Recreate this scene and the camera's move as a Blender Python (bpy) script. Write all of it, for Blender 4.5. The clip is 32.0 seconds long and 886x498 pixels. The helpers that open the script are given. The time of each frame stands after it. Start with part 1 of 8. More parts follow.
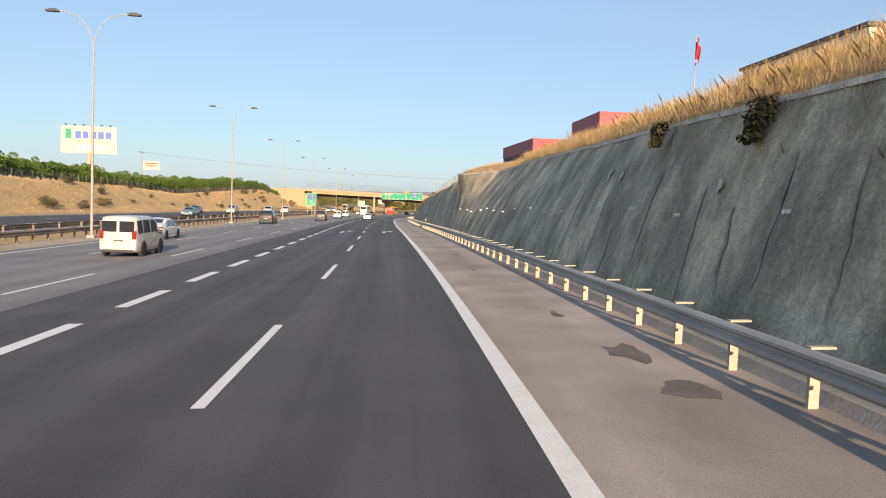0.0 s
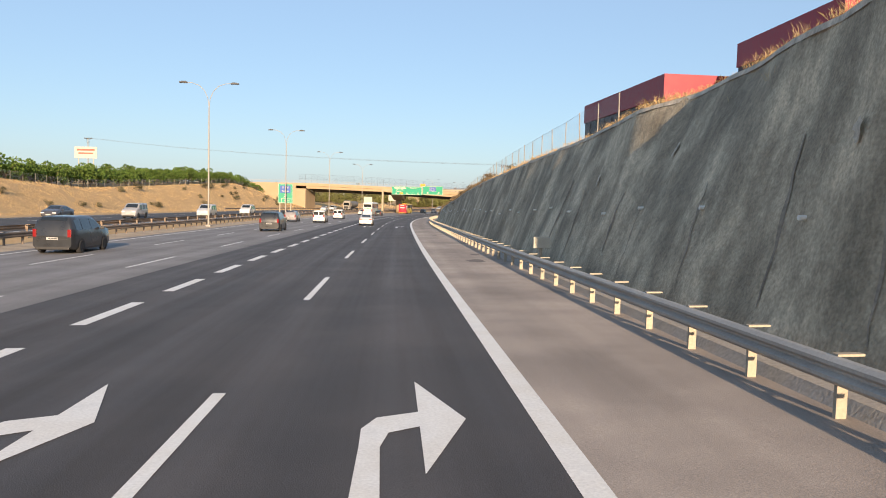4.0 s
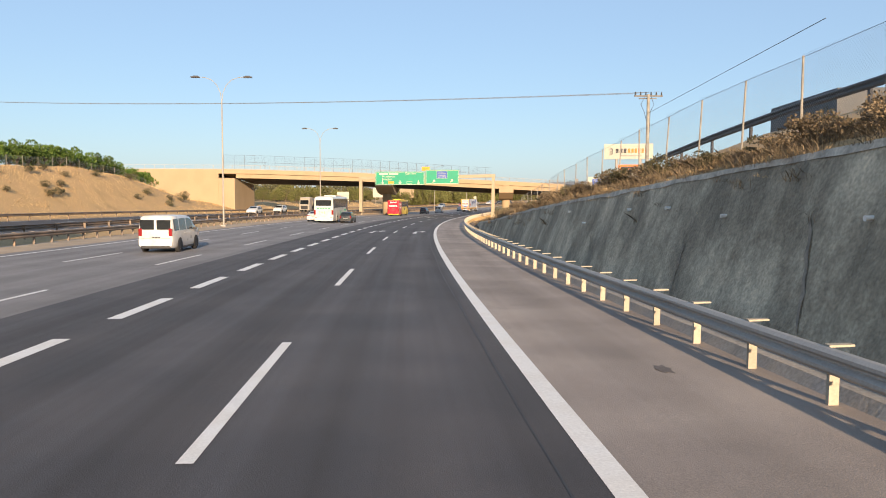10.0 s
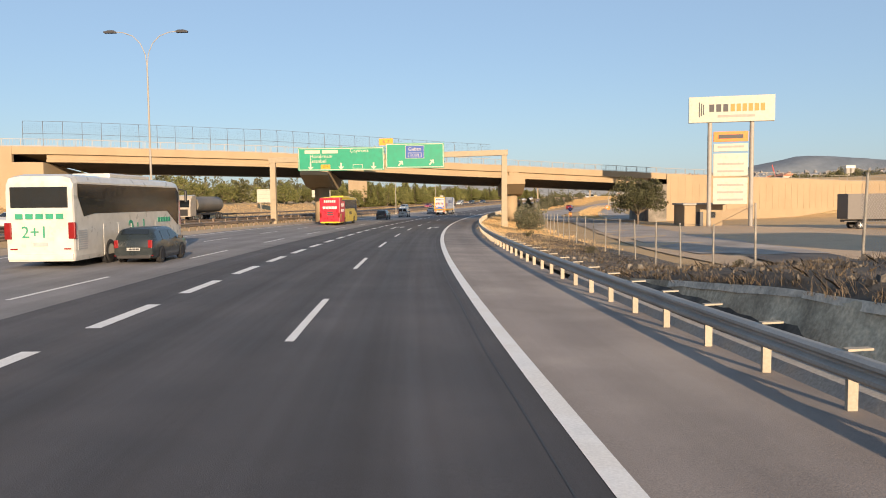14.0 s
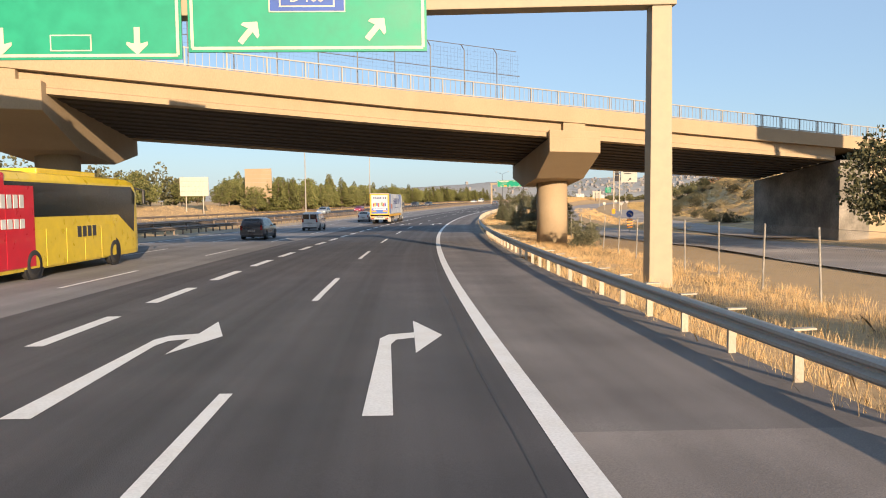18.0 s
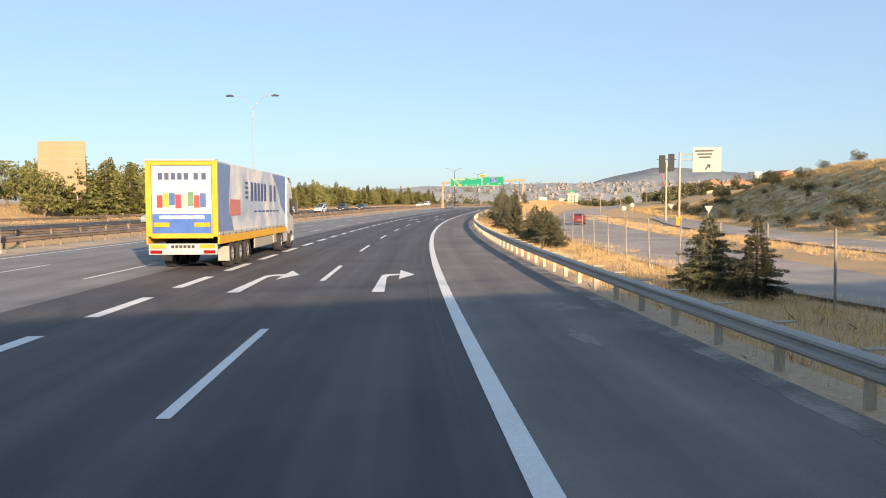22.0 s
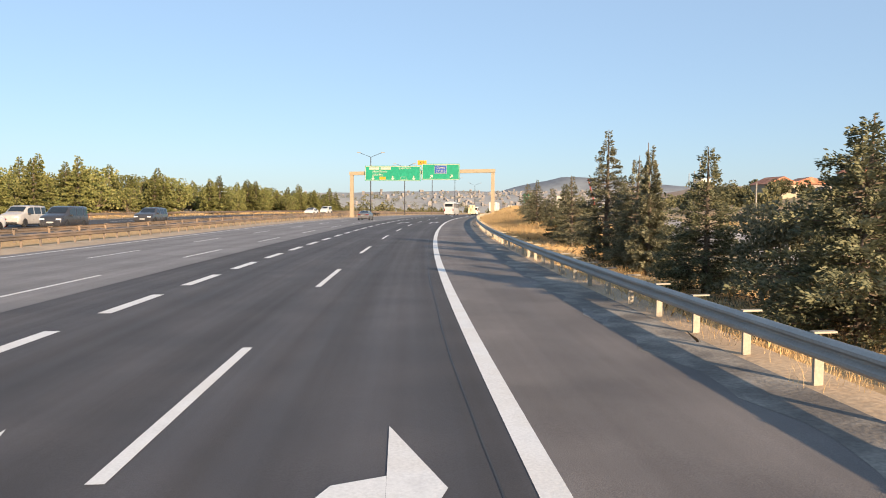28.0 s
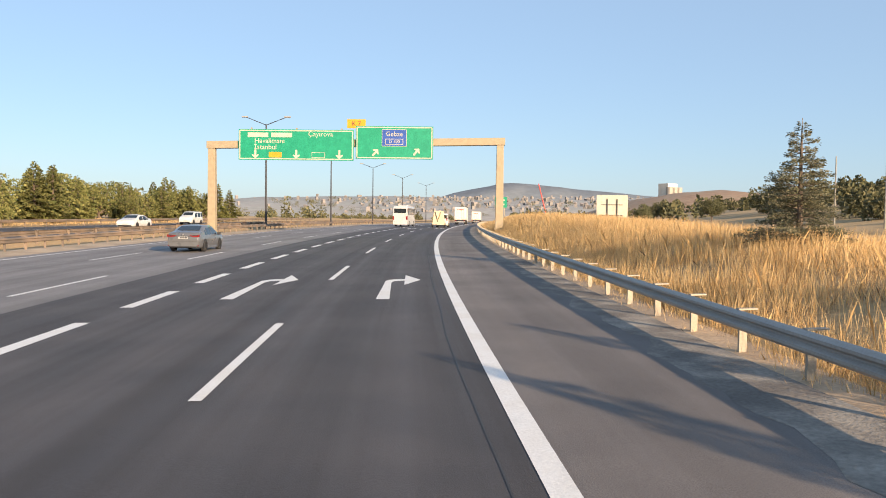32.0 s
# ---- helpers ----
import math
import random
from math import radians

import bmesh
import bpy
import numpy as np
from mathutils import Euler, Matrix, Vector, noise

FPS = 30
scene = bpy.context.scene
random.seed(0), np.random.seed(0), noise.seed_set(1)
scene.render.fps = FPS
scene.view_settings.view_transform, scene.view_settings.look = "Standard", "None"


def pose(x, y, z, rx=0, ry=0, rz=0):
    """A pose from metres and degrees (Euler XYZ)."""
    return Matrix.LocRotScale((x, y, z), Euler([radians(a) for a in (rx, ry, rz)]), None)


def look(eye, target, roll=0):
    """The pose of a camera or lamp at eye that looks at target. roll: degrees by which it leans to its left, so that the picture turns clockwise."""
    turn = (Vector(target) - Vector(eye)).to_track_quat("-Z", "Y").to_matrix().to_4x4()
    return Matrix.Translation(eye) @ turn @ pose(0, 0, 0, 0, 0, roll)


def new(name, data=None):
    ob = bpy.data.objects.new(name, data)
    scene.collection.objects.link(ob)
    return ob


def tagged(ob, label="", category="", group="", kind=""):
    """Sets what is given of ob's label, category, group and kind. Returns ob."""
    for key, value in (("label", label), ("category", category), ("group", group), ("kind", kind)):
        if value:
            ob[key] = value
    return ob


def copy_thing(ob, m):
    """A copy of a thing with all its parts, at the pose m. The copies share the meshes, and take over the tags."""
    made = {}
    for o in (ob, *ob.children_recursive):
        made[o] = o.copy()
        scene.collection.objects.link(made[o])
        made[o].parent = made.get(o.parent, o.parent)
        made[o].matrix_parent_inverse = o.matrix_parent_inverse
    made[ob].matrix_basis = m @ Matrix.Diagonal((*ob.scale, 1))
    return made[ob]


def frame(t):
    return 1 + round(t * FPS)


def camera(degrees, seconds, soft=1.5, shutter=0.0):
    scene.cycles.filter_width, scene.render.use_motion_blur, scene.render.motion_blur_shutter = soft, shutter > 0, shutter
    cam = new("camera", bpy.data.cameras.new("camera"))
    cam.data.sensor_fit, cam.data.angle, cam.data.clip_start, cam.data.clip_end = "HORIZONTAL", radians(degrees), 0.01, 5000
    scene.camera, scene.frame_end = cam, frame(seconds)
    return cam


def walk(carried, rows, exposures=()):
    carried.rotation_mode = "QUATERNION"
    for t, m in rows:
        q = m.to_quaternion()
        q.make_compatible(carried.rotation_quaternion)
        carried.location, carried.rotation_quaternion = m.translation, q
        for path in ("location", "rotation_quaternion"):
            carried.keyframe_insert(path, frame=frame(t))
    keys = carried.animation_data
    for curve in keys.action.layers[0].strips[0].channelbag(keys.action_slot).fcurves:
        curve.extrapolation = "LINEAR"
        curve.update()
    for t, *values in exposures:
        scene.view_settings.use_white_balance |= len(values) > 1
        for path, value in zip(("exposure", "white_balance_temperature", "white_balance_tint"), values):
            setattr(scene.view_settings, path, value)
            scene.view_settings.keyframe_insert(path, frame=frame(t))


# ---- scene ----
# ---- the road's line: heading (degrees), speed, grade, bank and the way to the edge line, by time ----
HEADING = [8.12, 7.24, 7.21, 7.2, 7.48, 8.04, 9.61, 11.49, 13.87, 16.76, 19.37, 21.86, 23.97, 26.38, 28.99, 31.33, 33.7]
SPEED = [16.3, 16.88, 17.36, 17.56, 17.65, 17.86, 18.08, 18.3, 18.54]
GRADE = [-0.0083, -0.0131, -0.0154, -0.0148, -0.011, -0.0069, 0.0002, 0.0071, 0.0157]
BANK = [2.21, 1.5, 0.7, -0.2, -0.82, -0.4, 0.13, 0.45, 0.7]
TO_EDGE = [1.55, 1.66, 1.65, 1.55, 1.68, 1.82, 1.87, 1.82, 1.76, 1.62, 1.38, 1.19, 1.17, 1.2, 1.24, 1.29, 1.34]
EYE, FOV, DIP, SIDE = 2.25, 61.08, -3.06, 3.695


def glide(values, step, t):
    v = np.array(values, float)
    i = np.clip((t / step).astype(int), 0, len(v) - 2)
    u = t / step - i
    m = np.gradient(v)
    return ((2 * u**3 - 3 * u**2 + 1) * v[i] + (u**3 - 2 * u**2 + u) * m[i]
            + (-2 * u**3 + 3 * u**2) * v[i + 1] + (u**3 - u**2) * m[i + 1])


TIMES = np.arange(0, 32.001, 0.1)
_a = np.radians(glide(HEADING, 2.0, TIMES))
_v = glide(SPEED, 4.0, TIMES)
_g = glide(GRADE, 4.0, TIMES)
_b = np.radians(glide(BANK, 4.0, TIMES))
_e = glide(TO_EDGE, 2.0, TIMES)


def summed(rate):
    return np.concatenate([[0], np.cumsum((rate[1:] + rate[:-1]) / 2 * 0.1)])


CAM_X, CAM_Y = summed(np.sin(_a) * _v), summed(np.cos(_a) * _v)
CAM_Z, CAM_S = summed(_g * _v), summed(_v)

# the road's frame every 2 m, from 80 m behind the start to 900 m past the end
BACK, AHEAD = 80, 900
END = CAM_S[-1]
ROAD_S = np.arange(-BACK, END + AHEAD, 2.0)


def road_frames():
    s_in = np.clip(ROAD_S, 0, END)
    head = np.interp(s_in, CAM_S, _a)
    past = np.clip(ROAD_S - END, 0, None)
    head = head + np.where(past > 0, 0.00115 * np.minimum(past, 60) + 0.00115 * 130 * (1 - np.exp(-np.maximum(past - 60, 0) / 130)), 0)
    grade = np.interp(s_in, CAM_S, _g)
    grade = np.where(past > 0, 0.0157 * np.exp(-past / 120), grade)
    bank = np.interp(s_in, CAM_S, _b)
    edge = np.interp(s_in, CAM_S, _e)
    def run(rate):
        c = np.concatenate([[0], np.cumsum((rate[1:] + rate[:-1]) / 2 * 2.0)])
        return c - np.interp(0.0, ROAD_S, c)
    x, y, z = run(np.sin(head)), run(np.cos(head)), run(grade)
    inside = (ROAD_S >= 0) & (ROAD_S <= END)
    dx = np.interp(END, CAM_S, CAM_X) - np.interp(END, ROAD_S, x)
    dy = np.interp(END, CAM_S, CAM_Y) - np.interp(END, ROAD_S, y)
    x = np.where(inside, np.interp(s_in, CAM_S, CAM_X), np.where(past > 0, x + dx, x))
    y = np.where(inside, np.interp(s_in, CAM_S, CAM_Y), np.where(past > 0, y + dy, y))
    z = np.where(inside, np.interp(s_in, CAM_S, CAM_Z), np.where(past > 0, z + CAM_Z[-1] - np.interp(END, ROAD_S, z), z))
    return x, y, z, head, bank, edge


R_X, R_Y, R_Z, R_A, R_B, R_E = road_frames()


def at(s, d, h=0.0):
    """World place s metres along the road, d metres right of its edge line, h above the road's plane."""
    x, y, z, a, b, e = (float(np.interp(s, ROAD_S, r)) for r in (R_X, R_Y, R_Z, R_A, R_B, R_E))
    o = d + e
    return (x + math.cos(a) * o, y - math.sin(a) * o, z + max(-24.0, min(12.0, o)) * math.tan(b) + h)


def turn_at(s):
    """The road's heading at s as a rotation about z, in degrees (0: along +y)."""
    return -math.degrees(float(np.interp(s, ROAD_S, R_A)))

cam = camera(FOV, 32.0, soft=1.0)
PATH = []
for _i in range(0, 321, 4):
    _q = pose(0, 0, 0, 90 + DIP + math.degrees(_g[_i]), 0, 0)
    _m = pose(0, 0, 0, 0, 0, -math.degrees(_a[_i]) - SIDE) @ _q @ pose(0, 0, 0, 0, 0, math.degrees(_b[_i]))
    _m.translation = (CAM_X[_i], CAM_Y[_i], CAM_Z[_i] + EYE)
    PATH.append((TIMES[_i], _m))
walk(cam, PATH, exposures=[(0, 1.05, 6500, 10), (11.5, 1.05, 6500, 10), (13.5, 0.85, 6500, 10), (15, 0.9, 6500, 10), (17, 1.0, 6500, 10), (18.6, 1.15, 6400, 10), (19.7, 1.38, 7900, 10), (20.4, 1.38, 7900, 10), (21.6, 1.27, 6500, 10), (23, 1.2, 6500, 10), (32, 1.17, 6500, 10)])

# ---- world and sun ----
SUN_UP, SUN_FROM = 13.5, 181.4
world = bpy.data.worlds.new("sky")
scene.world = world
world.use_nodes = True
_sky = world.node_tree.nodes.new("ShaderNodeTexSky")
_sky.sky_type, _sky.sun_disc = "NISHITA", False
_sky.sun_elevation, _sky.sun_rotation = radians(SUN_UP), radians(SUN_FROM)
_sky.air_density, _sky.dust_density, _sky.ozone_density = 1.0, 0.7, 3.0
_bg = world.node_tree.nodes["Background"]
_bg.inputs["Strength"].default_value = 0.064
_haze = world.node_tree.nodes.new("ShaderNodeMix")
_haze.data_type = "RGBA"
_haze.inputs["Factor"].default_value = 0.38
_haze.inputs["B"].default_value = (5.05, 6.65, 8.95, 1)
world.node_tree.links.new(_sky.outputs["Color"], _haze.inputs["A"])
world.node_tree.links.new(_haze.outputs["Result"], _bg.inputs["Color"])
sun = new("sun", bpy.data.lights.new("sun", "SUN"))
sun.data.energy, sun.data.angle, sun.data.color = 5.2, radians(0.55), (1.0, 0.74, 0.49)
_az = radians(SUN_FROM)
_to = Vector((math.sin(_az) * math.cos(radians(SUN_UP)), math.cos(_az) * math.cos(radians(SUN_UP)), math.sin(radians(SUN_UP))))
sun.matrix_world = look(_to * 50, (0, 0, 0))


# ---- materials ----
def material(name, base, rough=0.8, metal=0.0, vary=0.25, scale=3.0, fine=40.0, bump=0.15, tint=None, stain=0.0, stretch=(1, 1, 1), spec=0.5, per_object=0.0, coat=0.0, deep=0.02):
    """Base colour broken up at two scales, with fine relief; tint: a second colour that the broad noise blends in."""
    m = bpy.data.materials.new(name)
    m.use_nodes = True
    nt, lk = m.node_tree.nodes, m.node_tree.links.new
    b = nt["Principled BSDF"]
    b.inputs["Metallic"].default_value = metal
    b.inputs["Specular IOR Level"].default_value = spec
    b.inputs["Coat Weight"].default_value = coat
    geo = nt.new("ShaderNodeNewGeometry") if not per_object else nt.new("ShaderNodeTexCoord")
    mp = nt.new("ShaderNodeMapping")
    mp.inputs["Scale"].default_value = stretch
    lk(geo.outputs["Position" if not per_object else "Object"], mp.inputs["Vector"])
    n1, n2 = nt.new("ShaderNodeTexNoise"), nt.new("ShaderNodeTexNoise")
    for n, sc, det in ((n1, 1.0 / scale, 5.0), (n2, fine, 3.0)):
        n.inputs["Scale"].default_value, n.inputs["Detail"].default_value = sc, det
        lk(mp.outputs["Vector"], n.inputs["Vector"])
    r1, r2 = nt.new("ShaderNodeMapRange"), nt.new("ShaderNodeMapRange")
    for r, n, w in ((r1, n1, vary), (r2, n2, vary * 0.7)):
        r.inputs["From Min"].default_value, r.inputs["From Max"].default_value = 0.3, 0.7
        r.inputs["To Min"].default_value, r.inputs["To Max"].default_value = 1 - w, 1 + w
        lk(n.outputs["Fac"], r.inputs["Value"])
    mul = nt.new("ShaderNodeMath")
    mul.operation = "MULTIPLY"
    lk(r1.outputs["Result"], mul.inputs[0]); lk(r2.outputs["Result"], mul.inputs[1])
    col = nt.new("ShaderNodeMix")
    col.data_type = "RGBA"
    col.inputs["A"].default_value = (*base, 1)
    col.inputs["B"].default_value = (*(tint or base), 1)
    tr = nt.new("ShaderNodeMapRange")
    tr.inputs["From Min"].default_value, tr.inputs["From Max"].default_value = 0.42, 0.62
    lk(n1.outputs["Fac"], tr.inputs["Value"]); lk(tr.outputs["Result"], col.inputs["Factor"])
    sc = nt.new("ShaderNodeVectorMath")
    sc.operation = "SCALE"
    lk(col.outputs["Result"], sc.inputs[0]); lk(mul.outputs["Value"], sc.inputs["Scale"])
    last = sc.outputs["Vector"]
    if per_object:
        oi = nt.new("ShaderNodeObjectInfo")
        hr = nt.new("ShaderNodeMapRange")
        hr.inputs["To Min"].default_value, hr.inputs["To Max"].default_value = 1 - per_object, 1 + per_object
        lk(oi.outputs["Random"], hr.inputs["Value"])
        s2 = nt.new("ShaderNodeVectorMath")
        s2.operation = "SCALE"
        lk(last, s2.inputs[0]); lk(hr.outputs["Result"], s2.inputs["Scale"])
        last = s2.outputs["Vector"]
    lk(last, b.inputs["Base Color"])
    rr = nt.new("ShaderNodeMapRange")
    rr.inputs["To Min"].default_value, rr.inputs["To Max"].default_value = max(rough - 0.12, 0.02), min(rough + 0.12, 1)
    lk(n1.outputs["Fac"], rr.inputs["Value"]); lk(rr.outputs["Result"], b.inputs["Roughness"])
    if bump:
        bp = nt.new("ShaderNodeBump")
        bp.inputs["Strength"].default_value, bp.inputs["Distance"].default_value = min(bump, 1.0), deep
        lk(n2.outputs["Fac"], bp.inputs["Height"]); lk(bp.outputs["Normal"], b.inputs["Normal"])
    return m


def paint(name, base, rough=0.35, metal=0.0, coat=0.0, spec=0.5):
    m = bpy.data.materials.new(name)
    m.use_nodes = True
    nt, lk = m.node_tree.nodes, m.node_tree.links.new
    b = nt["Principled BSDF"]
    b.inputs["Metallic"].default_value, b.inputs["Coat Weight"].default_value = metal, coat
    b.inputs["Specular IOR Level"].default_value = spec
    tc, n = nt.new("ShaderNodeTexCoord"), nt.new("ShaderNodeTexNoise")
    n.inputs["Scale"].default_value, n.inputs["Detail"].default_value = 2.5, 6
    lk(tc.outputs["Object"], n.inputs["Vector"])
    r, s = nt.new("ShaderNodeMapRange"), nt.new("ShaderNodeVectorMath")
    r.inputs["From Min"].default_value, r.inputs["From Max"].default_value = 0.3, 0.7
    r.inputs["To Min"].default_value, r.inputs["To Max"].default_value = 0.86, 1.06
    s.operation = "SCALE"
    s.inputs[0].default_value = base
    lk(n.outputs["Fac"], r.inputs["Value"]); lk(r.outputs["Result"], s.inputs["Scale"]); lk(s.outputs["Vector"], b.inputs["Base Color"])
    q = nt.new("ShaderNodeMapRange")
    q.inputs["To Min"].default_value, q.inputs["To Max"].default_value = max(rough - 0.1, 0.03), min(1, rough + 0.15)
    lk(n.outputs["Fac"], q.inputs["Value"]); lk(q.outputs["Result"], b.inputs["Roughness"])
    return m


def asphalt(name, base, tint, track=0.16, fine=70.0, rough=0.78, blotch=0.12, lanes=3.85, shift=0.0):
    """Rolled asphalt: stone grain, broad patches and worn wheel tracks; u runs across the road in metres, v along it."""
    m = bpy.data.materials.new(name)
    m.use_nodes = True
    nt, lk = m.node_tree.nodes, m.node_tree.links.new
    b = nt["Principled BSDF"]
    b.inputs["Specular IOR Level"].default_value = 0.4
    uv, geo = nt.new("ShaderNodeUVMap"), nt.new("ShaderNodeNewGeometry")
    uv.uv_map = "lane"

    def noise_of(vec, scale, detail, sx=1.0, sy=1.0):
        mp, n = nt.new("ShaderNodeMapping"), nt.new("ShaderNodeTexNoise")
        mp.inputs["Scale"].default_value = (sx, sy, 1)
        lk(vec, mp.inputs["Vector"]); lk(mp.outputs["Vector"], n.inputs["Vector"])
        n.inputs["Scale"].default_value, n.inputs["Detail"].default_value = scale, detail
        return n.outputs["Fac"]

    def ranged(v, a, c, lo, hi):
        r = nt.new("ShaderNodeMapRange")
        for k, q in (("From Min", a), ("From Max", c), ("To Min", lo), ("To Max", hi)):
            r.inputs[k].default_value = q
        lk(v, r.inputs["Value"])
        return r.outputs["Result"]

    def math_of(op, v, w):
        q = nt.new("ShaderNodeMath")
        q.operation = op
        for k, z in enumerate((v, w)):
            if isinstance(z, (int, float)):
                q.inputs[k].default_value = z
            else:
                lk(z, q.inputs[k])
        return q.outputs["Value"]

    sep = nt.new("ShaderNodeSeparateXYZ")
    lk(uv.outputs["UV"], sep.inputs["Vector"])
    wander = ranged(noise_of(uv.outputs["UV"], 1.0, 2.0, 0.05, 0.02), 0.3, 0.7, -0.3, 0.3)
    across = math_of("ADD", math_of("ADD", sep.outputs["X"], shift), wander)
    wave = math_of("SINE", math_of("MULTIPLY", across, 4.0 * math.pi / lanes), 0.0)
    tracks = ranged(wave, -1.0, 1.0, 1 - track, 1 + track)
    streak = ranged(noise_of(uv.outputs["UV"], 1.0, 4.0, 2.6, 0.035), 0.3, 0.7, 1 - track * 0.7, 1 + track * 0.7)
    patch = ranged(noise_of(geo.outputs["Position"], 0.22, 5.0), 0.3, 0.7, 1 - blotch, 1 + blotch)
    fleck = noise_of(geo.outputs["Position"], fine, 2.0)
    grain = ranged(fleck, 0.3, 0.7, 0.80, 1.2)
    total = math_of("MULTIPLY", math_of("MULTIPLY", tracks, streak), math_of("MULTIPLY", patch, grain))
    col, sc = nt.new("ShaderNodeMix"), nt.new("ShaderNodeVectorMath")
    col.data_type, sc.operation = "RGBA", "SCALE"
    col.inputs["A"].default_value, col.inputs["B"].default_value = (*base, 1), (*tint, 1)
    lk(ranged(noise_of(geo.outputs["Position"], 0.5, 4.0), 0.4, 0.62, 0.0, 1.0), col.inputs["Factor"])
    lk(col.outputs["Result"], sc.inputs[0]); lk(total, sc.inputs["Scale"]); lk(sc.outputs["Vector"], b.inputs["Base Color"])
    lk(ranged(streak, 0.85, 1.15, rough + 0.08, rough - 0.1), b.inputs["Roughness"])
    bp = nt.new("ShaderNodeBump")
    bp.inputs["Strength"].default_value, bp.inputs["Distance"].default_value = 0.4, 0.012
    lk(fleck, bp.inputs["Height"]); lk(bp.outputs["Normal"], b.inputs["Normal"])
    return m


M_LANE = asphalt("dark asphalt", (0.056, 0.0535, 0.0560), (0.070, 0.0655, 0.0670), 0.14)
M_OLD = asphalt("old grey asphalt", (0.170, 0.163, 0.162), (0.195, 0.187, 0.184), 0.10, shift=1.9)
M_SHOULDER = asphalt("dusty shoulder asphalt", (0.265, 0.228, 0.200), (0.335, 0.288, 0.250), 0.07, blotch=0.2)
M_SHOULDER2 = asphalt("worn shoulder asphalt", (0.122, 0.109, 0.101), (0.152, 0.136, 0.125), 0.10, blotch=0.2)
M_SHOULDER1 = asphalt("greyer shoulder asphalt", (0.225, 0.194, 0.172), (0.275, 0.238, 0.208), 0.08, blotch=0.18)
M_SHOULDER3 = asphalt("grey shoulder asphalt", (0.168, 0.148, 0.134), (0.208, 0.183, 0.164), 0.09, blotch=0.2)
M_OPP = asphalt("far carriageway asphalt", (0.045, 0.046, 0.050), (0.056, 0.056, 0.060), 0.08)
M_WHITE_LINE = material("white road paint", (0.72, 0.72, 0.70), 0.6, vary=0.12, scale=0.8, fine=30, bump=0.2, tint=(0.60, 0.59, 0.56))
M_SEAM = material("bitumen seam", (0.03, 0.03, 0.03), 0.6, vary=0.2)
def shotcrete(name, base, tint):
    """Sprayed concrete: scaly relief, slanting run-off bands and pale and dark blotches."""
    m = material(name, base, 0.95, vary=0.26, scale=1.8, fine=5, bump=0.0, tint=tint, stretch=(1, 1, 0.7))
    nt, lk = m.node_tree.nodes, m.node_tree.links.new
    b = nt["Principled BSDF"]
    geo, mp = nt.new("ShaderNodeNewGeometry"), nt.new("ShaderNodeMapping")
    mp.inputs["Scale"].default_value = (1.5, 1.5, 0.16)
    lk(geo.outputs["Position"], mp.inputs["Vector"])
    run, fine, cell = nt.new("ShaderNodeTexNoise"), nt.new("ShaderNodeTexNoise"), nt.new("ShaderNodeTexVoronoi")
    run.inputs["Scale"].default_value, run.inputs["Detail"].default_value = 1.0, 4.0
    lk(mp.outputs["Vector"], run.inputs["Vector"])
    fine.inputs["Scale"].default_value, fine.inputs["Detail"].default_value = 14.0, 5.0
    cell.inputs["Scale"].default_value = 15.0
    for n in (fine, cell):
        lk(geo.outputs["Position"], n.inputs["Vector"])
    r = nt.new("ShaderNodeMapRange")
    for k, q in (("From Min", 0.34), ("From Max", 0.66), ("To Min", 0.80), ("To Max", 1.16)):
        r.inputs[k].default_value = q
    lk(run.outputs["Fac"], r.inputs["Value"])
    old = b.inputs["Base Color"].links[0].from_socket
    s2 = nt.new("ShaderNodeVectorMath")
    s2.operation = "SCALE"
    pit, both = nt.new("ShaderNodeMapRange"), nt.new("ShaderNodeMath")
    for k, q in (("From Min", 0.3), ("From Max", 0.7), ("To Min", 0.76), ("To Max", 1.22)):
        pit.inputs[k].default_value = q
    both.operation = "MULTIPLY"
    lk(fine.outputs["Fac"], pit.inputs["Value"]); lk(pit.outputs["Result"], both.inputs[0]); lk(r.outputs["Result"], both.inputs[1])
    lk(old, s2.inputs[0]); lk(both.outputs["Value"], s2.inputs["Scale"]); lk(s2.outputs["Vector"], b.inputs["Base Color"])
    add = nt.new("ShaderNodeMath")
    add.operation = "MULTIPLY_ADD"
    add.inputs[1].default_value = 0.7
    lk(cell.outputs["Distance"], add.inputs[0]); lk(fine.outputs["Fac"], add.inputs[2])
    bp = nt.new("ShaderNodeBump")
    bp.inputs["Strength"].default_value, bp.inputs["Distance"].default_value = 0.7, 0.026
    lk(add.outputs["Value"], bp.inputs["Height"]); lk(bp.outputs["Normal"], b.inputs["Normal"])
    return m


M_SHOTCRETE = shotcrete("grey sprayed concrete", (0.315, 0.268, 0.192), (0.44, 0.378, 0.275))
M_CONCRETE = material("beige painted concrete", (0.33, 0.25, 0.155), 0.85, vary=0.10, scale=2.5, fine=18, bump=0.25, tint=(0.28, 0.21, 0.13), stretch=(1, 1, 0.5))
# concrete of the inner girders, with the under-deck shade put into its colour
M_UNDER = material("shade-dark girder concrete", (0.060, 0.047, 0.035), 0.9, vary=0.15, scale=2.5, fine=18, bump=0.25)
# grey concrete of the right abutment, darkened to hold the shade it stands in
M_ABUT = material("shade-darkened grey abutment concrete", (0.15, 0.135, 0.11), 0.9, vary=0.25, scale=2.0, fine=6, bump=0.6, tint=(0.20, 0.18, 0.15))
M_KERB = material("drain channel concrete", (0.36, 0.33, 0.29), 0.9, vary=0.25, scale=0.7, fine=20, bump=0.4, tint=(0.26, 0.24, 0.22))
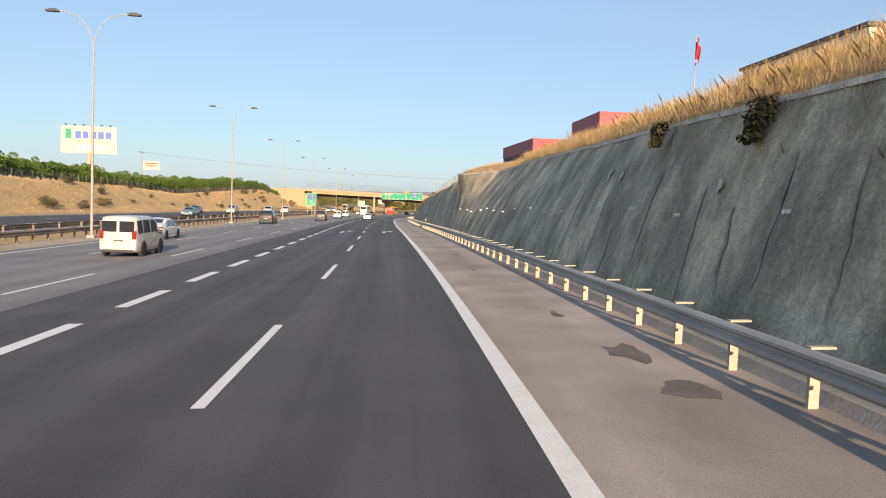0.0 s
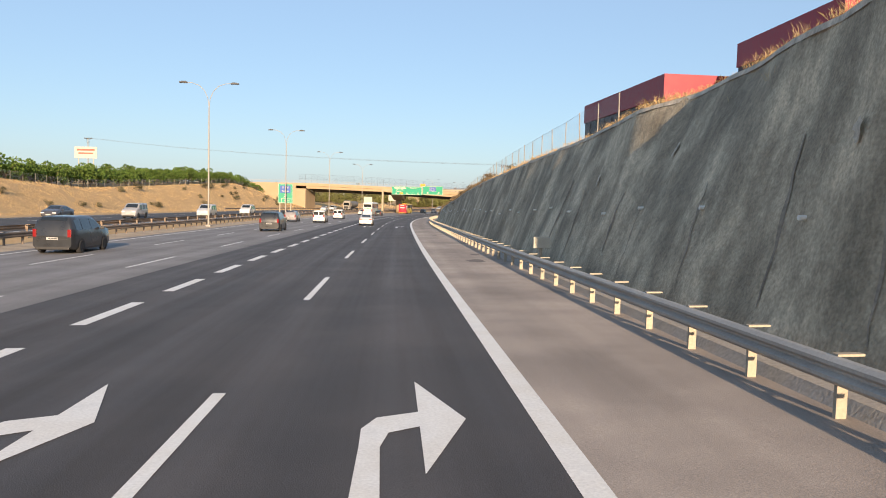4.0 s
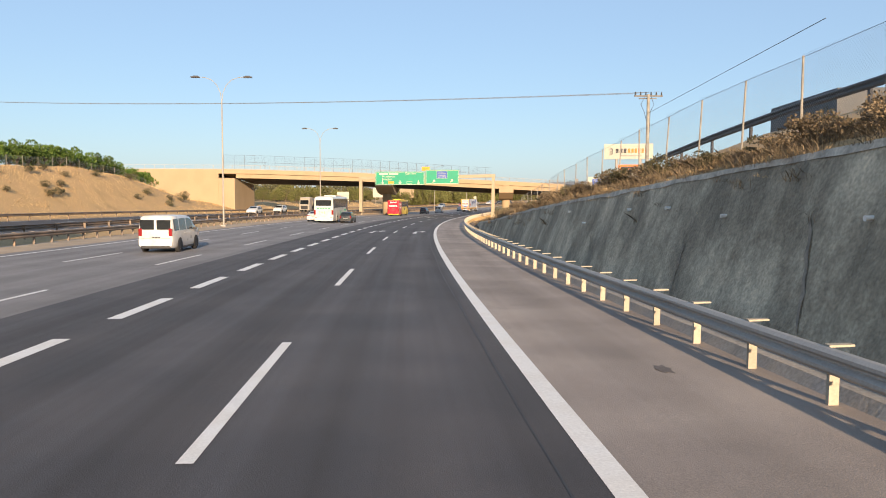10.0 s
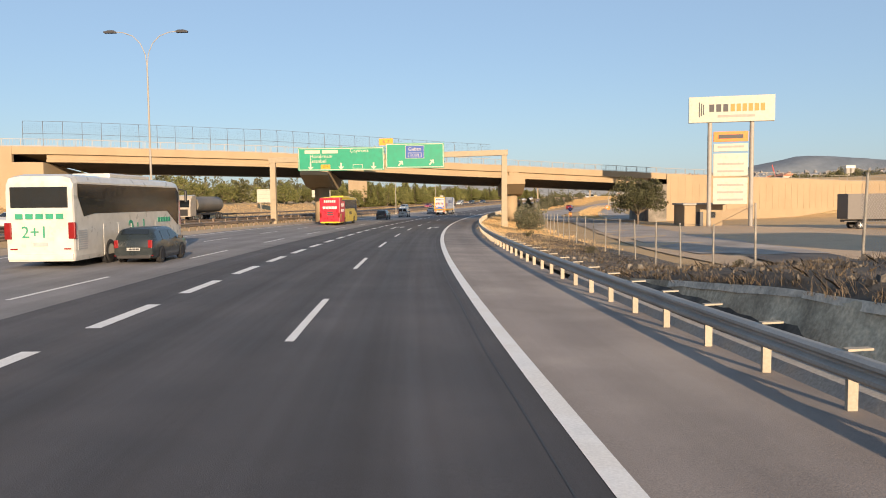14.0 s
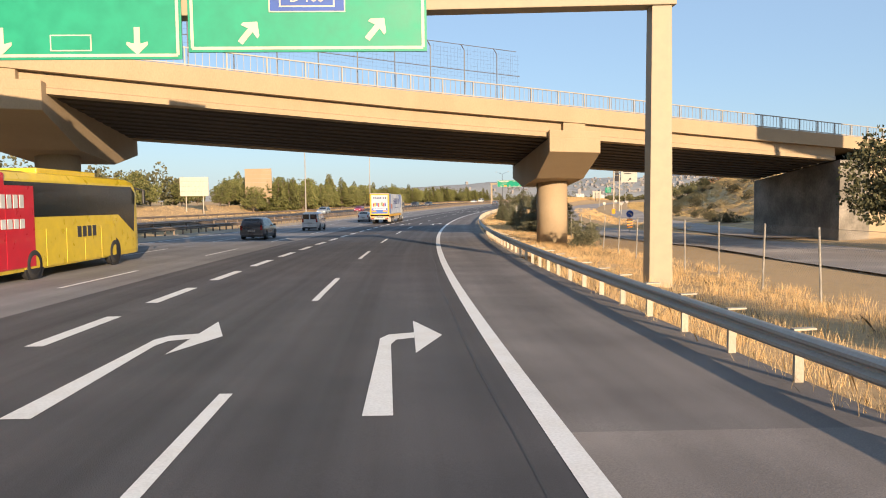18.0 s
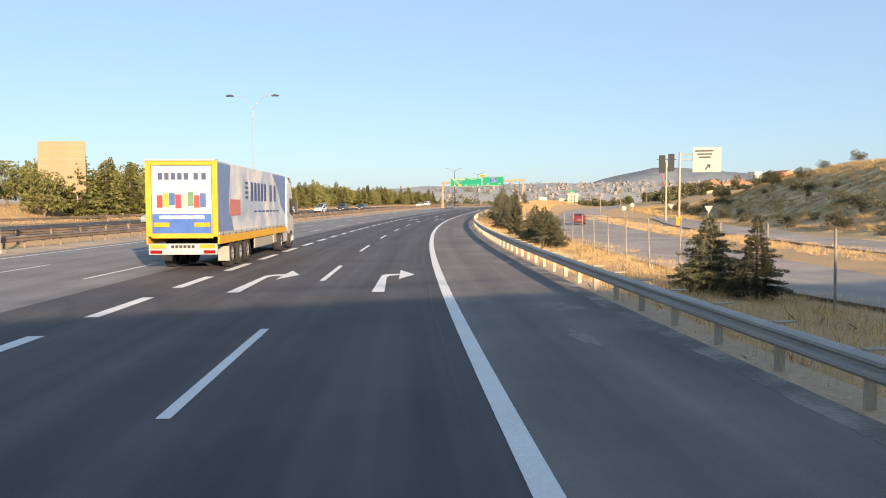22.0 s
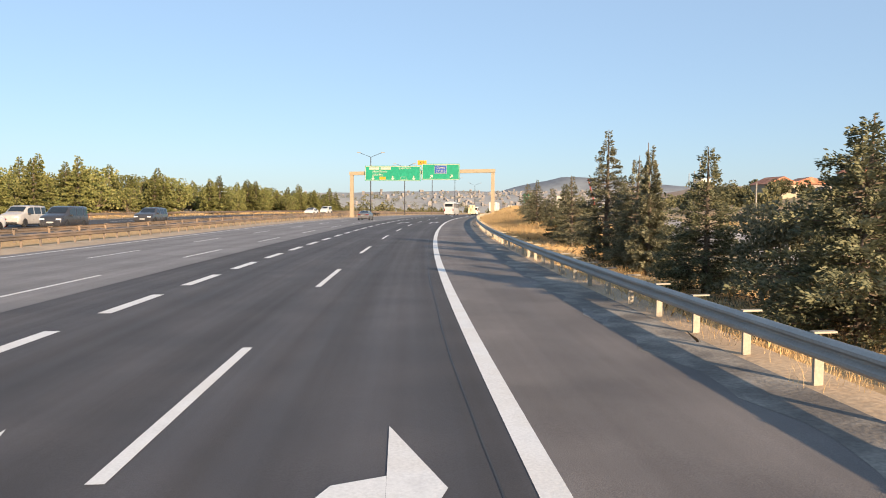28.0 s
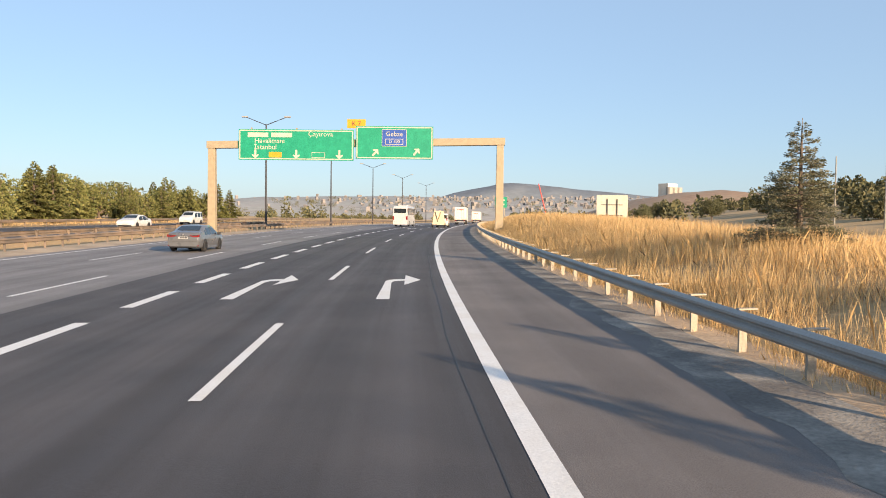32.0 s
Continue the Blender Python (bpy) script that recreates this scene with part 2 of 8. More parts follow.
M_DRY = material("dry grass ground", (0.44, 0.30, 0.142), 1.0, vary=0.26, scale=3.0, fine=6, bump=0.5, tint=(0.35, 0.235, 0.115))
M_SOIL = material("burnt grey soil", (0.055, 0.048, 0.041), 1.0, vary=0.35, scale=1.2, fine=8, bump=0.9, tint=(0.11, 0.090, 0.068))
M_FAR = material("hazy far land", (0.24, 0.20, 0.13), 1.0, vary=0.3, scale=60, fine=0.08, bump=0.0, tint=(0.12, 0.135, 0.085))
M_STEEL = material("galvanised steel", (0.36, 0.34, 0.31), 0.6, metal=0.25, vary=0.12, scale=1.2, fine=25, bump=0.1)
M_RUSTRAIL = material("dull brown-grey rail steel", (0.17, 0.14, 0.115), 0.7, metal=0.2, vary=0.2, scale=2, fine=25, bump=0.1, tint=(0.22, 0.165, 0.12))
M_POST = material("pale weathered post", (0.34, 0.30, 0.235), 0.7, vary=0.15, scale=1.0, fine=30, bump=0.1)
M_GREEN = paint("green road-sign sheet", (0.003, 0.235, 0.135), 0.5)
M_SIGNWHITE = paint("white sign sheet", (0.43, 0.41, 0.345), 0.5)
M_SIGNBLUE = paint("blue sign panel", (0.02, 0.07, 0.30), 0.5)
M_SIGNORANGE = paint("amber sign panel", (0.78, 0.27, 0.012), 0.5)
M_GANTRY = paint("beige painted steel", (0.30, 0.245, 0.165), 0.6)
M_LAMP = paint("pale lamp-post steel", (0.30, 0.28, 0.25), 0.6, metal=0.1)
M_DARK = paint("dark metal", (0.05, 0.05, 0.055), 0.5, metal=0.3)
M_WIRE = paint("thin wire", (0.16, 0.16, 0.16), 0.6, metal=0.3)
M_BLACK = paint("black plastic", (0.018, 0.018, 0.02), 0.6)


# ---- mesh helpers ----
class Geo:
    """Vertices and faces of one mesh."""

    def __init__(self):
        self.v, self.f, self.m, self.uv = [], [], [], None

    def add(self, verts, faces, slot=0):
        o = len(self.v)
        self.v += [tuple(p) for p in verts]
        self.f += [tuple(i + o for i in q) for q in faces]
        self.m += [slot] * len(faces)
        return self

    def box(self, c, size, turn=0.0, slot=0, taper=1.0):
        x, y, z = (q / 2 for q in size)
        ca, sa = math.cos(turn), math.sin(turn)
        vs = []
        for k in (-1, 1):
            w = taper if k > 0 else 1.0
            for i, j in ((-1, -1), (1, -1), (1, 1), (-1, 1)):
                px, py = i * x * w, j * y * w
                vs.append((c[0] + px * ca - py * sa, c[1] + px * sa + py * ca, c[2] + k * z))
        return self.add(vs, [(3, 2, 1, 0), (4, 5, 6, 7), (0, 1, 5, 4), (1, 2, 6, 5), (2, 3, 7, 6), (3, 0, 4, 7)], slot)

    def tube(self, p0, p1, r0, r1=None, n=8, slot=0, caps=True):
        r1 = r0 if r1 is None else r1
        a, b = Vector(p0), Vector(p1)
        d = (b - a).normalized()
        e = d.orthogonal().normalized()
        g = d.cross(e)
        vs = [a + (e * math.cos(2 * math.pi * k / n) + g * math.sin(2 * math.pi * k / n)) * r0 for k in range(n)]
        vs += [b + (e * math.cos(2 * math.pi * k / n) + g * math.sin(2 * math.pi * k / n)) * r1 for k in range(n)]
        fs = [(k, (k + 1) % n, n + (k + 1) % n, n + k) for k in range(n)]
        if caps:
            fs += [tuple(range(n - 1, -1, -1)), tuple(range(n, 2 * n))]
        return self.add(vs, fs, slot)

    def prism(self, poly, y0, y1, slot=0, place=lambda x, y, z: (x, y, z)):
        """A polygon in x and z, drawn out from y0 to y1."""
        n = len(poly)
        vs = [place(x, y0, z) for x, z in poly] + [place(x, y1, z) for x, z in poly]
        fs = [(k, (k + 1) % n, n + (k + 1) % n, n + k) for k in range(n)] + [tuple(range(n - 1, -1, -1)), tuple(range(n, 2 * n))]
        return self.add(vs, fs, slot)

    def grid(self, rows, slot=0, flip=False):
        """A sheet through rows of points, all of one length."""
        w = len(rows[0])
        fs = []
        for r in range(len(rows) - 1):
            for k in range(w - 1):
                q = (r * w + k, r * w + k + 1, (r + 1) * w + k + 1, (r + 1) * w + k)
                fs.append(q[::-1] if flip else q)
        return self.add([p for row in rows for p in row], fs, slot)

    def mesh(self, name, mats, smooth=False, bevel=0.0):
        me = bpy.data.meshes.new(name)
        me.from_pydata(self.v, [], self.f)
        for q in (mats if isinstance(mats, (list, tuple)) else [mats]):
            me.materials.append(q)
        me.polygons.foreach_set("material_index", self.m)
        if self.uv:
            layer = me.uv_layers.new(name="lane")
            for lp in me.loops:
                layer.data[lp.index].uv = self.uv[lp.vertex_index]
        if bevel or not smooth:
            b = bmesh.new()
            b.from_mesh(me)
            bmesh.ops.recalc_face_normals(b, faces=b.faces)
            if bevel:
                es = [e for e in b.edges if len(e.link_faces) == 2 and e.calc_face_angle(0) > 0.5]
                bmesh.ops.bevel(b, geom=es, offset=bevel, segments=2, affect="EDGES", profile=0.6)
            b.to_mesh(me)
            b.free()
        if smooth:
            me.polygons.foreach_set("use_smooth", [True] * len(me.polygons))
        me.update()
        return me


def part(name, geo, mats, parent, label="", smooth=False, bevel=0.0, m=None):
    me = geo if isinstance(geo, bpy.types.Mesh) else geo.mesh(name, mats, smooth, bevel)
    ob = new(name, me)
    ob.parent = parent
    if m is not None:
        ob.matrix_basis = m
    return tagged(ob, label)


def thing(name, label, category, group="", m=None, kind=""):
    ob = new(name)
    ob.empty_display_size = 0.2
    if m is not None:
        ob.matrix_basis = m
    return tagged(ob, label, category, group, kind)


def solid(name, geo, mats, label="", category="", group="", kind="", smooth=False, bevel=0.0, m=None):
    ob = new(name, geo if isinstance(geo, bpy.types.Mesh) else geo.mesh(name, mats, smooth, bevel))
    if m is not None:
        ob.matrix_basis = m
    return tagged(ob, label, category, group, kind)


def stand(s, d, h=0.0, turn=0.0):
    """A pose on the road's plane, facing along the road."""
    x, y, z = at(s, d, h)
    return pose(x, y, z, 0, 0, turn_at(s) + turn)


def lettering(text, size, mat, name, parent, m, thick=0.004, spacing=1.0, label=""):
    """Words in the built-in font, as a mesh: x along the line, z up, facing -y."""
    cu = bpy.data.curves.new(name, "FONT")
    cu.body, cu.size, cu.extrude, cu.space_character = text, size, thick, spacing
    cu.align_x, cu.align_y, cu.resolution_u = "CENTER", "CENTER", 2
    ob = bpy.data.objects.new(name, cu)
    scene.collection.objects.link(ob)
    dg = bpy.context.evaluated_depsgraph_get()
    me = bpy.data.meshes.new_from_object(ob.evaluated_get(dg))
    bpy.data.objects.remove(ob)
    bpy.data.curves.remove(cu)
    me.transform(Matrix.Rotation(radians(90), 4, "X"))
    me.materials.clear()
    me.materials.append(mat)
    o = new(name, me)
    o.parent = parent
    o.matrix_basis = m
    return tagged(o, label)


def lerp(s, xs, ys):
    return float(np.interp(s, xs, ys))


def bumpy(x, y, z=0.0, f=1.0):
    return noise.noise(Vector((x * f, y * f, z * f)))

# ---- road, markings, terrain ----
S0, S1 = -78.0, END + 880.0
LANES = (-3.7, -7.6, -11.45, -15.6)


def rail_d(s):
    return float(np.interp(s, [-80, 230, 300, 385, 2000], [3.08, 3.08, 3.35, 3.95, 3.95]))


def strip(d0, d1, h=0.0, s0=S0, s1=S1, step=2.0, cols=2, far_step=10.0):
    rows, uv, s = [], [], s0
    while True:
        a, b = (d0(s) if callable(d0) else d0), (d1(s) if callable(d1) else d1)
        rows.append([at(s, a + (b - a) * k / (cols - 1), h) for k in range(cols)])
        uv += [(a + (b - a) * k / (cols - 1), s) for k in range(cols)]
        if s >= s1:
            break
        s = min(s1, s + (step if s < END + 60 else far_step))
    g = Geo().grid(rows, flip=False)
    g.uv = uv
    return g


road = solid("road", strip(-9.9, 0.02), M_LANE, "dark new asphalt of the two exit lanes", "road", kind="structure", smooth=True)
road_left = solid("road_left", strip(-20.6, -9.9), M_OLD, "older grey asphalt of the fast lanes", "road", kind="structure", smooth=True)
shoulder = solid("shoulder", strip(0.02, lambda s: rail_d(s) + 0.25, s1=150), M_SHOULDER, "pale dusty hard shoulder with oil stains", "shoulder", kind="structure", smooth=True)
shoulder_mid = solid("shoulder_mid", strip(0.02, lambda s: rail_d(s) + 0.25, s0=150, s1=284), M_SHOULDER1, "grey dusty hard shoulder below the low wall", "shoulder", kind="structure", smooth=True)
shoulder_joint = solid("shoulder_joint", strip(0.02, lambda s: rail_d(s) + 0.25, s0=284, s1=318), M_SHOULDER3, "grey hard shoulder between the paler and the darker paving", "shoulder", kind="structure", smooth=True)
shoulder_far = solid("shoulder_far", strip(0.02, lambda s: rail_d(s) + lerp(s, [318, 344], [0.25, -0.1]), s0=318), M_SHOULDER2, "worn dark hard shoulder beside the guard rail", "shoulder", kind="structure", smooth=True)
OPP = 0.45
road_opposite = solid("road_opposite", strip(-43.5, -26.0, OPP), M_OPP, "dark asphalt of the opposite carriageway", "road", kind="structure", smooth=True)

LINE_H = 0.006
part("edge_line", strip(-0.13, 0.13, LINE_H), M_WHITE_LINE, road, "worn white edge line", smooth=True)
part("left_edge_line", strip(-19.72, -19.52, LINE_H), M_WHITE_LINE, road_left, "worn white edge line", smooth=True)
part("seam", strip(lambda s: -0.46 + 0.10 * bumpy(s * 0.11, 3.0) + 0.02 * bumpy(s * 1.3, 1.0), lambda s: -0.44 + 0.10 * bumpy(s * 0.11, 3.0) + 0.02 * bumpy(s * 1.3, 1.0), 0.004, s0=150, s1=END + 60, step=1.0), M_SEAM, road, "thin dark crack beside the edge line", smooth=True)
part("opposite_edge_line", strip(-42.6, -42.4, OPP + LINE_H), M_WHITE_LINE, road_opposite, "", smooth=True)
part("opposite_median_line", strip(-26.9, -26.7, OPP + LINE_H), M_WHITE_LINE, road_opposite, "", smooth=True)
PERIOD = 15.27


def dash(d, w, s0, length, owner, h=LINE_H):
    part("lane_dash", strip(d - w / 2, d + w / 2, h, s0, s0 + length, 1.5), M_WHITE_LINE, owner)


for k in range(-6, 70):
    s0 = 14.4 + k * PERIOD - 6.0
    dash(LANES[0], 0.16, s0, 6.0, road)

# the outer lines are longer than the edge line in the bend: their dashes keep step along their own length
def own_length(d, first, step, last):
    along = ROAD_S + np.abs(d) * (R_A - np.interp(0.0, ROAD_S, R_A))
    q, out = first, []
    while q < last:
        out.append(float(np.interp(q, along, ROAD_S)))
        q += step
    return out


for s0 in own_length(LANES[1], 17.05 - 14 * 5.80, 5.80, END + 330):
    dash(LANES[1], 0.30, s0, 3.45, road)
for s0 in own_length(LANES[2], 124.6 - 12 * 15.0, 15.0, END + 250):
    dash(LANES[2], 0.15, s0, 6.1, road_left)
for s0 in own_length(LANES[3], 126.0 - 12 * 15.0, 15.0, END + 250):
    dash(LANES[3], 0.15, s0, 6.1, road_left)
for d in (-32.0, -37.0):
    for s0 in own_length(d, -40.0, 15.0, END + 200):
        dash(d, 0.15, s0, 6.0, road_opposite, OPP + LINE_H)


def arrow_right(s, d):
    """A turn arrow painted in the lane: stem, elbow and head that points right."""
    def quad(pts):
        return [at(s + b, d + a, LINE_H + 0.002) for a, b in pts]
    g = Geo()
    g.add(quad([(-0.17, 0), (0.17, 0), (0.10, 4.3), (-0.10, 4.3)]), [(0, 1, 2, 3)])
    g.add(quad([(-0.10, 4.3), (0.10, 4.3), (0.18, 4.75), (0.50, 4.95), (0.50, 5.5), (0.05, 5.3), (-0.10, 4.9)]), [(0, 1, 2, 3, 4, 5, 6)])
    g.add(quad([(0.50, 3.55), (1.0, 5.2), (0.50, 6.95)]), [(0, 1, 2)])
    part("turn_arrow", g, M_WHITE_LINE, road, "white painted right-turn arrow")


for s in (69.0, 156.0, 236.1, 318.7, 402.2, 491.6, 583.3, 668.0):
    arrow_right(s, -1.83)
    arrow_right(s + 0.1, -5.72)

# retaining wall of sprayed concrete
WALL_S = [-80, 11, 28, 50, 67, 85, 112, 135, 152, 165, 177, 193, 205, 215, 235, 253, 264]
WALL_H = [4.4, 4.45, 4.9, 5.55, 5.75, 5.7, 5.1, 4.8, 4.4, 3.7, 3.55, 3.0, 2.62, 2.25, 1.35, 0.9, 0.15]
WALL_D, WALL_LEAN = 4.55, 0.36


def wall_h(s):
    return float(np.interp(s, WALL_S, WALL_H))


def slip(s, k):
    """The sprayed face draws back, then swells towards the road where it has come away from the soil."""
    out = lerp(s, [16, 40, 62.0, 65.2, 73.0, 74.4, 84, 88, 91, 97, 110], [0, -0.9, -1.75, -1.6, 1.35, 1.3, -0.3, -0.5, 0.2, -0.3, 0])
    return out * max(0.0, (k - 0.10) / 0.90) ** 1.7


def wall_point(s, k):
    h = wall_h(s) * k
    f = 0.15 * bumpy(s * 0.45, h * 0.12, 3.1) + 0.06 * bumpy(s * 1.6, h * 0.5, 7.7) + 0.035 * bumpy(s * 4, h * 4, 1.3)
    f *= min(1.0, h / 0.8 + 0.2)
    f += slip(s, k)
    return at(s, WALL_D + WALL_LEAN * h - f, h - 0.05)


g = Geo()
rows = []
for i in range(int((264 + 78) / 0.5) + 1):
    s = -78 + 0.5 * i
    rows.append([wall_point(s, k / 13) for k in range(14)])
g.grid(rows)
wall_right = solid("retaining_wall", g, M_SHOTCRETE, "grey shotcrete retaining wall with weep pipes and streaks", "wall", kind="structure", smooth=True)
# drain channel between rail and wall
g = Geo()
rows = []
for i in range(172):
    s = -78 + 2.0 * i
    a, b = rail_d(s) + 0.25, WALL_D + 0.15
    rows.append([at(s, a, 0.0), at(s, a + 0.12, 0.14), at(s, a + 0.30, 0.14), at(s, a + 0.42, -0.10), at(s, b, -0.10)])
g.grid(rows)
kerb = solid("drain_channel", g, M_KERB, "concrete drain channel at the foot of the wall", "gutter", kind="structure", smooth=False)
M_PIPE = paint("white plastic pipe", (0.75, 0.74, 0.70), 0.5)
for i in range(70):
    s = -40 + i * 4.1 + 0.6 * math.sin(i * 2.3)
    h = 2.25 + 0.12 * math.sin(i * 1.7) - (0.35 if (i % 5 == 3 and s > 100) else 0)
    if h < wall_h(s) - 0.4:
        g = Geo().tube((0.25, 0, 0), (-0.13, 0, -0.01), 0.045, n=10)
        part("weep_pipe", g, M_PIPE, wall_right, "white plastic weep pipe", m=Matrix.Translation(wall_point(s, h / wall_h(s))) @ pose(0, 0, 0, 0, 0, turn_at(s)))


# ---- terrain ----
EMB_S = [-80, 60, 110, 165, 200, 255, 284, 298, 320, 345, 420, 480, 560, 640, 1400]
EMB_H = [5.6, 5.4, 5.3, 5.4, 4.4, 6.6, 7.9, 7.0, 3.4, 2.6, 3.0, 2.6, 1.6, 1.0, 1.0]


def ground_h(s, d):
    """Height of the land over the road's plane; its outer edges run down to the plain."""
    if d > 210:
        return lerp(d, [210, 330, 520], [ground_h(s, 210.0), ground_h(s, 210.0) * 0.3 - 5.0, -18.0])
    if d < 0:
        e = lerp(s, EMB_S, EMB_H)
        foot = -46.5
        if d > foot:
            return lerp(d, [foot, -43.6, -26, -24.8, -22.6, -20.6, 0], [0.5, 0.38, 0.38, 0.12, 0.05, -0.06, -0.06])
        t = min(1.0, (foot - d) / 10.5)
        h = 0.5 + (e - 0.5) * (t * t * (3 - 2 * t) * 0.6 + t * 0.4)
        h += lerp(d, [-400, -200, -57], [6.0, 3.0, 0.0]) * (1 if s < 345 else 0.4)
        h = lerp(d, [-900, -620, -420], [-16.0, h - 9.0, h]) if d < -420 else h
        return h + 0.25 * bumpy(s * 0.15, d * 0.15) * min(1, (foot - d) / 3)
    w = wall_h(s) if s < 264 else 0.0
    if s < 264:
        top = WALL_D + WALL_LEAN * w
        edge = top - slip(s, 1.0)
        if d <= edge + 0.1:
            return lerp(d, [0, 2.9, WALL_D + 0.5, edge - 0.05, edge + 0.1], [-0.06, -0.06, -0.25, -0.35, w - 0.12])
        rise = lerp(s, [-80, 62, 80, 150, 200, 235, 264], [1.15, 1.15, 0.5, 0.55, 0.5, 0.3, 0.1])
        upper = lerp(s, [-80, 60, 100, 130, 156, 198, 225, 250, 264], [1.5, 1.5, 1.3, 1.6, 2.15, 2.3, 1.7, 0.8, 0.15])
        plateau = lerp(s, [-80, 130, 180, 240, 290], [2.0, 1.6, 0.8, 0.3, -0.4])
        top = edge
        h = w + lerp(d, [top + 0.1, top + 0.9, top + 2.5, top + 5.5, top + 14, 60], [-0.02, rise * 0.6, rise, upper, upper + plateau * 0.3, upper + plateau])
        return h + 0.12 * bumpy(s * 0.4, d * 0.4, 4) * min(1, d - top)
    c = rail_d(s)
    base = lerp(d, [0, c - 0.2, c + 0.5, c + 4, c + 8, 14, 30, 60], [-0.06, -0.06, -0.12, -0.35, -0.5, -0.6, -0.6, -0.5])
    hill = lerp(s, [385, 410, 435, 470, 512, 550, 594, 650], [0.0, 5.0, 8.0, 8.8, 9.2, 7.6, 4.2, 0.6])
    hd = lerp(s, [385, 423, 470, 520, 600], [32, 34, 37, 42, 48])
    t = max(0.0, min(1.0, (d - hd) / 25))
    mound = lerp(s, [540, 560, 585, 640, 700, 770], [0, 0.75, 1.5, 2.1, 1.7, 0]) * lerp(d, [c + 0.8, c + 5.5, 15, 20], [0, 1, 1, 0.1])
    base += lerp(s, [585, 640], [0, 1]) * lerp(d, [32, 60, 120, 210], [0, 3.2, 8.5, 15.0])
    return base + hill * t * t * (3 - 2 * t) + mound + 0.10 * bumpy(s * 0.3, d * 0.3, 2) * min(1, max(0, (d - c) / 2))


COLS = [-900, -620, -420, -300, -220, -160, -120, -95, -80, -70, -64, -60, -57, -54.5, -52, -49.5, -47.5, -46.5, -45, -43.6, -34, -26, -24.8, -22.6, -20.6, -10, 0]
COLS_R = [0, 2.0, 2.9, 3.5, 4.2, 5.0, 5.6, 6.2, 6.8, 7.6, 8.6, 10, 12, 14, 17, 21, 26, 32, 38, 44, 50, 58, 70, 90, 120, 160, 210, 330, 520]


def terrain(cols, s0, s1, step):
    rows = []
    for i in range(int((s1 - s0) / step) + 1):
        s = s0 + i * step
        row = []
        shift = WALL_D + WALL_LEAN * wall_h(s) - slip(s, 1.0) + 0.12 - 6.2 if cols[0] == 0 and s < 264 else 0.0
        for d in cols:
            d += shift * lerp(d, [4.2, 6.2, 14.0], [0, 1, 0])
            x, y, z = at(s, d)
            row.append((x, y, z + ground_h(s, d) - 0.03))
        rows.append(row)
    return Geo().grid(rows)


ground = solid("ground", terrain(COLS, S0, S1, 4.0), M_DRY, "sun-bleached dry grass bank", "ground", kind="structure", smooth=True)
def burnt(g, s0, step, lo, hi):
    for i in range(len(g.f)):
        if lo < s0 + step * (i // (len(COLS_R) - 1)) < hi and COLS_R[i % (len(COLS_R) - 1)] < 10.5:
            g.m[i] = 1
    return g


solid("ground_right", burnt(terrain(COLS_R, S0, 262, 2.0), S0, 2.0, 222, 300), [M_DRY, M_SOIL], "dry grass above the retaining wall", "ground", kind="structure", smooth=True)
solid("ground_verge", burnt(terrain(COLS_R, 262, S1, 4.0), 262, 4.0, 200, 304), [M_DRY, M_SOIL], "dry grass verge and slip-road ground", "ground", kind="structure", smooth=True)
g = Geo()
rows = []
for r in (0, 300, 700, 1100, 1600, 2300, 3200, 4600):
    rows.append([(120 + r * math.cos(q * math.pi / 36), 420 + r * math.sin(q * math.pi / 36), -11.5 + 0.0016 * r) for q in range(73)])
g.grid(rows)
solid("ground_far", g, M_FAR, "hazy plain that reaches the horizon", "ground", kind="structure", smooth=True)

# ---- guard rails ----
W_BEAM = [(0.0, -0.155), (-0.03, -0.14), (-0.075, -0.10), (-0.075, -0.06), (-0.012, -0.015), (-0.012, 0.015), (-0.075, 0.06), (-0.075, 0.10), (-0.03, 0.14), (0.0, 0.155)]


def beam_mesh(name, length, mat, side=1):
    pts = [(x * side, z) for x, z in W_BEAM] + [((x + 0.006) * side, z) for x, z in W_BEAM[::-1]]
    return Geo().prism(pts, 0, length + 0.12).mesh(name, mat)


def guard_rail(name, label, dfun, s0, s1, mat, post_mat, top, side=1, h0=0.0, gap=2.0, span=4.0):
    rail = thing(name, label, "guard rail", m=stand((s0 + s1) / 2, dfun((s0 + s1) / 2)), kind="structure")
    inv = rail.matrix_basis.inverted()
    beam = beam_mesh("beam", span, mat, side)
    pg = Geo().box((0.085 * side, 0, (top - 0.05) / 2 - 0.1), (0.12, 0.06, top + 0.12))
    pg.prism([(0.0, top - 0.005), (0.30 * side, top + 0.005), (0.30 * side, top + 0.03), (0.0, top + 0.022)], -0.05, 0.06)
    pg.box((0.012 * side, 0.0, top - 0.15), (0.03, 0.08, 0.24))
    post = pg.mesh("post", post_mat)
    i, s = 0, s0
    while s < s1:
        a, b = Vector(at(s, dfun(s), h0 + top - 0.155)), Vector(at(s + span, dfun(s + span), h0 + top - 0.155))
        d = b - a
        m = Matrix.Translation(a) @ Euler((math.atan2(d.z, d.xy.length), 0, -math.atan2(d.x, d.y))).to_matrix().to_4x4()
        part("beam", beam, None, rail, m=inv @ m)
        s += span
    s = s0
    while s < s1:
        part("post", post, None, rail, m=inv @ stand(s, dfun(s), h0))
        s += gap
    return rail


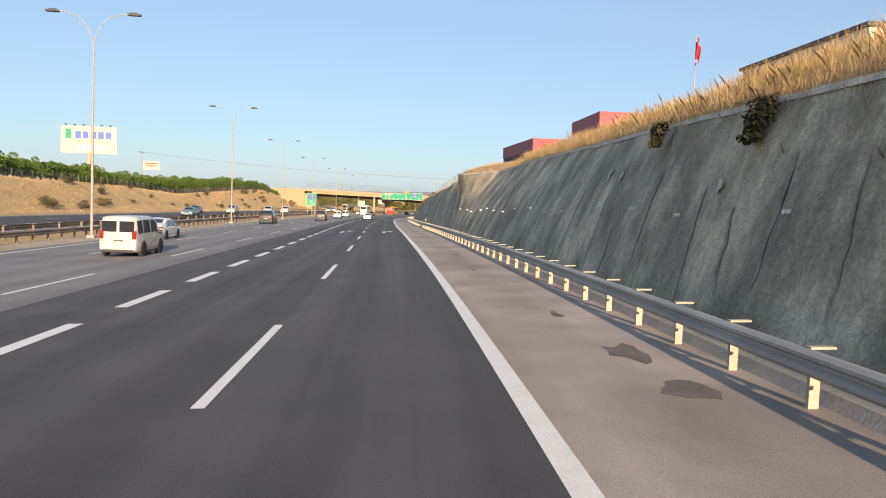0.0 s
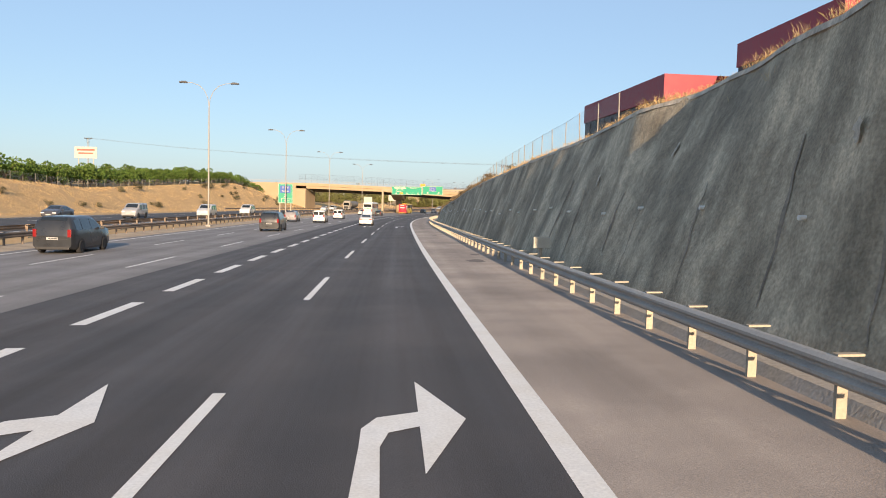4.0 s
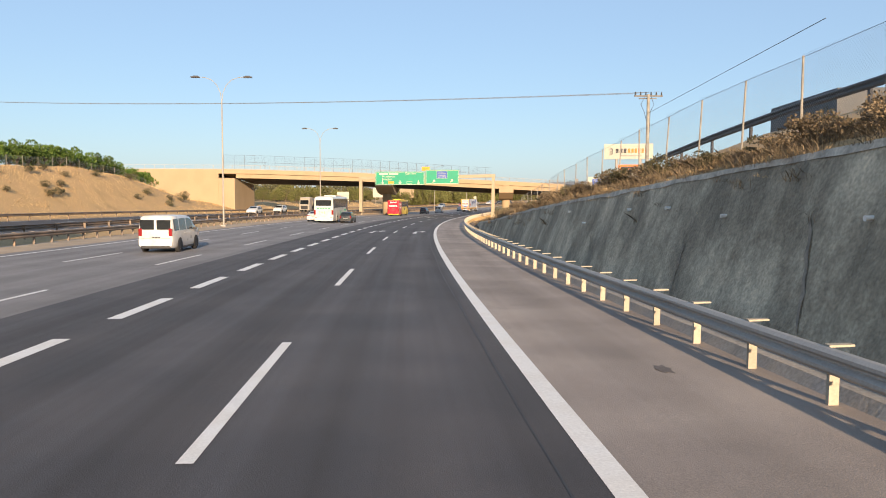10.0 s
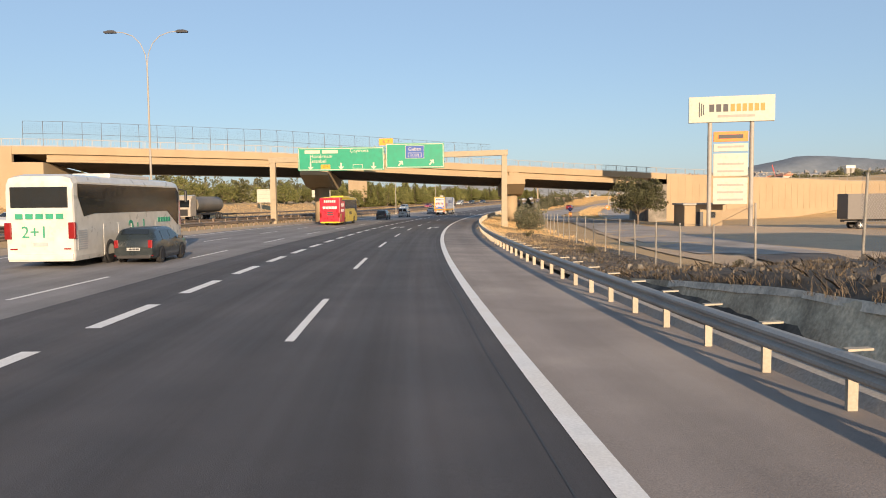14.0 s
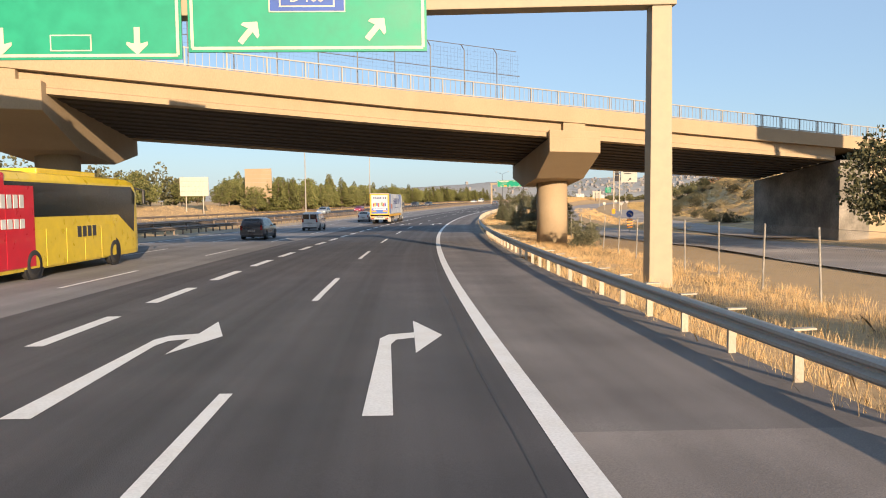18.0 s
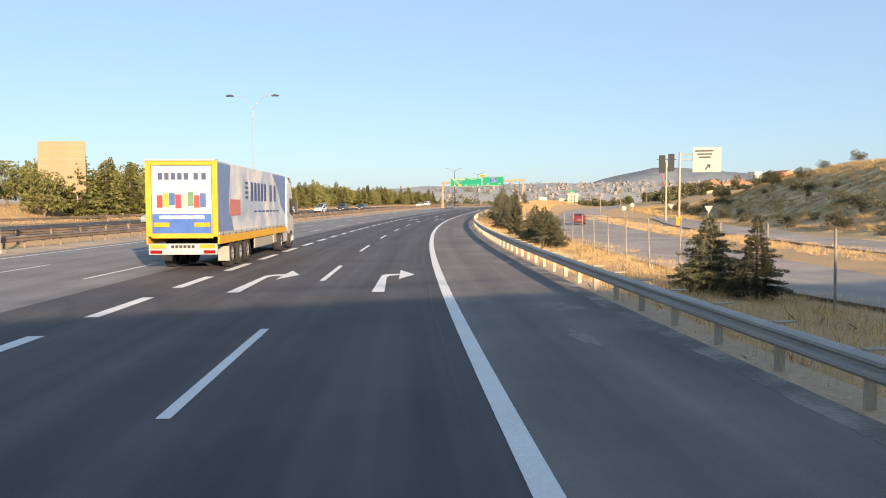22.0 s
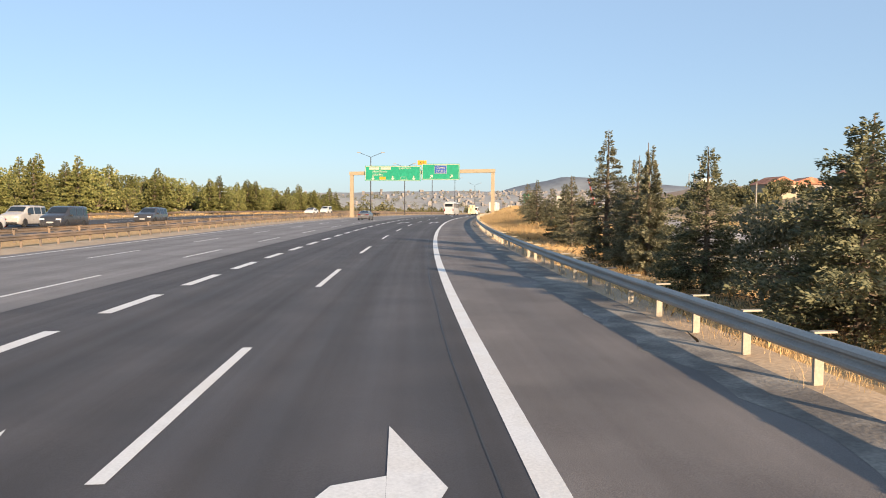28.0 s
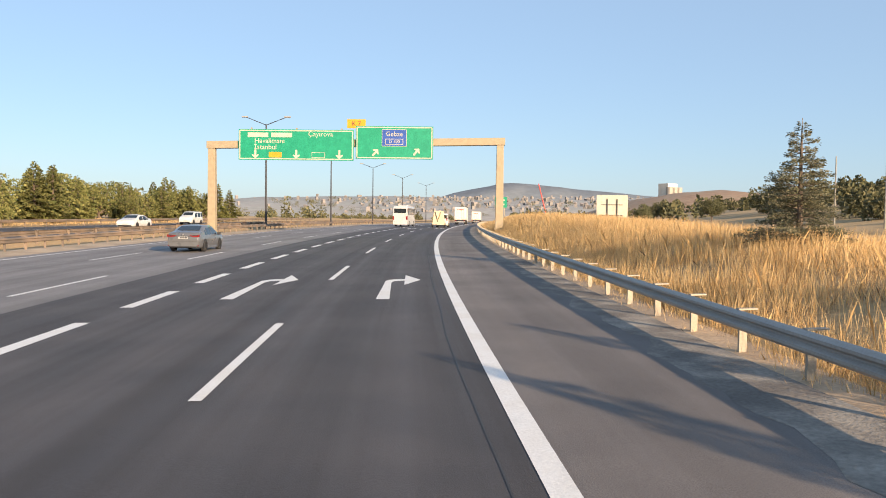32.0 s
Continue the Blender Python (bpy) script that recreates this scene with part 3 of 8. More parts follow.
guard_rail("guard_rail", "galvanised steel guard rail on pale posts beside the shoulder", rail_d, -40, END + 180, M_STEEL, M_POST, 0.68)
guard_rail("median_rail", "dull steel median guard rail on short posts", lambda s: -22.4, 0, END + 230, M_RUSTRAIL, M_RUSTRAIL, 0.80, -1, gap=2.0)
guard_rail("median_rail", "dull steel median guard rail facing the other carriageway", lambda s: -25.2, 0, END + 230, M_RUSTRAIL, M_RUSTRAIL, 0.80, 1, h0=0.2, gap=4.0)
guard_rail("outer_rail", "dull steel guard rail along the far verge", lambda s: -44.6, 240, END + 200, M_RUSTRAIL, M_RUSTRAIL, 0.80, -1, h0=0.4, gap=4.0)

# ---- overbridge ----
BR_O, BR_U = Vector((8.2, 339.8)), Vector((68.8, 7.8)).normalized()
BR_N = Vector((-BR_U.y, BR_U.x))
BR_TURN = math.degrees(math.atan2(BR_U.y, BR_U.x))
bridge = thing("overbridge", "beige concrete road bridge with railings over the motorway", "bridge", m=pose(BR_O.x, BR_O.y, 0, 0, 0, BR_TURN))
BR_W = 11.8


def deck_z(a):
    """Top of the deck's edge band."""
    return float(np.interp(a, [-60, -12, 5, 31, 56, 68, 79, 95, 140], [4.75, 5.8, 5.95, 5.5, 4.35, 3.95, 3.5, 2.9, 1.6]))


SKEW, FALL = 0.41, 0.10


def br(a, y, z):
    """A place on the bridge: a along its near edge, y across, on the skew and the cross fall."""
    return (a + SKEW * y, y, z - FALL * y)


def sweep(a0, a1, section, step=4.0):
    """A section (y, z above the deck's edge) drawn along the bridge."""
    n = max(1, int(round((a1 - a0) / step)))
    g, rows = Geo(), []
    for i in range(n + 1):
        a = a0 + (a1 - a0) * i / n
        rows.append([br(a, y, deck_z(a) + z) for y, z in section + section[:1]])
    g.grid(rows)
    k = len(section)
    g.add(rows[0][:k], [tuple(range(k))])
    g.add(rows[-1][:k], [tuple(range(k - 1, -1, -1))])
    return g


SPANS = [(2.5, 35.2), (35.2, 67.0), (67.0, 92.5)]
part("deck_slab", sweep(-1, 96, [(0.25, -0.95), (0.0, -0.95), (0, 0), (0.35, 0), (0.35, -0.2), (BR_W - 0.35, -0.2), (BR_W - 0.35, 0), (BR_W, 0), (BR_W, -0.95), (BR_W - 0.25, -0.95), (BR_W - 0.25, -0.75), (0.25, -0.75)]), M_CONCRETE, bridge, "beige concrete deck with a plain edge band")
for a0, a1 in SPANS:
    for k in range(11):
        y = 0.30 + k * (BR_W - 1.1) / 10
        # inner girders take the darker colour that carries the deck's shade
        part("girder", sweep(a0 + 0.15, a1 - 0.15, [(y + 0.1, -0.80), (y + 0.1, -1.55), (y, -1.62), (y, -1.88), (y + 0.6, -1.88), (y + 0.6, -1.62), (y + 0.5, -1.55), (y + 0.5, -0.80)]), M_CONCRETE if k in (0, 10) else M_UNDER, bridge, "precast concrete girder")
for a in (36.0, 67.2):
    z = deck_z(a) - 1.88
    gz = at(345 if a < 50 else 364, -22.6 if a < 50 else 7.2, -0.8)[2]
    for y in (0.1, BR_W - 1.0):
        part("cap_upstand", Geo().prism([(a - 0.85, z - 0.03), (a + 0.85, z - 0.03), (a + 0.85, z + 0.93), (a - 0.85, z + 0.93)], y, y + 0.9, place=br), M_CONCRETE, bridge, bevel=0.03)
    pts = [(-0.15, z + 0.45), (-0.15, z - 0.92), (BR_W / 2 - 2.3, z - 2.05), (BR_W / 2 + 2.3, z - 2.05), (BR_W + 0.15, z - 0.92), (BR_W + 0.15, z + 0.45)]
    lo = [(y, min(zz, z - 0.04)) for y, zz in pts]
    part("pier_cap", Geo().prism(lo, a - 1.95, a + 1.95, place=lambda y, aa, zz: br(aa, y, zz)), M_CONCRETE, bridge, "beige concrete hammerhead pier cap", bevel=0.04)
    for y in (-0.15, BR_W - 0.35):
        part("cap_face", Geo().prism([(a - 1.95, z - 0.06), (a + 1.95, z - 0.06), (a + 1.95, z + 0.40), (a - 1.95, z + 0.40)], y, y + 0.5, place=br), M_CONCRETE, bridge, bevel=0.03)
    c = br(a, BR_W / 2, 0)
    part("pier_column", Geo().tube((c[0], c[1], gz), (c[0], c[1], z - 2.2), 1.08, n=48), M_CONCRETE, bridge, "round beige concrete column", smooth=True)
# abutments and wing walls
for a0, a1 in ((-0.8, 2.6), (92.3, 96.0)):
    top = deck_z(a0) - 1.95
    part("abutment", Geo().prism([(a0, -8.0), (a1, -8.0), (a1, top), (a0, top)], -0.3, BR_W + 0.3, place=br), M_CONCRETE if a0 < 0 else M_ABUT, bridge, "concrete abutment", bevel=0.03)
for a0, a1, y in ((-60, -0.9, -0.05), (96.1, 150, -0.05), (-60, -0.9, BR_W - 0.35), (96.1, 150, BR_W - 0.35)):
    n = 14
    pts = [(a0 + (a1 - a0) * i / n, deck_z(a0 + (a1 - a0) * i / n) - 0.02) for i in range(n + 1)]
    part("wing_wall", Geo().prism(pts + [(a1, -8.0), (a0, -8.0)], y, y + 0.4, place=br), M_CONCRETE, bridge, "beige panelled concrete wing wall")
    if y < 1:
        a = a0 + 1.5
        while a < a1 - 1:
            for zz in np.arange(-3.4, deck_z(a) - 1.6, 1.5):
                part("wall_panel", Geo().box((a, y - 0.012, zz + 0.72), (1.43, 0.05, 1.43)), M_CONCRETE, bridge)
            a += 1.5
for a0, a1 in ((-60, -1.0), (96.0, 150)):
    part("approach_deck", sweep(a0, a1, [(0.36, -0.25), (BR_W - 0.36, -0.25), (BR_W - 0.36, -0.20), (0.36, -0.20)]), M_OLD, bridge, "asphalt approach on the embankment")
# railing on both edges
for y in (0.18, BR_W - 0.18):
    for z in (0.10, 0.92):
        part("railing_bar", sweep(-58, 148, [(y - 0.03, z - 0.03), (y + 0.03, z - 0.03), (y + 0.03, z + 0.03), (y - 0.03, z + 0.03)]), M_LAMP, bridge, "pale steel handrail")
    a = -56.0
    while a < 146:
        part("railing_post", Geo().box(br(a, y, deck_z(a) + 0.46), (0.07, 0.07, 0.95)), M_LAMP, bridge)
        if y < 1:
            for k in range(1, 12):
                q = a + k * 2.0 / 12
                if -6 < q < 100 and k % 2:
                    part("baluster", Geo().box(br(q, y, deck_z(q) + 0.5), (0.022, 0.022, 0.82)), M_LAMP, bridge)
        a += 2.0
# tall mesh screen
M_MESHWIRE = paint("dark screen mesh", (0.12, 0.12, 0.12), 0.6, metal=0.4)
a = 0.3
while a < 63.5:
    g = Geo().tube((a, 0.55, deck_z(a)), (a, 0.55, deck_z(a) + 2.75), 0.03, n=6)
    g.tube((a, 0.55, deck_z(a) + 2.75), (a, 0.95, deck_z(a) + 3.15), 0.03, n=6)
    part("screen_post", g, M_MESHWIRE, bridge)
    b = min(a + 2.2, 63.5)
    for z in (1.6, 3.15):
        part("screen_rail", Geo().tube((a, 0.55 if z < 3 else 0.95, deck_z(a) + z), (b, 0.55 if z < 3 else 0.95, deck_z(b) + z), 0.02, n=6), M_MESHWIRE, bridge)
    g = Geo()
    for k in range(1, 10):
        q = a + (b - a) * k / 10
        g.tube((q, 0.56, deck_z(q) + 0.9), (q, 0.56, deck_z(q) + 2.9), 0.004, n=3, caps=False)
    for k in range(9):
        z = 1.0 + k * 0.22
        g.tube((a, 0.56, deck_z(a) + z), (b, 0.56, deck_z(b) + z), 0.004, n=3, caps=False)
    tagged(part("screen_wires", g, M_MESHWIRE, bridge), kind="stuff")
    a += 2.2
# ---- sign gantries ----
def gantry(s, dl, dr, label):
    m = stand(s, 0.0)
    gt = thing("sign_gantry", label, "sign gantry", "gantries over the road", m=m)
    inv = m.inverted()
    for d, top in ((dl, 8.2), (dr, 8.75)):
        base = inv @ Vector(at(s, d, -0.8))
        part("column", Geo().box((d, 0, (base.z + top) / 2), (0.78, 0.7, top - base.z), taper=0.82), M_GANTRY, gt, "beige steel column", bevel=0.03)
    part("beam", Geo().prism([(dl - 0.45, 8.02), (dr + 0.45, 8.62), (dr + 0.45, 9.3), (dl - 0.45, 8.7)], -0.38, 0.38), M_GANTRY, gt, "beige box beam", bevel=0.03)
    sign_y = -0.55
    def panel(x0, x1, z0, z1, tag):
        p = part("sign_panel", Geo().box(((x0 + x1) / 2, sign_y, (z0 + z1) / 2), (x1 - x0, 0.08, z1 - z0)), M_GREEN, gt, tag, bevel=0.01)
        w = 0.09
        e = 0.12
        g = Geo()
        for c, sz in ((((x0 + x1) / 2, z0 + e), (x1 - x0 - 2 * e, w)), (((x0 + x1) / 2, z1 - e), (x1 - x0 - 2 * e, w)), ((x0 + e, (z0 + z1) / 2), (w, z1 - z0 - 2 * e)), ((x1 - e, (z0 + z1) / 2), (w, z1 - z0 - 2 * e))):
            g.box((c[0], sign_y - 0.046, c[1]), (sz[0], 0.008, sz[1]))
        part("border", g, M_SIGNWHITE, p, "white border line")
        return p
    def word(p, t, x, z, size, mat=M_SIGNWHITE):
        lettering(t, size, mat, "lettering", p, Matrix.Translation((x, sign_y - 0.052, z)))
    def small(p, x, z, w, h, mat, y=0.0):
        part("patch", Geo().box((x, sign_y - 0.05 - y, z), (w, 0.012, h)), mat, p, bevel=0.004)
    def arrow(p, x, z, ang):
        pts = [(-0.09, 0.42), (-0.09, -0.08), (-0.32, -0.02), (-0.32, -0.12), (0, -0.42), (0.32, -0.12), (0.32, -0.02), (0.09, -0.08), (0.09, 0.42)]
        c, q = math.cos(ang), math.sin(ang)
        g = Geo().prism([(x + a * c - b * q, z + a * q + b * c) for a, b in pts], sign_y - 0.056, sign_y - 0.042)
        part("arrow", g, M_SIGNWHITE, p, "white arrow")
    a = panel(-19.2, -8.25, 6.95, 9.85, "green direction sign with white lettering")
    b = panel(-8.05, -0.72, 7.15, 10.25, "green exit sign with white lettering")
    for t, x, z in (("Havalimanı", -16.25, 8.75), ("İstanbul", -16.65, 8.16), ("Çayırova", -11.4, 9.42)):
        word(a, t, x, z, 0.66)
    for x, w in ((-17.35, 1.95), (-15.1, 2.0)):
        part("name_bar", Geo().box((x, sign_y - 0.05, 9.32), (w, 0.012, 0.42)), M_SIGNWHITE, a, "plain white bar")
    for x in (-17.6, -13.7, -9.6):
        arrow(a, x, 7.5, 0)
    small(a, -15.7, 7.45, 1.2, 0.5, M_SIGNORANGE); small(a, -11.6, 7.45, 1.25, 0.5, M_SIGNWHITE); small(a, -11.6, 7.45, 1.17, 0.42, M_GREEN, 0.008)
    word(a, "O 4", -15.7, 7.45, 0.42, M_DARK); word(a, "E 80", -11.6, 7.45, 0.40)
    small(b, -4.4, 9.15, 2.35, 1.6, M_SIGNWHITE); small(b, -4.4, 9.15, 2.27, 1.52, M_SIGNBLUE, 0.008)
    small(b, -4.4, 8.78, 1.7, 0.55, M_SIGNWHITE, 0.012); small(b, -4.4, 8.78, 1.6, 0.46, M_SIGNBLUE, 0.018)
    lettering("Gebze", 0.62, M_SIGNWHITE, "lettering", b, Matrix.Translation((-4.4, sign_y - 0.085, 9.5)))
    lettering("D 100", 0.42, M_SIGNWHITE, "lettering", b, Matrix.Translation((-4.4, sign_y - 0.085, 8.78)))
    arrow(b, -6.2, 7.75, radians(140)); arrow(b, -2.3, 7.85, radians(140))
    k = part("exit_number", Geo().box((-8.0, sign_y, 10.45), (1.75, 0.07, 0.85)), M_SIGNORANGE, gt, "amber exit-number plate", bevel=0.01)
    lettering("K 7", 0.6, M_DARK, "lettering", k, Matrix.Translation((-8.0, sign_y - 0.045, 10.45)))
    for x in (-18, -13.7, -9.4, -7, -1.6):
        part("bracket", Geo().box((x, -0.42, 9.2), (0.1, 0.3, 1.6)), M_GANTRY, gt)
    return gt


gantry(334.9, -22.6, 6.75, "green direction signs on a beige gantry before the bridge")
gantry(636.5, -21.9, 5.65, "green direction signs on a beige gantry past the junction")

# ---- lamp posts ----
def lamp_post(s, d, h0=0.0):
    lp = thing("street_lamp", "tall pale double-armed motorway lamp post in the median", "street lamp", "median lamps", m=stand(s, d, h0))
    part("base_plate", Geo().box((0, 0, 0.12), (0.5, 0.5, 0.25)), M_KERB, lp, bevel=0.02)
    part("mast", Geo().tube((0, 0, 0), (0, 0, 12.6), 0.10, 0.055, n=12), M_LAMP, lp, smooth=False)
    for sg in (-1, 1):
        pts = [(0, 12.5), (0.12, 13.5), (0.45, 14.25), (1.0, 14.8), (1.7, 15.05), (2.3, 15.1)]
        g = Geo()
        for (a, b), (c, e) in zip(pts, pts[1:]):
            g.tube((sg * a, 0, b), (sg * c, 0, e), 0.032, n=8)
        arm = part("arm", g, M_LAMP, lp)
        part("lantern", Geo().box((sg * 2.65, 0, 15.08), (0.85, 0.32, 0.14)).box((sg * 2.6, 0, 15.18), (0.5, 0.22, 0.08)), M_DARK, arm, "dark flat lantern head", bevel=0.03)
    return lp


_first = lamp_post(52.6, -21.6)
for s in (100.0, 147.2, 195.7, 246.3, 296.0, 344.0, 396.0, 420.0, 469.0):
    if s not in (344.0, 396.0):
        copy_thing(_first, stand(s, -21.6))


def lamp_vee(s, d):
    lp = thing("street_lamp", "dark lamp post with two straight raised arms", "street lamp", "lamps past the gantry", m=stand(s, d, 0.1))
    part("mast", Geo().tube((0, 0, 0), (0, 0, 13.6), 0.15, 0.09, n=10), M_DARK, lp)
    for sg in (-1, 1):
        arm = part("arm", Geo().tube((0, 0, 13.5), (sg * 2.6, 0, 14.5), 0.05, n=6), M_DARK, lp)
        part("lantern", Geo().box((sg * 2.8, 0, 14.55), (0.8, 0.32, 0.16)), M_LAMP, arm, "pale lantern head", bevel=0.03)
    return lp


_vee = lamp_vee(661.7, -23.6)
for s in (702.0, 745.0, 790.0, 840.0):
    copy_thing(_vee, stand(s, -23.6, 0.1))

# ---- vehicles ----
M_GLASS = paint("dark tinted glass", (0.012, 0.016, 0.02), 0.06, spec=0.8)
M_TYRE = material("tyre rubber", (0.022, 0.022, 0.023), 0.85, vary=0.2, scale=0.3, fine=30, bump=0.1)
M_RIM = paint("alloy rim", (0.42, 0.42, 0.43), 0.35, metal=0.7)
M_TAIL = paint("red lamp lens", (0.20, 0.008, 0.010), 0.15, coat=0.6)
M_HEAD = paint("clear lamp lens", (0.62, 0.64, 0.66), 0.1, coat=0.6)
M_AMBER = paint("amber reflector", (0.75, 0.28, 0.02), 0.3)
M_PLATE = paint("white number plate", (0.36, 0.37, 0.37), 0.5)
M_TRIM = paint("black trim", (0.02, 0.02, 0.022), 0.5)
CAR_PAINTS = {}


def car_paint(rgb):
    if rgb not in CAR_PAINTS:
        CAR_PAINTS[rgb] = paint("car paint", rgb, 0.28, coat=0.5)
    return CAR_PAINTS[rgb]


def wheel(parent, x, y, r, w, name="wheel"):
    """A tyre with a rim let into its outer side."""
    sg = 1 if x > 0 else -1
    prof = [(r * 0.62, -w / 2), (r * 0.93, -w / 2), (r, -w * 0.34), (r, w * 0.34), (r * 0.93, w / 2), (r * 0.62, w / 2)]
    n = 22
    rows = [[(x + q, y + p * math.cos(2 * math.pi * k / n), r + p * math.sin(2 * math.pi * k / n)) for p, q in prof] for k in range(n + 1)]
    t = part(name, Geo().grid(rows), M_TYRE, parent, "black tyre", smooth=True)
    g = Geo()
    o = x + sg * w * 0.40
    c = [(o, y, r)]
    ring = [(o + sg * 0.0, y + r * 0.63 * math.cos(2 * math.pi * k / n), r + r * 0.63 * math.sin(2 * math.pi * k / n)) for k in range(n)]
    back = [(o - sg * w * 0.35, q[1], q[2]) for q in ring]
    g.add(ring + back, [(k, (k + 1) % n, n + (k + 1) % n, n + k) for k in range(n)])
    for k in range(5):
        a = 2 * math.pi * k / 5
        ca, sa = math.cos(a), math.sin(a)
        px, pz = -sa * r * 0.09, ca * r * 0.09
        g.add([(o, y + px, r + pz), (o, y - px, r - pz), (o, y + ca * r * 0.6 - px * 0.6, r + sa * r * 0.6 - pz * 0.6), (o, y + ca * r * 0.6 + px * 0.6, r + sa * r * 0.6 + pz * 0.6)], [(0, 1, 2, 3)])
    g.add([(o - sg * w * 0.3, q[1], q[2]) for q in ring], [tuple(range(n))], 1)
    part("rim", g, [M_RIM, M_BLACK], t, "grey alloy rim")
    return t


SHAPES = {
    # y along the length (rear to front, share of it), height of the top (share of full height)
    "sedan": [(-0.5, 0.50), (-0.488, 0.66), (-0.44, 0.735), (-0.335, 0.765), (-0.17, 0.965), (-0.02, 1.0), (0.09, 0.975), (0.255, 0.72), (0.40, 0.64), (0.475, 0.56), (0.5, 0.42)],
    "hatch": [(-0.5, 0.48), (-0.49, 0.66), (-0.455, 0.80), (-0.40, 0.955), (-0.20, 1.0), (0.02, 0.995), (0.10, 0.96), (0.265, 0.70), (0.42, 0.62), (0.48, 0.53), (0.5, 0.40)],
    "suv": [(-0.5, 0.48), (-0.49, 0.64), (-0.465, 0.82), (-0.43, 0.97), (-0.20, 1.0), (0.02, 0.995), (0.09, 0.965), (0.235, 0.70), (0.42, 0.63), (0.485, 0.54), (0.5, 0.40)],
    "van": [(-0.5, 0.30), (-0.495, 0.62), (-0.488, 0.86), (-0.465, 0.985), (-0.20, 1.0), (0.05, 0.995), (0.14, 0.96), (0.29, 0.68), (0.42, 0.60), (0.485, 0.50), (0.5, 0.36)],
}


def car(kind, label, rgb, L, W, H, category="car", group="cars on the road", lower=None, low_rgb=None):
    """A car of lofted body, windows, lamps, plates, mirrors and wheels, its nose along +y, standing on z = 0."""
    top = thing({"sedan": "saloon_car", "hatch": "hatchback_car", "suv": "suv_car", "van": "van"}[kind], label, category, group)
    col = car_paint(rgb)
    belt = 0.60 * H if kind != "van" else 0.56 * H
    zb, hw = 0.20, W / 2
    st = SHAPES[kind]

    def section(f, k):
        y = f * L
        zt = k * H
        house = zt > belt + 0.07
        nose = max(0.0, abs(f) - 0.40) / 0.10
        w = hw * (1 - 0.10 * nose * nose)
        zl = zb + 0.10 * nose
        b = belt if house else zt - 0.05
        wt = w * (0.985 - 0.235 * (zt - belt) / (H - belt) if house else 0.93)
        if kind == "van" and house:
            wt = w * (0.985 - 0.13 * (zt - belt) / (H - belt))
        half = [(w * 0.86, zl), (w * 0.985, zl + 0.10), (w, zl + 0.45 * (b - zl)), (w * 0.975, b), (wt, zt - 0.045), (wt * 0.86, zt), (wt * 0.45, zt + 0.012)]
        return [(x, y, z) for x, z in half] + [(0, y, zt + 0.018)] + [(-x, y, z) for x, z in half[::-1]]

    secs = []
    for (f0, k0), (f1, k1) in zip(st, st[1:]):
        secs += [(f0, k0), ((f0 + f1) / 2, (k0 + k1) / 2 + 0.004)]
    secs.append(st[-1])
    rows = [section(f, k) for f, k in secs]
    g = Geo().grid(rows)
    n = len(rows[0])
    g.add(rows[0], [tuple(range(n - 1, -1, -1))])
    g.add(rows[-1], [tuple(range(n))])
    g.add([p for r in rows for p in (r[0], r[-1])], [(2 * i, 2 * i + 1, 2 * i + 3, 2 * i + 2) for i in range(len(rows) - 1)])
    body = part("body", g, col, top, smooth=True)
    # side windows between belt and roof edge
    def side(f0, f1, sg, name):
        def kt(f):
            return float(np.interp(f, [a for a, _ in secs], [b for _, b in secs]))
        m = 5
        low, up = [], []
        for i in range(m + 1):
            f = f0 + (f1 - f0) * i / m
            s = section(f, kt(f))
            a, b = Vector(s[3]), Vector(s[4])
            lo, hi = a.lerp(b, 0.10), a.lerp(b, 0.86 if b.z - a.z > 0.08 else 0.3)
            low.append((sg * (lo.x + 0.008), lo.y, lo.z)); up.append((sg * (hi.x + 0.008), hi.y, hi.z))
        part(name, Geo().grid([low, up]), M_GLASS, body, "dark side window", smooth=True)
    if kind == "van":
        cuts = [(-0.45, -0.30), (-0.27, -0.05), (-0.02, 0.19)]
    elif kind == "sedan":
        cuts = [(-0.275, -0.215), (-0.20, -0.03), (-0.01, 0.19)]
    else:
        cuts = [(-0.40, -0.27), (-0.245, -0.04), (-0.02, 0.19)]
    for f0, f1 in cuts:
        for sg in (-1, 1):
            side(f0, f1, sg, "side_window")
    def screen(f0, f1, name):
        rws = []
        for i in range(4):
            f = f0 + (f1 - f0) * i / 3
            k = float(np.interp(f, [a for a, _ in secs], [b for _, b in secs]))
            s = section(f, k)
            wt = s[5][0] * (0.96 if f0 > 0 else 0.90)
            up = 0.014
            off = -0.012 if f0 < 0 else 0.012
            rws.append([(wt * q, f * L + off, s[5][2] + up + 0.012 * (1 - q * q)) for q in (-1, -0.5, 0, 0.5, 1)])
        part(name, Geo().grid(rws), M_GLASS, body, "dark glass screen", smooth=True)
    if kind == "sedan":
        screen(-0.315, -0.19, "rear_window"); screen(0.11, 0.235, "windscreen")
    elif kind == "van":
        screen(0.155, 0.275, "windscreen")
    else:
        screen(-0.452, -0.405, "rear_window"); screen(0.115, 0.245, "windscreen")
    yr, yf = -0.5 * L, 0.5 * L
    if kind == "van":
        for sg in (-1, 1):
            part("rear_window", Geo().box((sg * hw * 0.44, yr + 0.010, H * 0.76), (hw * 0.74, 0.03, H * 0.26)), M_GLASS, body, "dark rear door window", bevel=0.01)
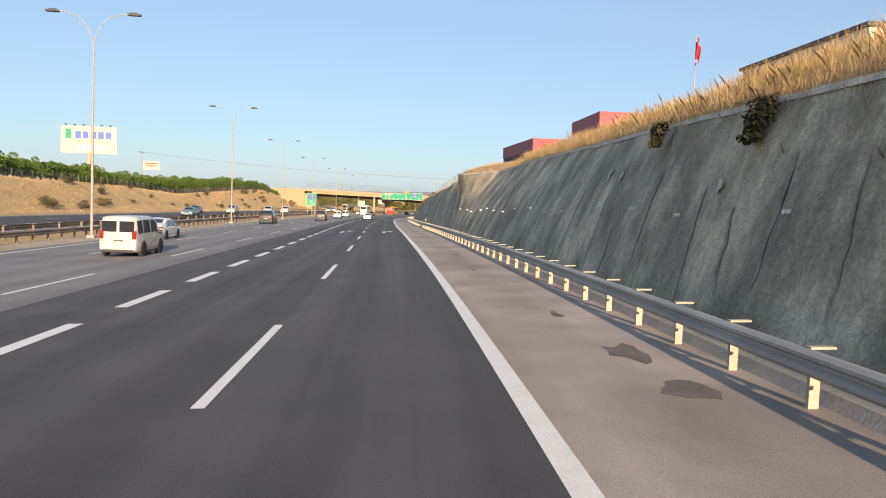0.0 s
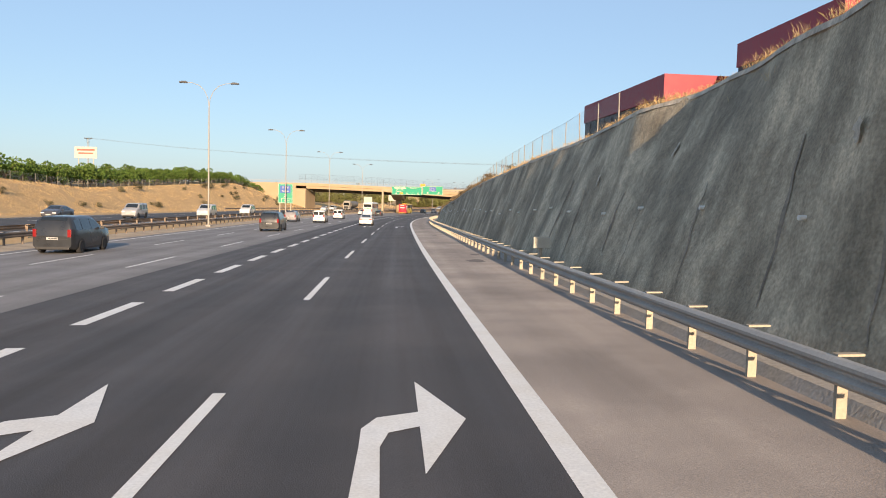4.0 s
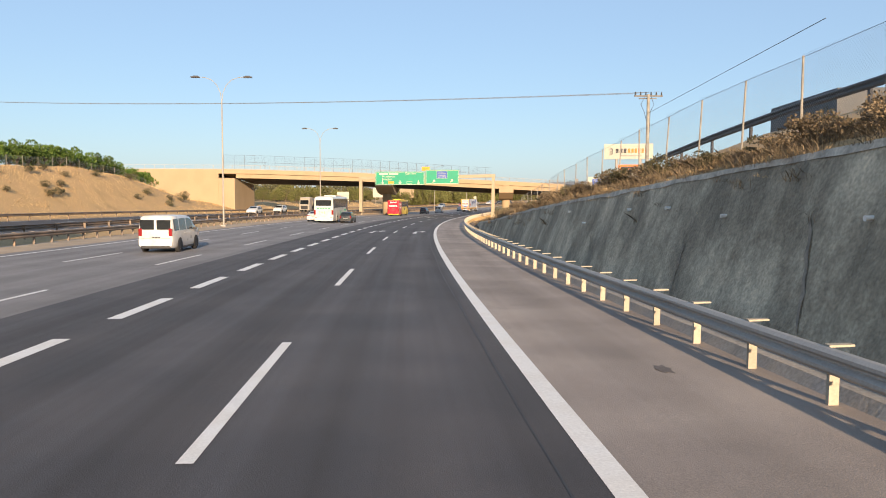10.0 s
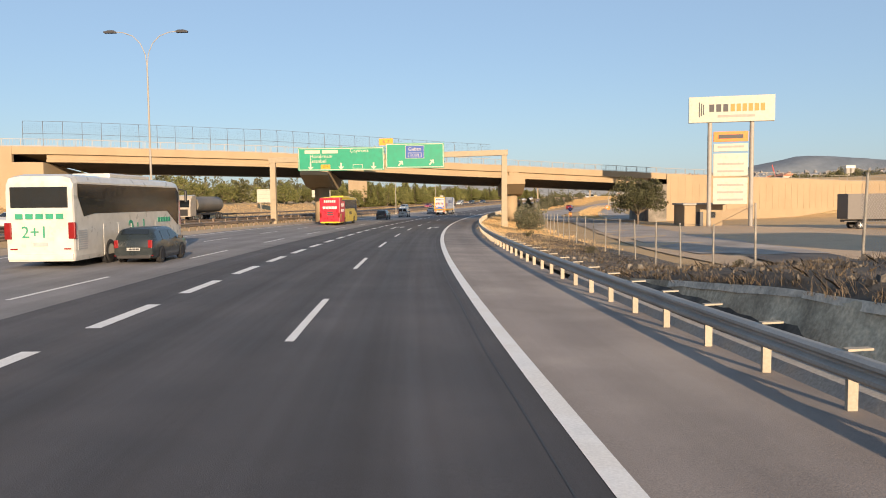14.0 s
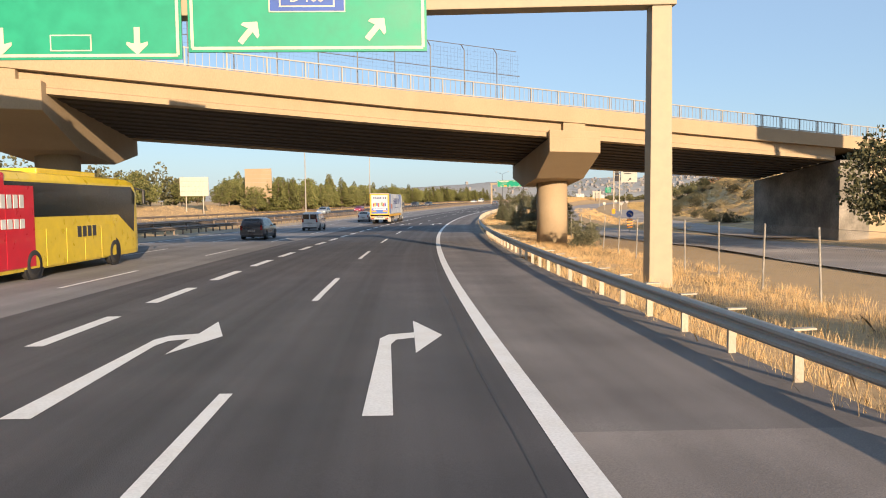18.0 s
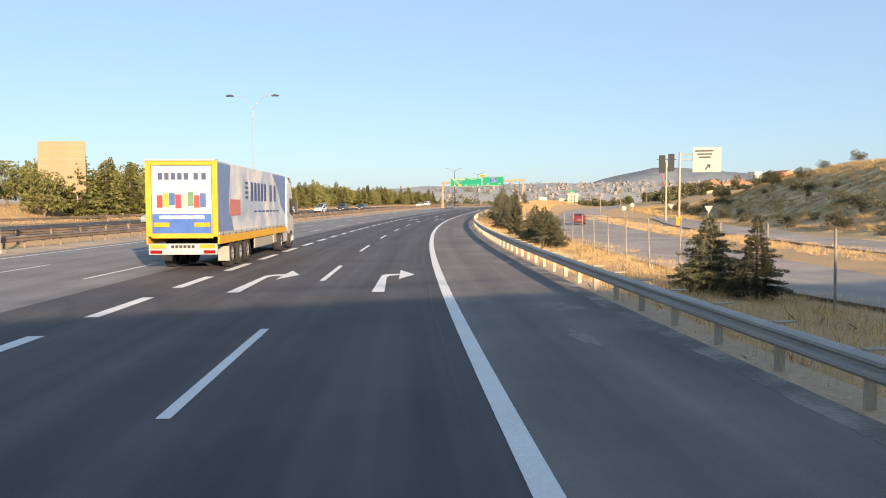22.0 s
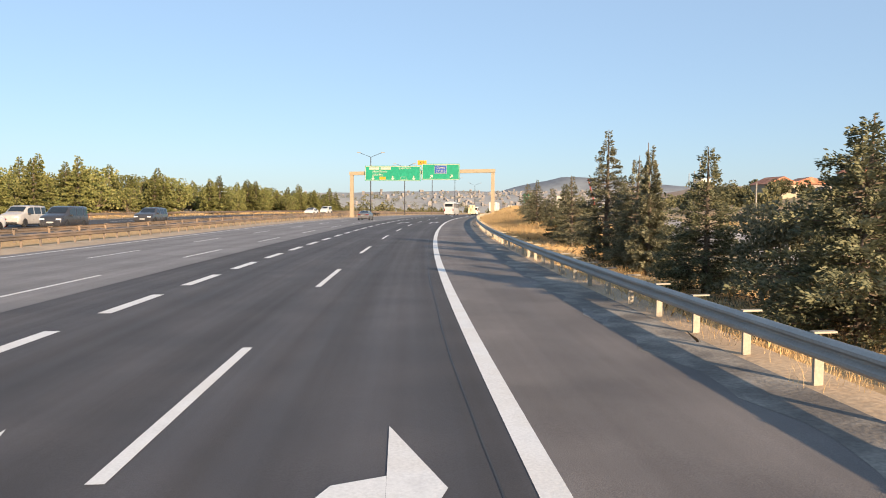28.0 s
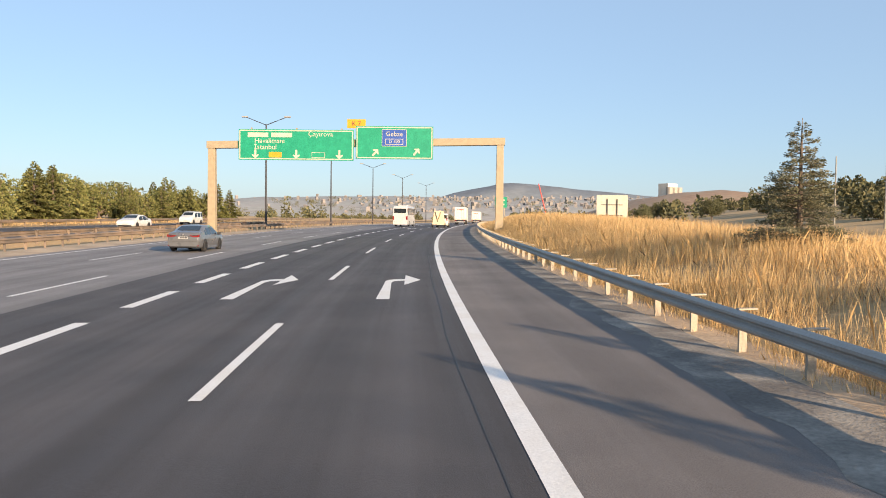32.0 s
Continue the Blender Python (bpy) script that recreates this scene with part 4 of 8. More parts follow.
    # lamps, plate, bumper
    for sg in (-1, 1):
        tl = (0.36, 0.12, 0.13) if kind == "sedan" else (0.17, 0.12, 0.30 * H * 0.5 + 0.1)
        tz = 0.60 * H if kind == "sedan" else 0.56 * H
        if kind == "sedan":
            lamp = [(hw * 0.945, tz + 0.065), (hw * 0.94, tz - 0.05), (hw * 0.62, tz - 0.062), (hw * 0.40, tz - 0.005), (hw * 0.42, tz + 0.03), (hw * 0.70, tz + 0.055)]
            tlp = part("tail_lamp", Geo().prism([(sg * x, z) for x, z in lamp], yr - 0.012, yr + 0.16), M_TAIL, body, "red wedge-shaped tail lamp", bevel=0.008)
            part("lamp_trim", Geo().prism([(sg * x, z) for x, z in ((hw * 0.90, tz + 0.05), (hw * 0.86, tz + 0.005), (hw * 0.56, tz + 0.012), (hw * 0.44, tz + 0.03), (hw * 0.70, tz + 0.048))], yr - 0.018, yr - 0.011), M_TRIM, tlp, "dark upper lens")
        else:
            part("tail_lamp", Geo().box((sg * (hw * 0.90 - tl[0] / 2), yr + 0.035, tz), tl), M_TAIL, body, "red tail lamp", bevel=0.02)
        part("headlamp", Geo().box((sg * hw * 0.70, yf - 0.11, 0.45 * H), (0.38, 0.24, 0.12)), M_HEAD, body, "clear headlamp", bevel=0.03)
        part("reflector", Geo().box((sg * hw * 0.78, yr + 0.045, 0.24 * H), (0.22, 0.05, 0.04)), M_TAIL, body)
        mz = belt + 0.09
        part("wing_mirror", Geo().box((sg * (hw + 0.09), 0.19 * L, mz), (0.20, 0.12, 0.14)), M_TRIM, body, "dark door mirror", bevel=0.03)
        for f in (-0.10, 0.08):
            part("door_handle", Geo().box((sg * (hw * 0.995), f * L, belt - 0.10), (0.03, 0.16, 0.03)), col, body, bevel=0.008)
        part("sill", Geo().box((sg * hw * 0.94, 0, zb + 0.04), (0.07, L * 0.54, 0.11)), M_TRIM if kind != "sedan" else col, body, bevel=0.02)
    part("rear_bumper", Geo().box((0, yr + 0.05, zb + (0.075 if kind == "sedan" else 0.10)), (W * 0.80, 0.14, 0.07 if kind == "sedan" else 0.14)), M_TRIM, body, "dark bumper skirt", bevel=0.03)
    part("boot_seam", Geo().box((0, yr + 0.001, 0.40 * H), (W * 0.80, 0.012, 0.010)), M_DARK, body, "dark shut line")
    if kind == "sedan":
        part("boot_strip", Geo().box((0, yr - 0.002, 0.595 * H), (hw * 0.82, 0.016, 0.022)), M_DARK, body, "dark strip between the lamps")
        part("badge", Geo().tube((0, yr - 0.012, 0.645 * H), (0, yr + 0.01, 0.645 * H), 0.045, n=14), M_RIM, body, "round chrome badge")
    part("front_bumper", Geo().box((0, yf - 0.06, zb + 0.14), (W * 0.78, 0.16, 0.16)), M_TRIM, body, "dark grille and bumper", bevel=0.03)
    pz = 0.53 * H if kind == "sedan" else 0.42 * H
    pl = part("number_plate", Geo().box((0, yr - 0.004 + (0.012 if kind == "sedan" else 0.0), pz), (0.52, 0.03, 0.115)), M_PLATE, body, "white number plate with plain bars", bevel=0.004)
    for i, (x, w) in enumerate(((-0.11, 0.10), (0.03, 0.12), (0.17, 0.12))):
        part("plate_bar", Geo().box((x, yr - 0.022 + (0.012 if kind == "sedan" else 0.0), pz), (w, 0.006, 0.06)), M_DARK, pl)
    part("front_plate", Geo().box((0, yf + 0.01, 0.32 * H), (0.52, 0.03, 0.115)), M_PLATE, body)
    if low_rgb:
        part("lower_panel", Geo().box((0, yr + 0.02, zb + 0.22), (W * 0.92, 0.10, 0.26)), car_paint(low_rgb), body, bevel=0.03)
    wb = 0.295 * L
    r = 0.325 if H < 1.6 else 0.345
    for sg in (-1, 1):
        for yy in (-wb, wb * 1.02):
            n = 18
            arch = [(sg * (hw * 1.0 + 0.004), yy + (r + 0.055) * math.cos(math.pi * k / n), r + (r + 0.055) * math.sin(math.pi * k / n)) for k in range(n + 1)]
            arch2 = [(sg * (hw * 1.0 + 0.004), yy + (r + 0.055), zb - 0.02), (sg * (hw + 0.004), yy - (r + 0.055), zb - 0.02)]
            part("wheel_arch", Geo().add(arch + arch2[::-1], [tuple(range(n + 3))]).add([(p[0] - sg * 0.03, p[1], p[2]) for p in arch], [tuple(range(n + 1))]), M_BLACK, body)
            wheel(top, sg * (hw - 0.085), yy, r, 0.205)
    return top


def park(ob, s, d, h=0.0, back=False):
    ob.matrix_basis = stand(s, d, h, 180 if back else 0)
    return ob


WHITE, SILVER, BLACK_C, GREY = (0.52, 0.52, 0.51), (0.42, 0.42, 0.41), (0.018, 0.02, 0.024), (0.14, 0.15, 0.16)
white_saloon = park(car("sedan", "white saloon car with red tail lamps in the exit lane", WHITE, 4.63, 1.78, 1.435), 167.0, -5.95)
silver_van = park(car("van", "silver-grey compact van with pale rear doors", SILVER, 4.2, 1.72, 1.82, "van"), 36.0, -13.5)
saloon2 = park(car("sedan", "pale silver saloon beside the median rail", (0.60, 0.60, 0.58), 4.7, 1.8, 1.45), 53.5, -17.4)
suv1 = park(car("suv", "black off-road car with roof bars", BLACK_C, 4.7, 1.95, 1.8), 105.0, -17.6)
copy_thing(suv1, stand(139.0, -13.4))
park(car("van", "white passenger van on the grey lanes", WHITE, 4.5, 1.8, 1.83, "van"), 209.0, -14.0)
park(car("van", "silver panel van seen from its side", (0.55, 0.55, 0.54), 4.45, 1.8, 1.82, "van"), 177.5, -13.3)
park(car("sedan", "white saloon with a long boot on the fast lane", WHITE, 4.7, 1.8, 1.45), 275.6, -17.75)
dark_hatch = park(car("hatch", "dark green-black estate car with red tail lamps", (0.016, 0.022, 0.024), 4.3, 1.68, 1.46), 272.4, -12.7)
park(car("suv", "grey hatch-backed car on the fast lane", (0.20, 0.19, 0.20), 4.4, 1.82, 1.6), 180.0, -17.8)
park(car("suv", "dark blue-grey car behind the coach", (0.06, 0.065, 0.08), 4.4, 1.82, 1.6), 367.5, -13.6)
park(car("van", "white delivery van with black window bars", WHITE, 4.2, 1.75, 1.85, "van"), 387.5, -13.2)
park(car("hatch", "small white car on the fast lanes", WHITE, 4.2, 1.74, 1.5), 423.0, -13.3)
park(car("sedan", "dark grey saloon with bright rear lamps", (0.10, 0.105, 0.115), 4.65, 1.8, 1.44), 607.0, -13.5)
# traffic on the other carriageway, facing the camera
opp = [("sedan", 118.3, -31.5, (0.10, 0.16, 0.20)), ("van", 160.7, -34.0, (0.3, 0.3, 0.31)), ("suv", 206.0, -30.4, (0.14, 0.20, 0.24)),
       ("van", 173.2, -28.6, (0.40, 0.41, 0.43)), ("van", 199.6, -29.0, WHITE), ("hatch", 299.6, -34.2, WHITE), ("suv", 333.0, -40.5, (0.5, 0.5, 0.5)),
       ("suv", 460.0, -29.2, (0.22, 0.25, 0.29)), ("hatch", 492.0, -30.0, (0.25, 0.03, 0.06)), ("sedan", 534.0, -36.0, SILVER), ("sedan", 545.0, -33.0, WHITE),
       ("van", 550.3, -29.4, (0.03, 0.03, 0.035)), ("suv", 566.0, -29.0, (0.04, 0.04, 0.045)), ("van", 556.0, -36.0, (0.36, 0.35, 0.34)),
       ("sedan", 152.0, -39.3, (0.05, 0.05, 0.06)), ("sedan", 640.0, -31.0, WHITE), ("van", 668.0, -36.0, WHITE)]
names = {"sedan": "saloon car", "van": "van", "suv": "tall car", "hatch": "small car"}
for kind, s, d, rgb in opp:
    lum = sum(rgb) / 3
    tone = "white" if lum > 0.7 else "pale silver" if lum > 0.3 else "grey-blue" if lum > 0.13 else "dark"
    dims = {"sedan": (4.6, 1.78, 1.45), "van": (4.5, 1.8, 1.85), "suv": (4.5, 1.85, 1.68), "hatch": (4.1, 1.72, 1.5)}[kind]
    park(car(kind, f"{tone} {names[kind]} coming along the opposite carriageway", rgb, *dims, "van" if kind == "van" else "car", "oncoming traffic"), s, d, OPP, True)


def coach(name, label, rgb, rear_rgb, L=12.4, W=2.5, H=3.55, tail_rgb=None):
    """A touring coach: lofted shell, dark window band, rear glass, lamps, grille, wheels and mirrors."""
    top = thing(name, label, "coach", "coaches")
    col = car_paint(rgb)
    hw = W / 2
    rows = []
    for y, k, w in ((-L / 2, 0.90, 0.97), (-L / 2 + 0.08, 0.975, 0.995), (-L / 2 + 0.5, 1.0, 1), (0, 1.0, 1), (L / 2 - 1.1, 1.0, 1), (L / 2 - 0.5, 0.975, 0.99), (L / 2 - 0.15, 0.90, 0.95), (L / 2, 0.60, 0.88)):
        x, zt = hw * w, H * k
        half = [(x * 0.97, 0.32), (x, 0.5), (x, 1.75), (x * 0.985, zt - 0.30), (x * 0.90, zt - 0.08), (x * 0.6, zt)]
        rows.append([(q, y, z) for q, z in half] + [(-q, y, z) for q, z in half[::-1]])
    g = Geo().grid(rows)
    n = len(rows[0])
    g.add(rows[0], [tuple(range(n - 1, -1, -1))]); g.add(rows[-1], [tuple(range(n))])
    g.add([p for r in rows for p in (r[0], r[-1])], [(2 * i, 2 * i + 1, 2 * i + 3, 2 * i + 2) for i in range(len(rows) - 1)])
    body = part("body", g, col, top, smooth=False, bevel=0.02)
    yr = -L / 2
    for sg in (-1, 1):
        x = sg * (hw + 0.006)
        band = [(x, yr + 0.35, 3.18), (x, yr + 0.35, 2.7), (x, yr + 0.8, 1.95), (x, yr + 1.7, 2.05), (x, L / 2 - 2.4, 2.02), (x, L / 2 - 1.4, 1.55), (x, L / 2 - 0.75, 1.25), (x * 0.985, L / 2 - 0.45, 2.9), (x * 0.99, L / 2 - 0.9, 3.18)]
        part("window_band", Geo().add(band, [tuple(range(9))]), M_GLASS, body, "dark tinted window band")
        for k in range(5):
            part("locker_door", Geo().box((sg * hw, yr + 3.2 + k * 1.45, 1.0), (0.02, 1.40, 1.25)), col, body, bevel=0.006)
        part("tail_lamp", Geo().box((sg * hw * 0.93, yr + 0.02, 1.45), (0.26, 0.14, 0.62)), M_TAIL, body, "dark red tail lamp", bevel=0.04)
        part("rear_reflector", Geo().box((sg * hw * 0.78, yr - 0.004, 0.78), (0.26, 0.05, 0.05)), M_TAIL, body)
        for k in range(9):
            part("louvre", Geo().box((sg * (hw + 0.002), yr + 0.62, 0.75 + k * 0.085), (0.03, 0.75, 0.05)), M_PLATE if rear_rgb is None else col, body)
        part("mirror_arm", Geo().box((sg * (hw + 0.22), L / 2 - 0.05, 2.75), (0.10, 0.20, 0.62)), M_TRIM, body, "long black coach mirror", bevel=0.04)
        part("mirror_bar", Geo().tube((sg * (hw - 0.1), L / 2 - 0.3, 3.15), (sg * (hw + 0.22), L / 2 - 0.05, 3.05), 0.035), M_TRIM, body)
    part("rear_window", Geo().box((0, yr + 0.02, 2.68), (W * 0.84, 0.07, 0.78)), M_GLASS, body, "dark rear window", bevel=0.03)
    part("number_plate", Geo().box((0, yr - 0.012, 0.95), (0.52, 0.02, 0.13)), M_PLATE, body, bevel=0.004)
    part("rear_bumper", Geo().box((0, yr - 0.005, 0.48), (W * 0.95, 0.10, 0.22)), col, body, bevel=0.03)
    part("roof_unit", Geo().box((0, 0.5, H + 0.06), (1.6, 4.6, 0.2)), col, body, "roof air-conditioning unit", bevel=0.05)
    for sg in (-1, 1):
        for y in (-L * 0.25, L * 0.27):
            part("wheel_arch", Geo().tube((sg * (hw - 0.05), y, 0.50), (sg * (hw + 0.009), y, 0.50), 0.60, n=24), M_BLACK, body)
            wheel(top, sg * (hw - 0.12), y, 0.50, 0.30)
    return top, body, yr


def marks(parent, mat, name, boxes, label=""):
    for c, sz in boxes:
        part(name, Geo().box(c, sz), mat, parent, label)


M_MARK_G = paint("green lettering bars", (0.02, 0.24, 0.14), 0.5)
M_MARK_W = paint("white lettering bars", (0.55, 0.55, 0.53), 0.5)
M_MARK_N = paint("navy lettering bars", (0.05, 0.07, 0.16), 0.5)
M_MARK_O = paint("orange lettering bars", (0.78, 0.20, 0.03), 0.5)
c1, b1, yr = coach("touring_coach", "white touring coach with dark windows and green bars", (0.52, 0.51, 0.47), None)
marks(b1, M_MARK_G, "letter_bar", [((-0.75 + 0.37 * i, yr - 0.01, 1.98), (0.27, 0.03, 0.20)) for i in range(5)])
lettering("2+1", 0.62, M_MARK_G, "lettering", b1, Matrix.Translation((-0.2, yr - 0.015, 1.38)), thick=0.008)
for sg in (-1, 1):
    x = sg * (1.25 + 0.012)
    lettering("2+1", 1.35, M_MARK_G, "lettering", b1, Matrix.Translation((x, -0.1, 1.18)) @ pose(0, 0, 0, 0, 0, 90 * sg), thick=0.008)
    marks(b1, M_MARK_G, "letter_bar", [((x, 2.6 + 0.36 * i, 1.62), (0.03, 0.25, 0.22)) for i in range(5)])
park(c1, 274.2, -15.2)
c2, b2, yr = coach("touring_coach", "red and yellow touring coach with white bars", (0.62, 0.46, 0.03), (1, 0, 0))
M_REDBUS = car_paint((0.50, 0.012, 0.03))
part("rear_shell", Geo().box((0, yr + 0.75, 1.93), (2.53, 1.62, 3.02)), M_REDBUS, b2, "red rear shell", bevel=0.08)
for sg in (-1, 1):
    part("side_wrap", Geo().box((sg * 1.262, yr + 2.35, 1.75), (0.012, 1.7, 2.6)), M_REDBUS, b2, "red side wrap")
    marks(b2, M_MARK_W, "letter_bar", [((sg * 1.272, yr + 1.0 + 0.36 * i, 2.55), (0.02, 0.24, 0.42)) for i in range(5)] + [((sg * 1.272, yr + 1.0 + 0.36 * i, 1.85), (0.02, 0.26, 0.30)) for i in range(5)])
    marks(b2, M_DARK, "letter_bar", [((sg * 1.262, yr + 6.4 + 0.42 * i, 1.45), (0.02, 0.3, 0.4)) for i in range(4)])
marks(b2, M_MARK_W, "letter_bar", [((-0.62 + 0.25 * i, yr - 0.075, 3.0), (0.18, 0.03, 0.28)) for i in range(6)])
marks(b2, M_MARK_W, "icon_tile", [((-0.72 + 0.36 * i, yr - 0.075, 2.22), (0.30, 0.03, 0.30)) for i in range(5)])
marks(b2, M_DARK, "notice_plate", [((0.05, yr - 0.075, 1.62), (0.75, 0.03, 0.18)), ((0.05, yr - 0.075, 1.35), (0.75, 0.03, 0.18))])
for sg in (-1, 1):
    part("tail_lamp", Geo().box((sg * 1.12, yr - 0.07, 1.3), (0.2, 0.06, 0.6)), M_TAIL, b2, bevel=0.02)
park(c2, 338.5, -14.8)
c3, b3, yr = coach("touring_coach", "grey-white touring coach far along the fast lanes", (0.45, 0.46, 0.46), None)
park(c3, END + 135, -9.6)

# articulated lorry
def lorry():
    top = thing("articulated_lorry", "lorry with a blue-grey curtain trailer and yellow rear frame", "lorry", "lorries")
    M_CURT = material("blue-grey curtain", (0.30, 0.36, 0.47), 0.5, vary=0.10, scale=1.5, fine=3, bump=0.15, tint=(0.50, 0.50, 0.50), per_object=0.001)
    M_BLUE = paint("blue sheet", (0.05, 0.12, 0.36), 0.4)
    M_PRINT = paint("blue curtain print", (0.13, 0.19, 0.36), 0.5)
    M_YEL = paint("yellow frame", (0.55, 0.30, 0.02), 0.5)
    M_DOOR = paint("pale printed door", (0.40, 0.42, 0.46), 0.4)
    M_CAB = car_paint((0.50, 0.50, 0.49))
    L, W = 13.6, 2.55
    hw = W / 2
    tr = part("trailer", Geo().box((0, 0, 2.62), (W - 0.02, L, 2.70)), M_CURT, top, "blue-grey curtain-sided trailer box", bevel=0.02)
    yr = -L / 2
    part("rear_door", Geo().box((0, yr - 0.02, 2.58), (2.12, 0.06, 2.42)), M_DOOR, tr, "pale printed rear doors", bevel=0.01)
    part("door_base", Geo().box((0, yr - 0.055, 1.72), (2.1, 0.02, 0.70)), M_BLUE, tr, "blue lower door")
    for x in (-1.18, 1.18):
        part("rear_frame", Geo().box((x, yr - 0.02, 2.62), (0.20, 0.12, 2.74)), M_YEL, tr, "yellow rear post", bevel=0.02)
    for z, h in ((3.90, 0.17), (1.28, 0.18)):
        part("rear_frame", Geo().box((0, yr - 0.02, z), (2.2, 0.11, h)), M_YEL, tr, "yellow cross frame", bevel=0.02)
    part("roof_edge", Geo().box((0, yr + 0.0, 4.0), (2.5, 0.3, 0.06)), M_PLATE, tr)
    marks(tr, M_MARK_N, "letter_bar", [((-0.75 + 0.23 * i, yr - 0.06, 3.42), (0.15, 0.02, 0.24)) for i in range(5)] + [((0.52, yr - 0.06, 3.42), (0.15, 0.02, 0.24)), ((0.80, yr - 0.06, 3.42), (0.15, 0.02, 0.24))])
    for i, c in enumerate(((0.35, 0.04, 0.04), (0.55, 0.30, 0.05), (0.05, 0.12, 0.3), (0.45, 0.05, 0.08), (0.6, 0.5, 0.3), (0.1, 0.2, 0.12), (0.5, 0.06, 0.05), (0.06, 0.1, 0.28))):
        part("printed_pack", Geo().box((-0.78 + 0.22 * i, yr - 0.058, 2.52 + 0.04 * (i % 3)), (0.20, 0.02, 0.44 + 0.06 * (i % 2))), paint("printed pack", c, 0.5), tr, "printed goods on the door")
    marks(tr, M_MARK_W, "letter_bar", [((0, yr - 0.068, 1.95), (1.6, 0.02, 0.12))])
    marks(tr, M_AMBER, "reflector_strip", [((-0.72, yr - 0.068, 1.68), (0.55, 0.02, 0.15)), ((0.72, yr - 0.068, 1.68), (0.55, 0.02, 0.15))])
    for sg in (-1, 1):
        x = sg * hw
        letters = [(-2.3, 0.42), (-1.62, 0.46), (-0.95, 0.42), (-0.25, 0.46), (0.45, 0.46), (1.75, 0.5), (2.75, 0.42)]
        marks(tr, M_MARK_N, "letter_bar", [((x, y + 1.0, 2.98), (0.02, w, 0.80)) for y, w in letters])
        marks(tr, M_MARK_N, "logo_stroke", [((x, -2.3, 2.72 + 0.2 * k), (0.02, 0.5, 0.1)) for k in range(4)])
        marks(tr, M_MARK_N, "script_bar", [((x, -0.6 + 0.85 * k, 2.12), (0.02, 0.6, 0.07)) for k in range(7)])
        part("printed_pack", Geo().box((x, -4.3, 2.3), (0.02, 1.7, 0.62)), paint("printed goods", (0.42, 0.16, 0.12), 0.5), tr, "printed goods on the curtain")
        part("curtain_print", Geo().add([(x * 1.004, yr + 0.1, 1.42), (x * 1.004, yr + 2.2, 1.42), (x * 1.004, yr + 1.5, 2.6), (x * 1.004, yr + 1.9, 3.9), (x * 1.004, yr + 0.1, 3.9)], [(0, 1, 2, 3, 4)]), M_PRINT, tr, "blue printed end of the curtain")
        part("curtain_print", Geo().add([(x * 1.004, L / 2 - 0.1, 1.9), (x * 1.004, L / 2 - 0.1, 3.92), (x * 1.004, L / 2 - 3.6, 3.92), (x * 1.004, L / 2 - 2.2, 3.2), (x * 1.004, L / 2 - 1.2, 2.3)], [(0, 1, 2, 3, 4)]), M_PRINT, tr, "blue printed corner of the curtain")
        part("drop_side", Geo().box((x * 0.998, 0, 1.12), (0.06, L, 0.30)), M_YEL, tr, "yellow drop side", bevel=0.01)
        part("curtain_strap", Geo().box((x * 1.003, 0, 1.36), (0.03, L - 0.2, 0.10)), M_PLATE, tr, "pale curtain hem")
        for k in range(14):
            part("buckle", Geo().box((x * 1.006, yr + 0.6 + k * 0.95, 1.28), (0.03, 0.07, 0.2)), M_DARK, tr)
        part("side_guard", Geo().box((x * 0.95, 1.4, 0.72), (0.06, 4.2, 0.42)), M_LAMP, tr, bevel=0.01)
        part("tool_box", Geo().box((x * 0.85, 3.7, 0.80), (0.4, 0.7, 0.5)), M_LAMP, tr, bevel=0.02)
        for y in (-4.7, -3.4, -2.1):
            wheel(top, sg * (hw - 0.21), y, 0.52, 0.38, "trailer_wheel")
        part("mud_flap", Geo().box((sg * (hw - 0.2), -5.35, 0.55), (0.42, 0.04, 0.55)), M_LAMP, tr)
    part("rear_bumper", Geo().box((0, yr + 0.05, 0.80), (2.45, 0.14, 0.40)), M_PLATE, tr, "white rear light bar", bevel=0.02)
    marks(tr, M_AMBER, "reflector_strip", [((-0.88, yr - 0.03, 0.90), (0.55, 0.03, 0.14)), ((0.88, yr - 0.03, 0.90), (0.55, 0.03, 0.14))])
    marks(tr, M_TAIL, "tail_lamp", [((-0.95, yr - 0.03, 0.70), (0.42, 0.03, 0.12)), ((0.95, yr - 0.03, 0.70), (0.42, 0.03, 0.12))])
    marks(tr, M_DARK, "letter_bar", [((-0.36 + 0.145 * i, yr - 0.03, 0.89), (0.1, 0.02, 0.11)) for i in range(6)])
    part("chassis", Geo().box((0, 0.3, 0.88), (1.0, L - 1.0, 0.22)), M_DARK, tr)
    y0 = L / 2 + 0.55
    cab = part("cab", Geo().prism([(y0, 0.95), (y0 + 1.95, 0.55), (y0 + 2.12, 0.95), (y0 + 2.05, 1.7), (y0 + 1.72, 3.0), (y0 + 1.25, 3.65), (y0 + 0.35, 3.85), (y0, 3.5)], -hw + 0.03, hw - 0.03, place=lambda y, x, z: (x, y, z)), M_CAB, top, "white lorry cab", bevel=0.08)
    for sg in (-1, 1):
        x = sg * (hw - 0.018)
        part("cab_window", Geo().add([(x, y0 + 0.75, 1.95), (x, y0 + 1.92, 1.75), (x, y0 + 1.66, 2.75), (x, y0 + 0.75, 2.8)], [(0, 1, 2, 3)]), M_GLASS, cab, "dark cab window")
        part("cab_mirror", Geo().box((sg * (hw + 0.18), y0 + 1.9, 2.3), (0.2, 0.16, 0.75)), M_TRIM, cab, bevel=0.04)
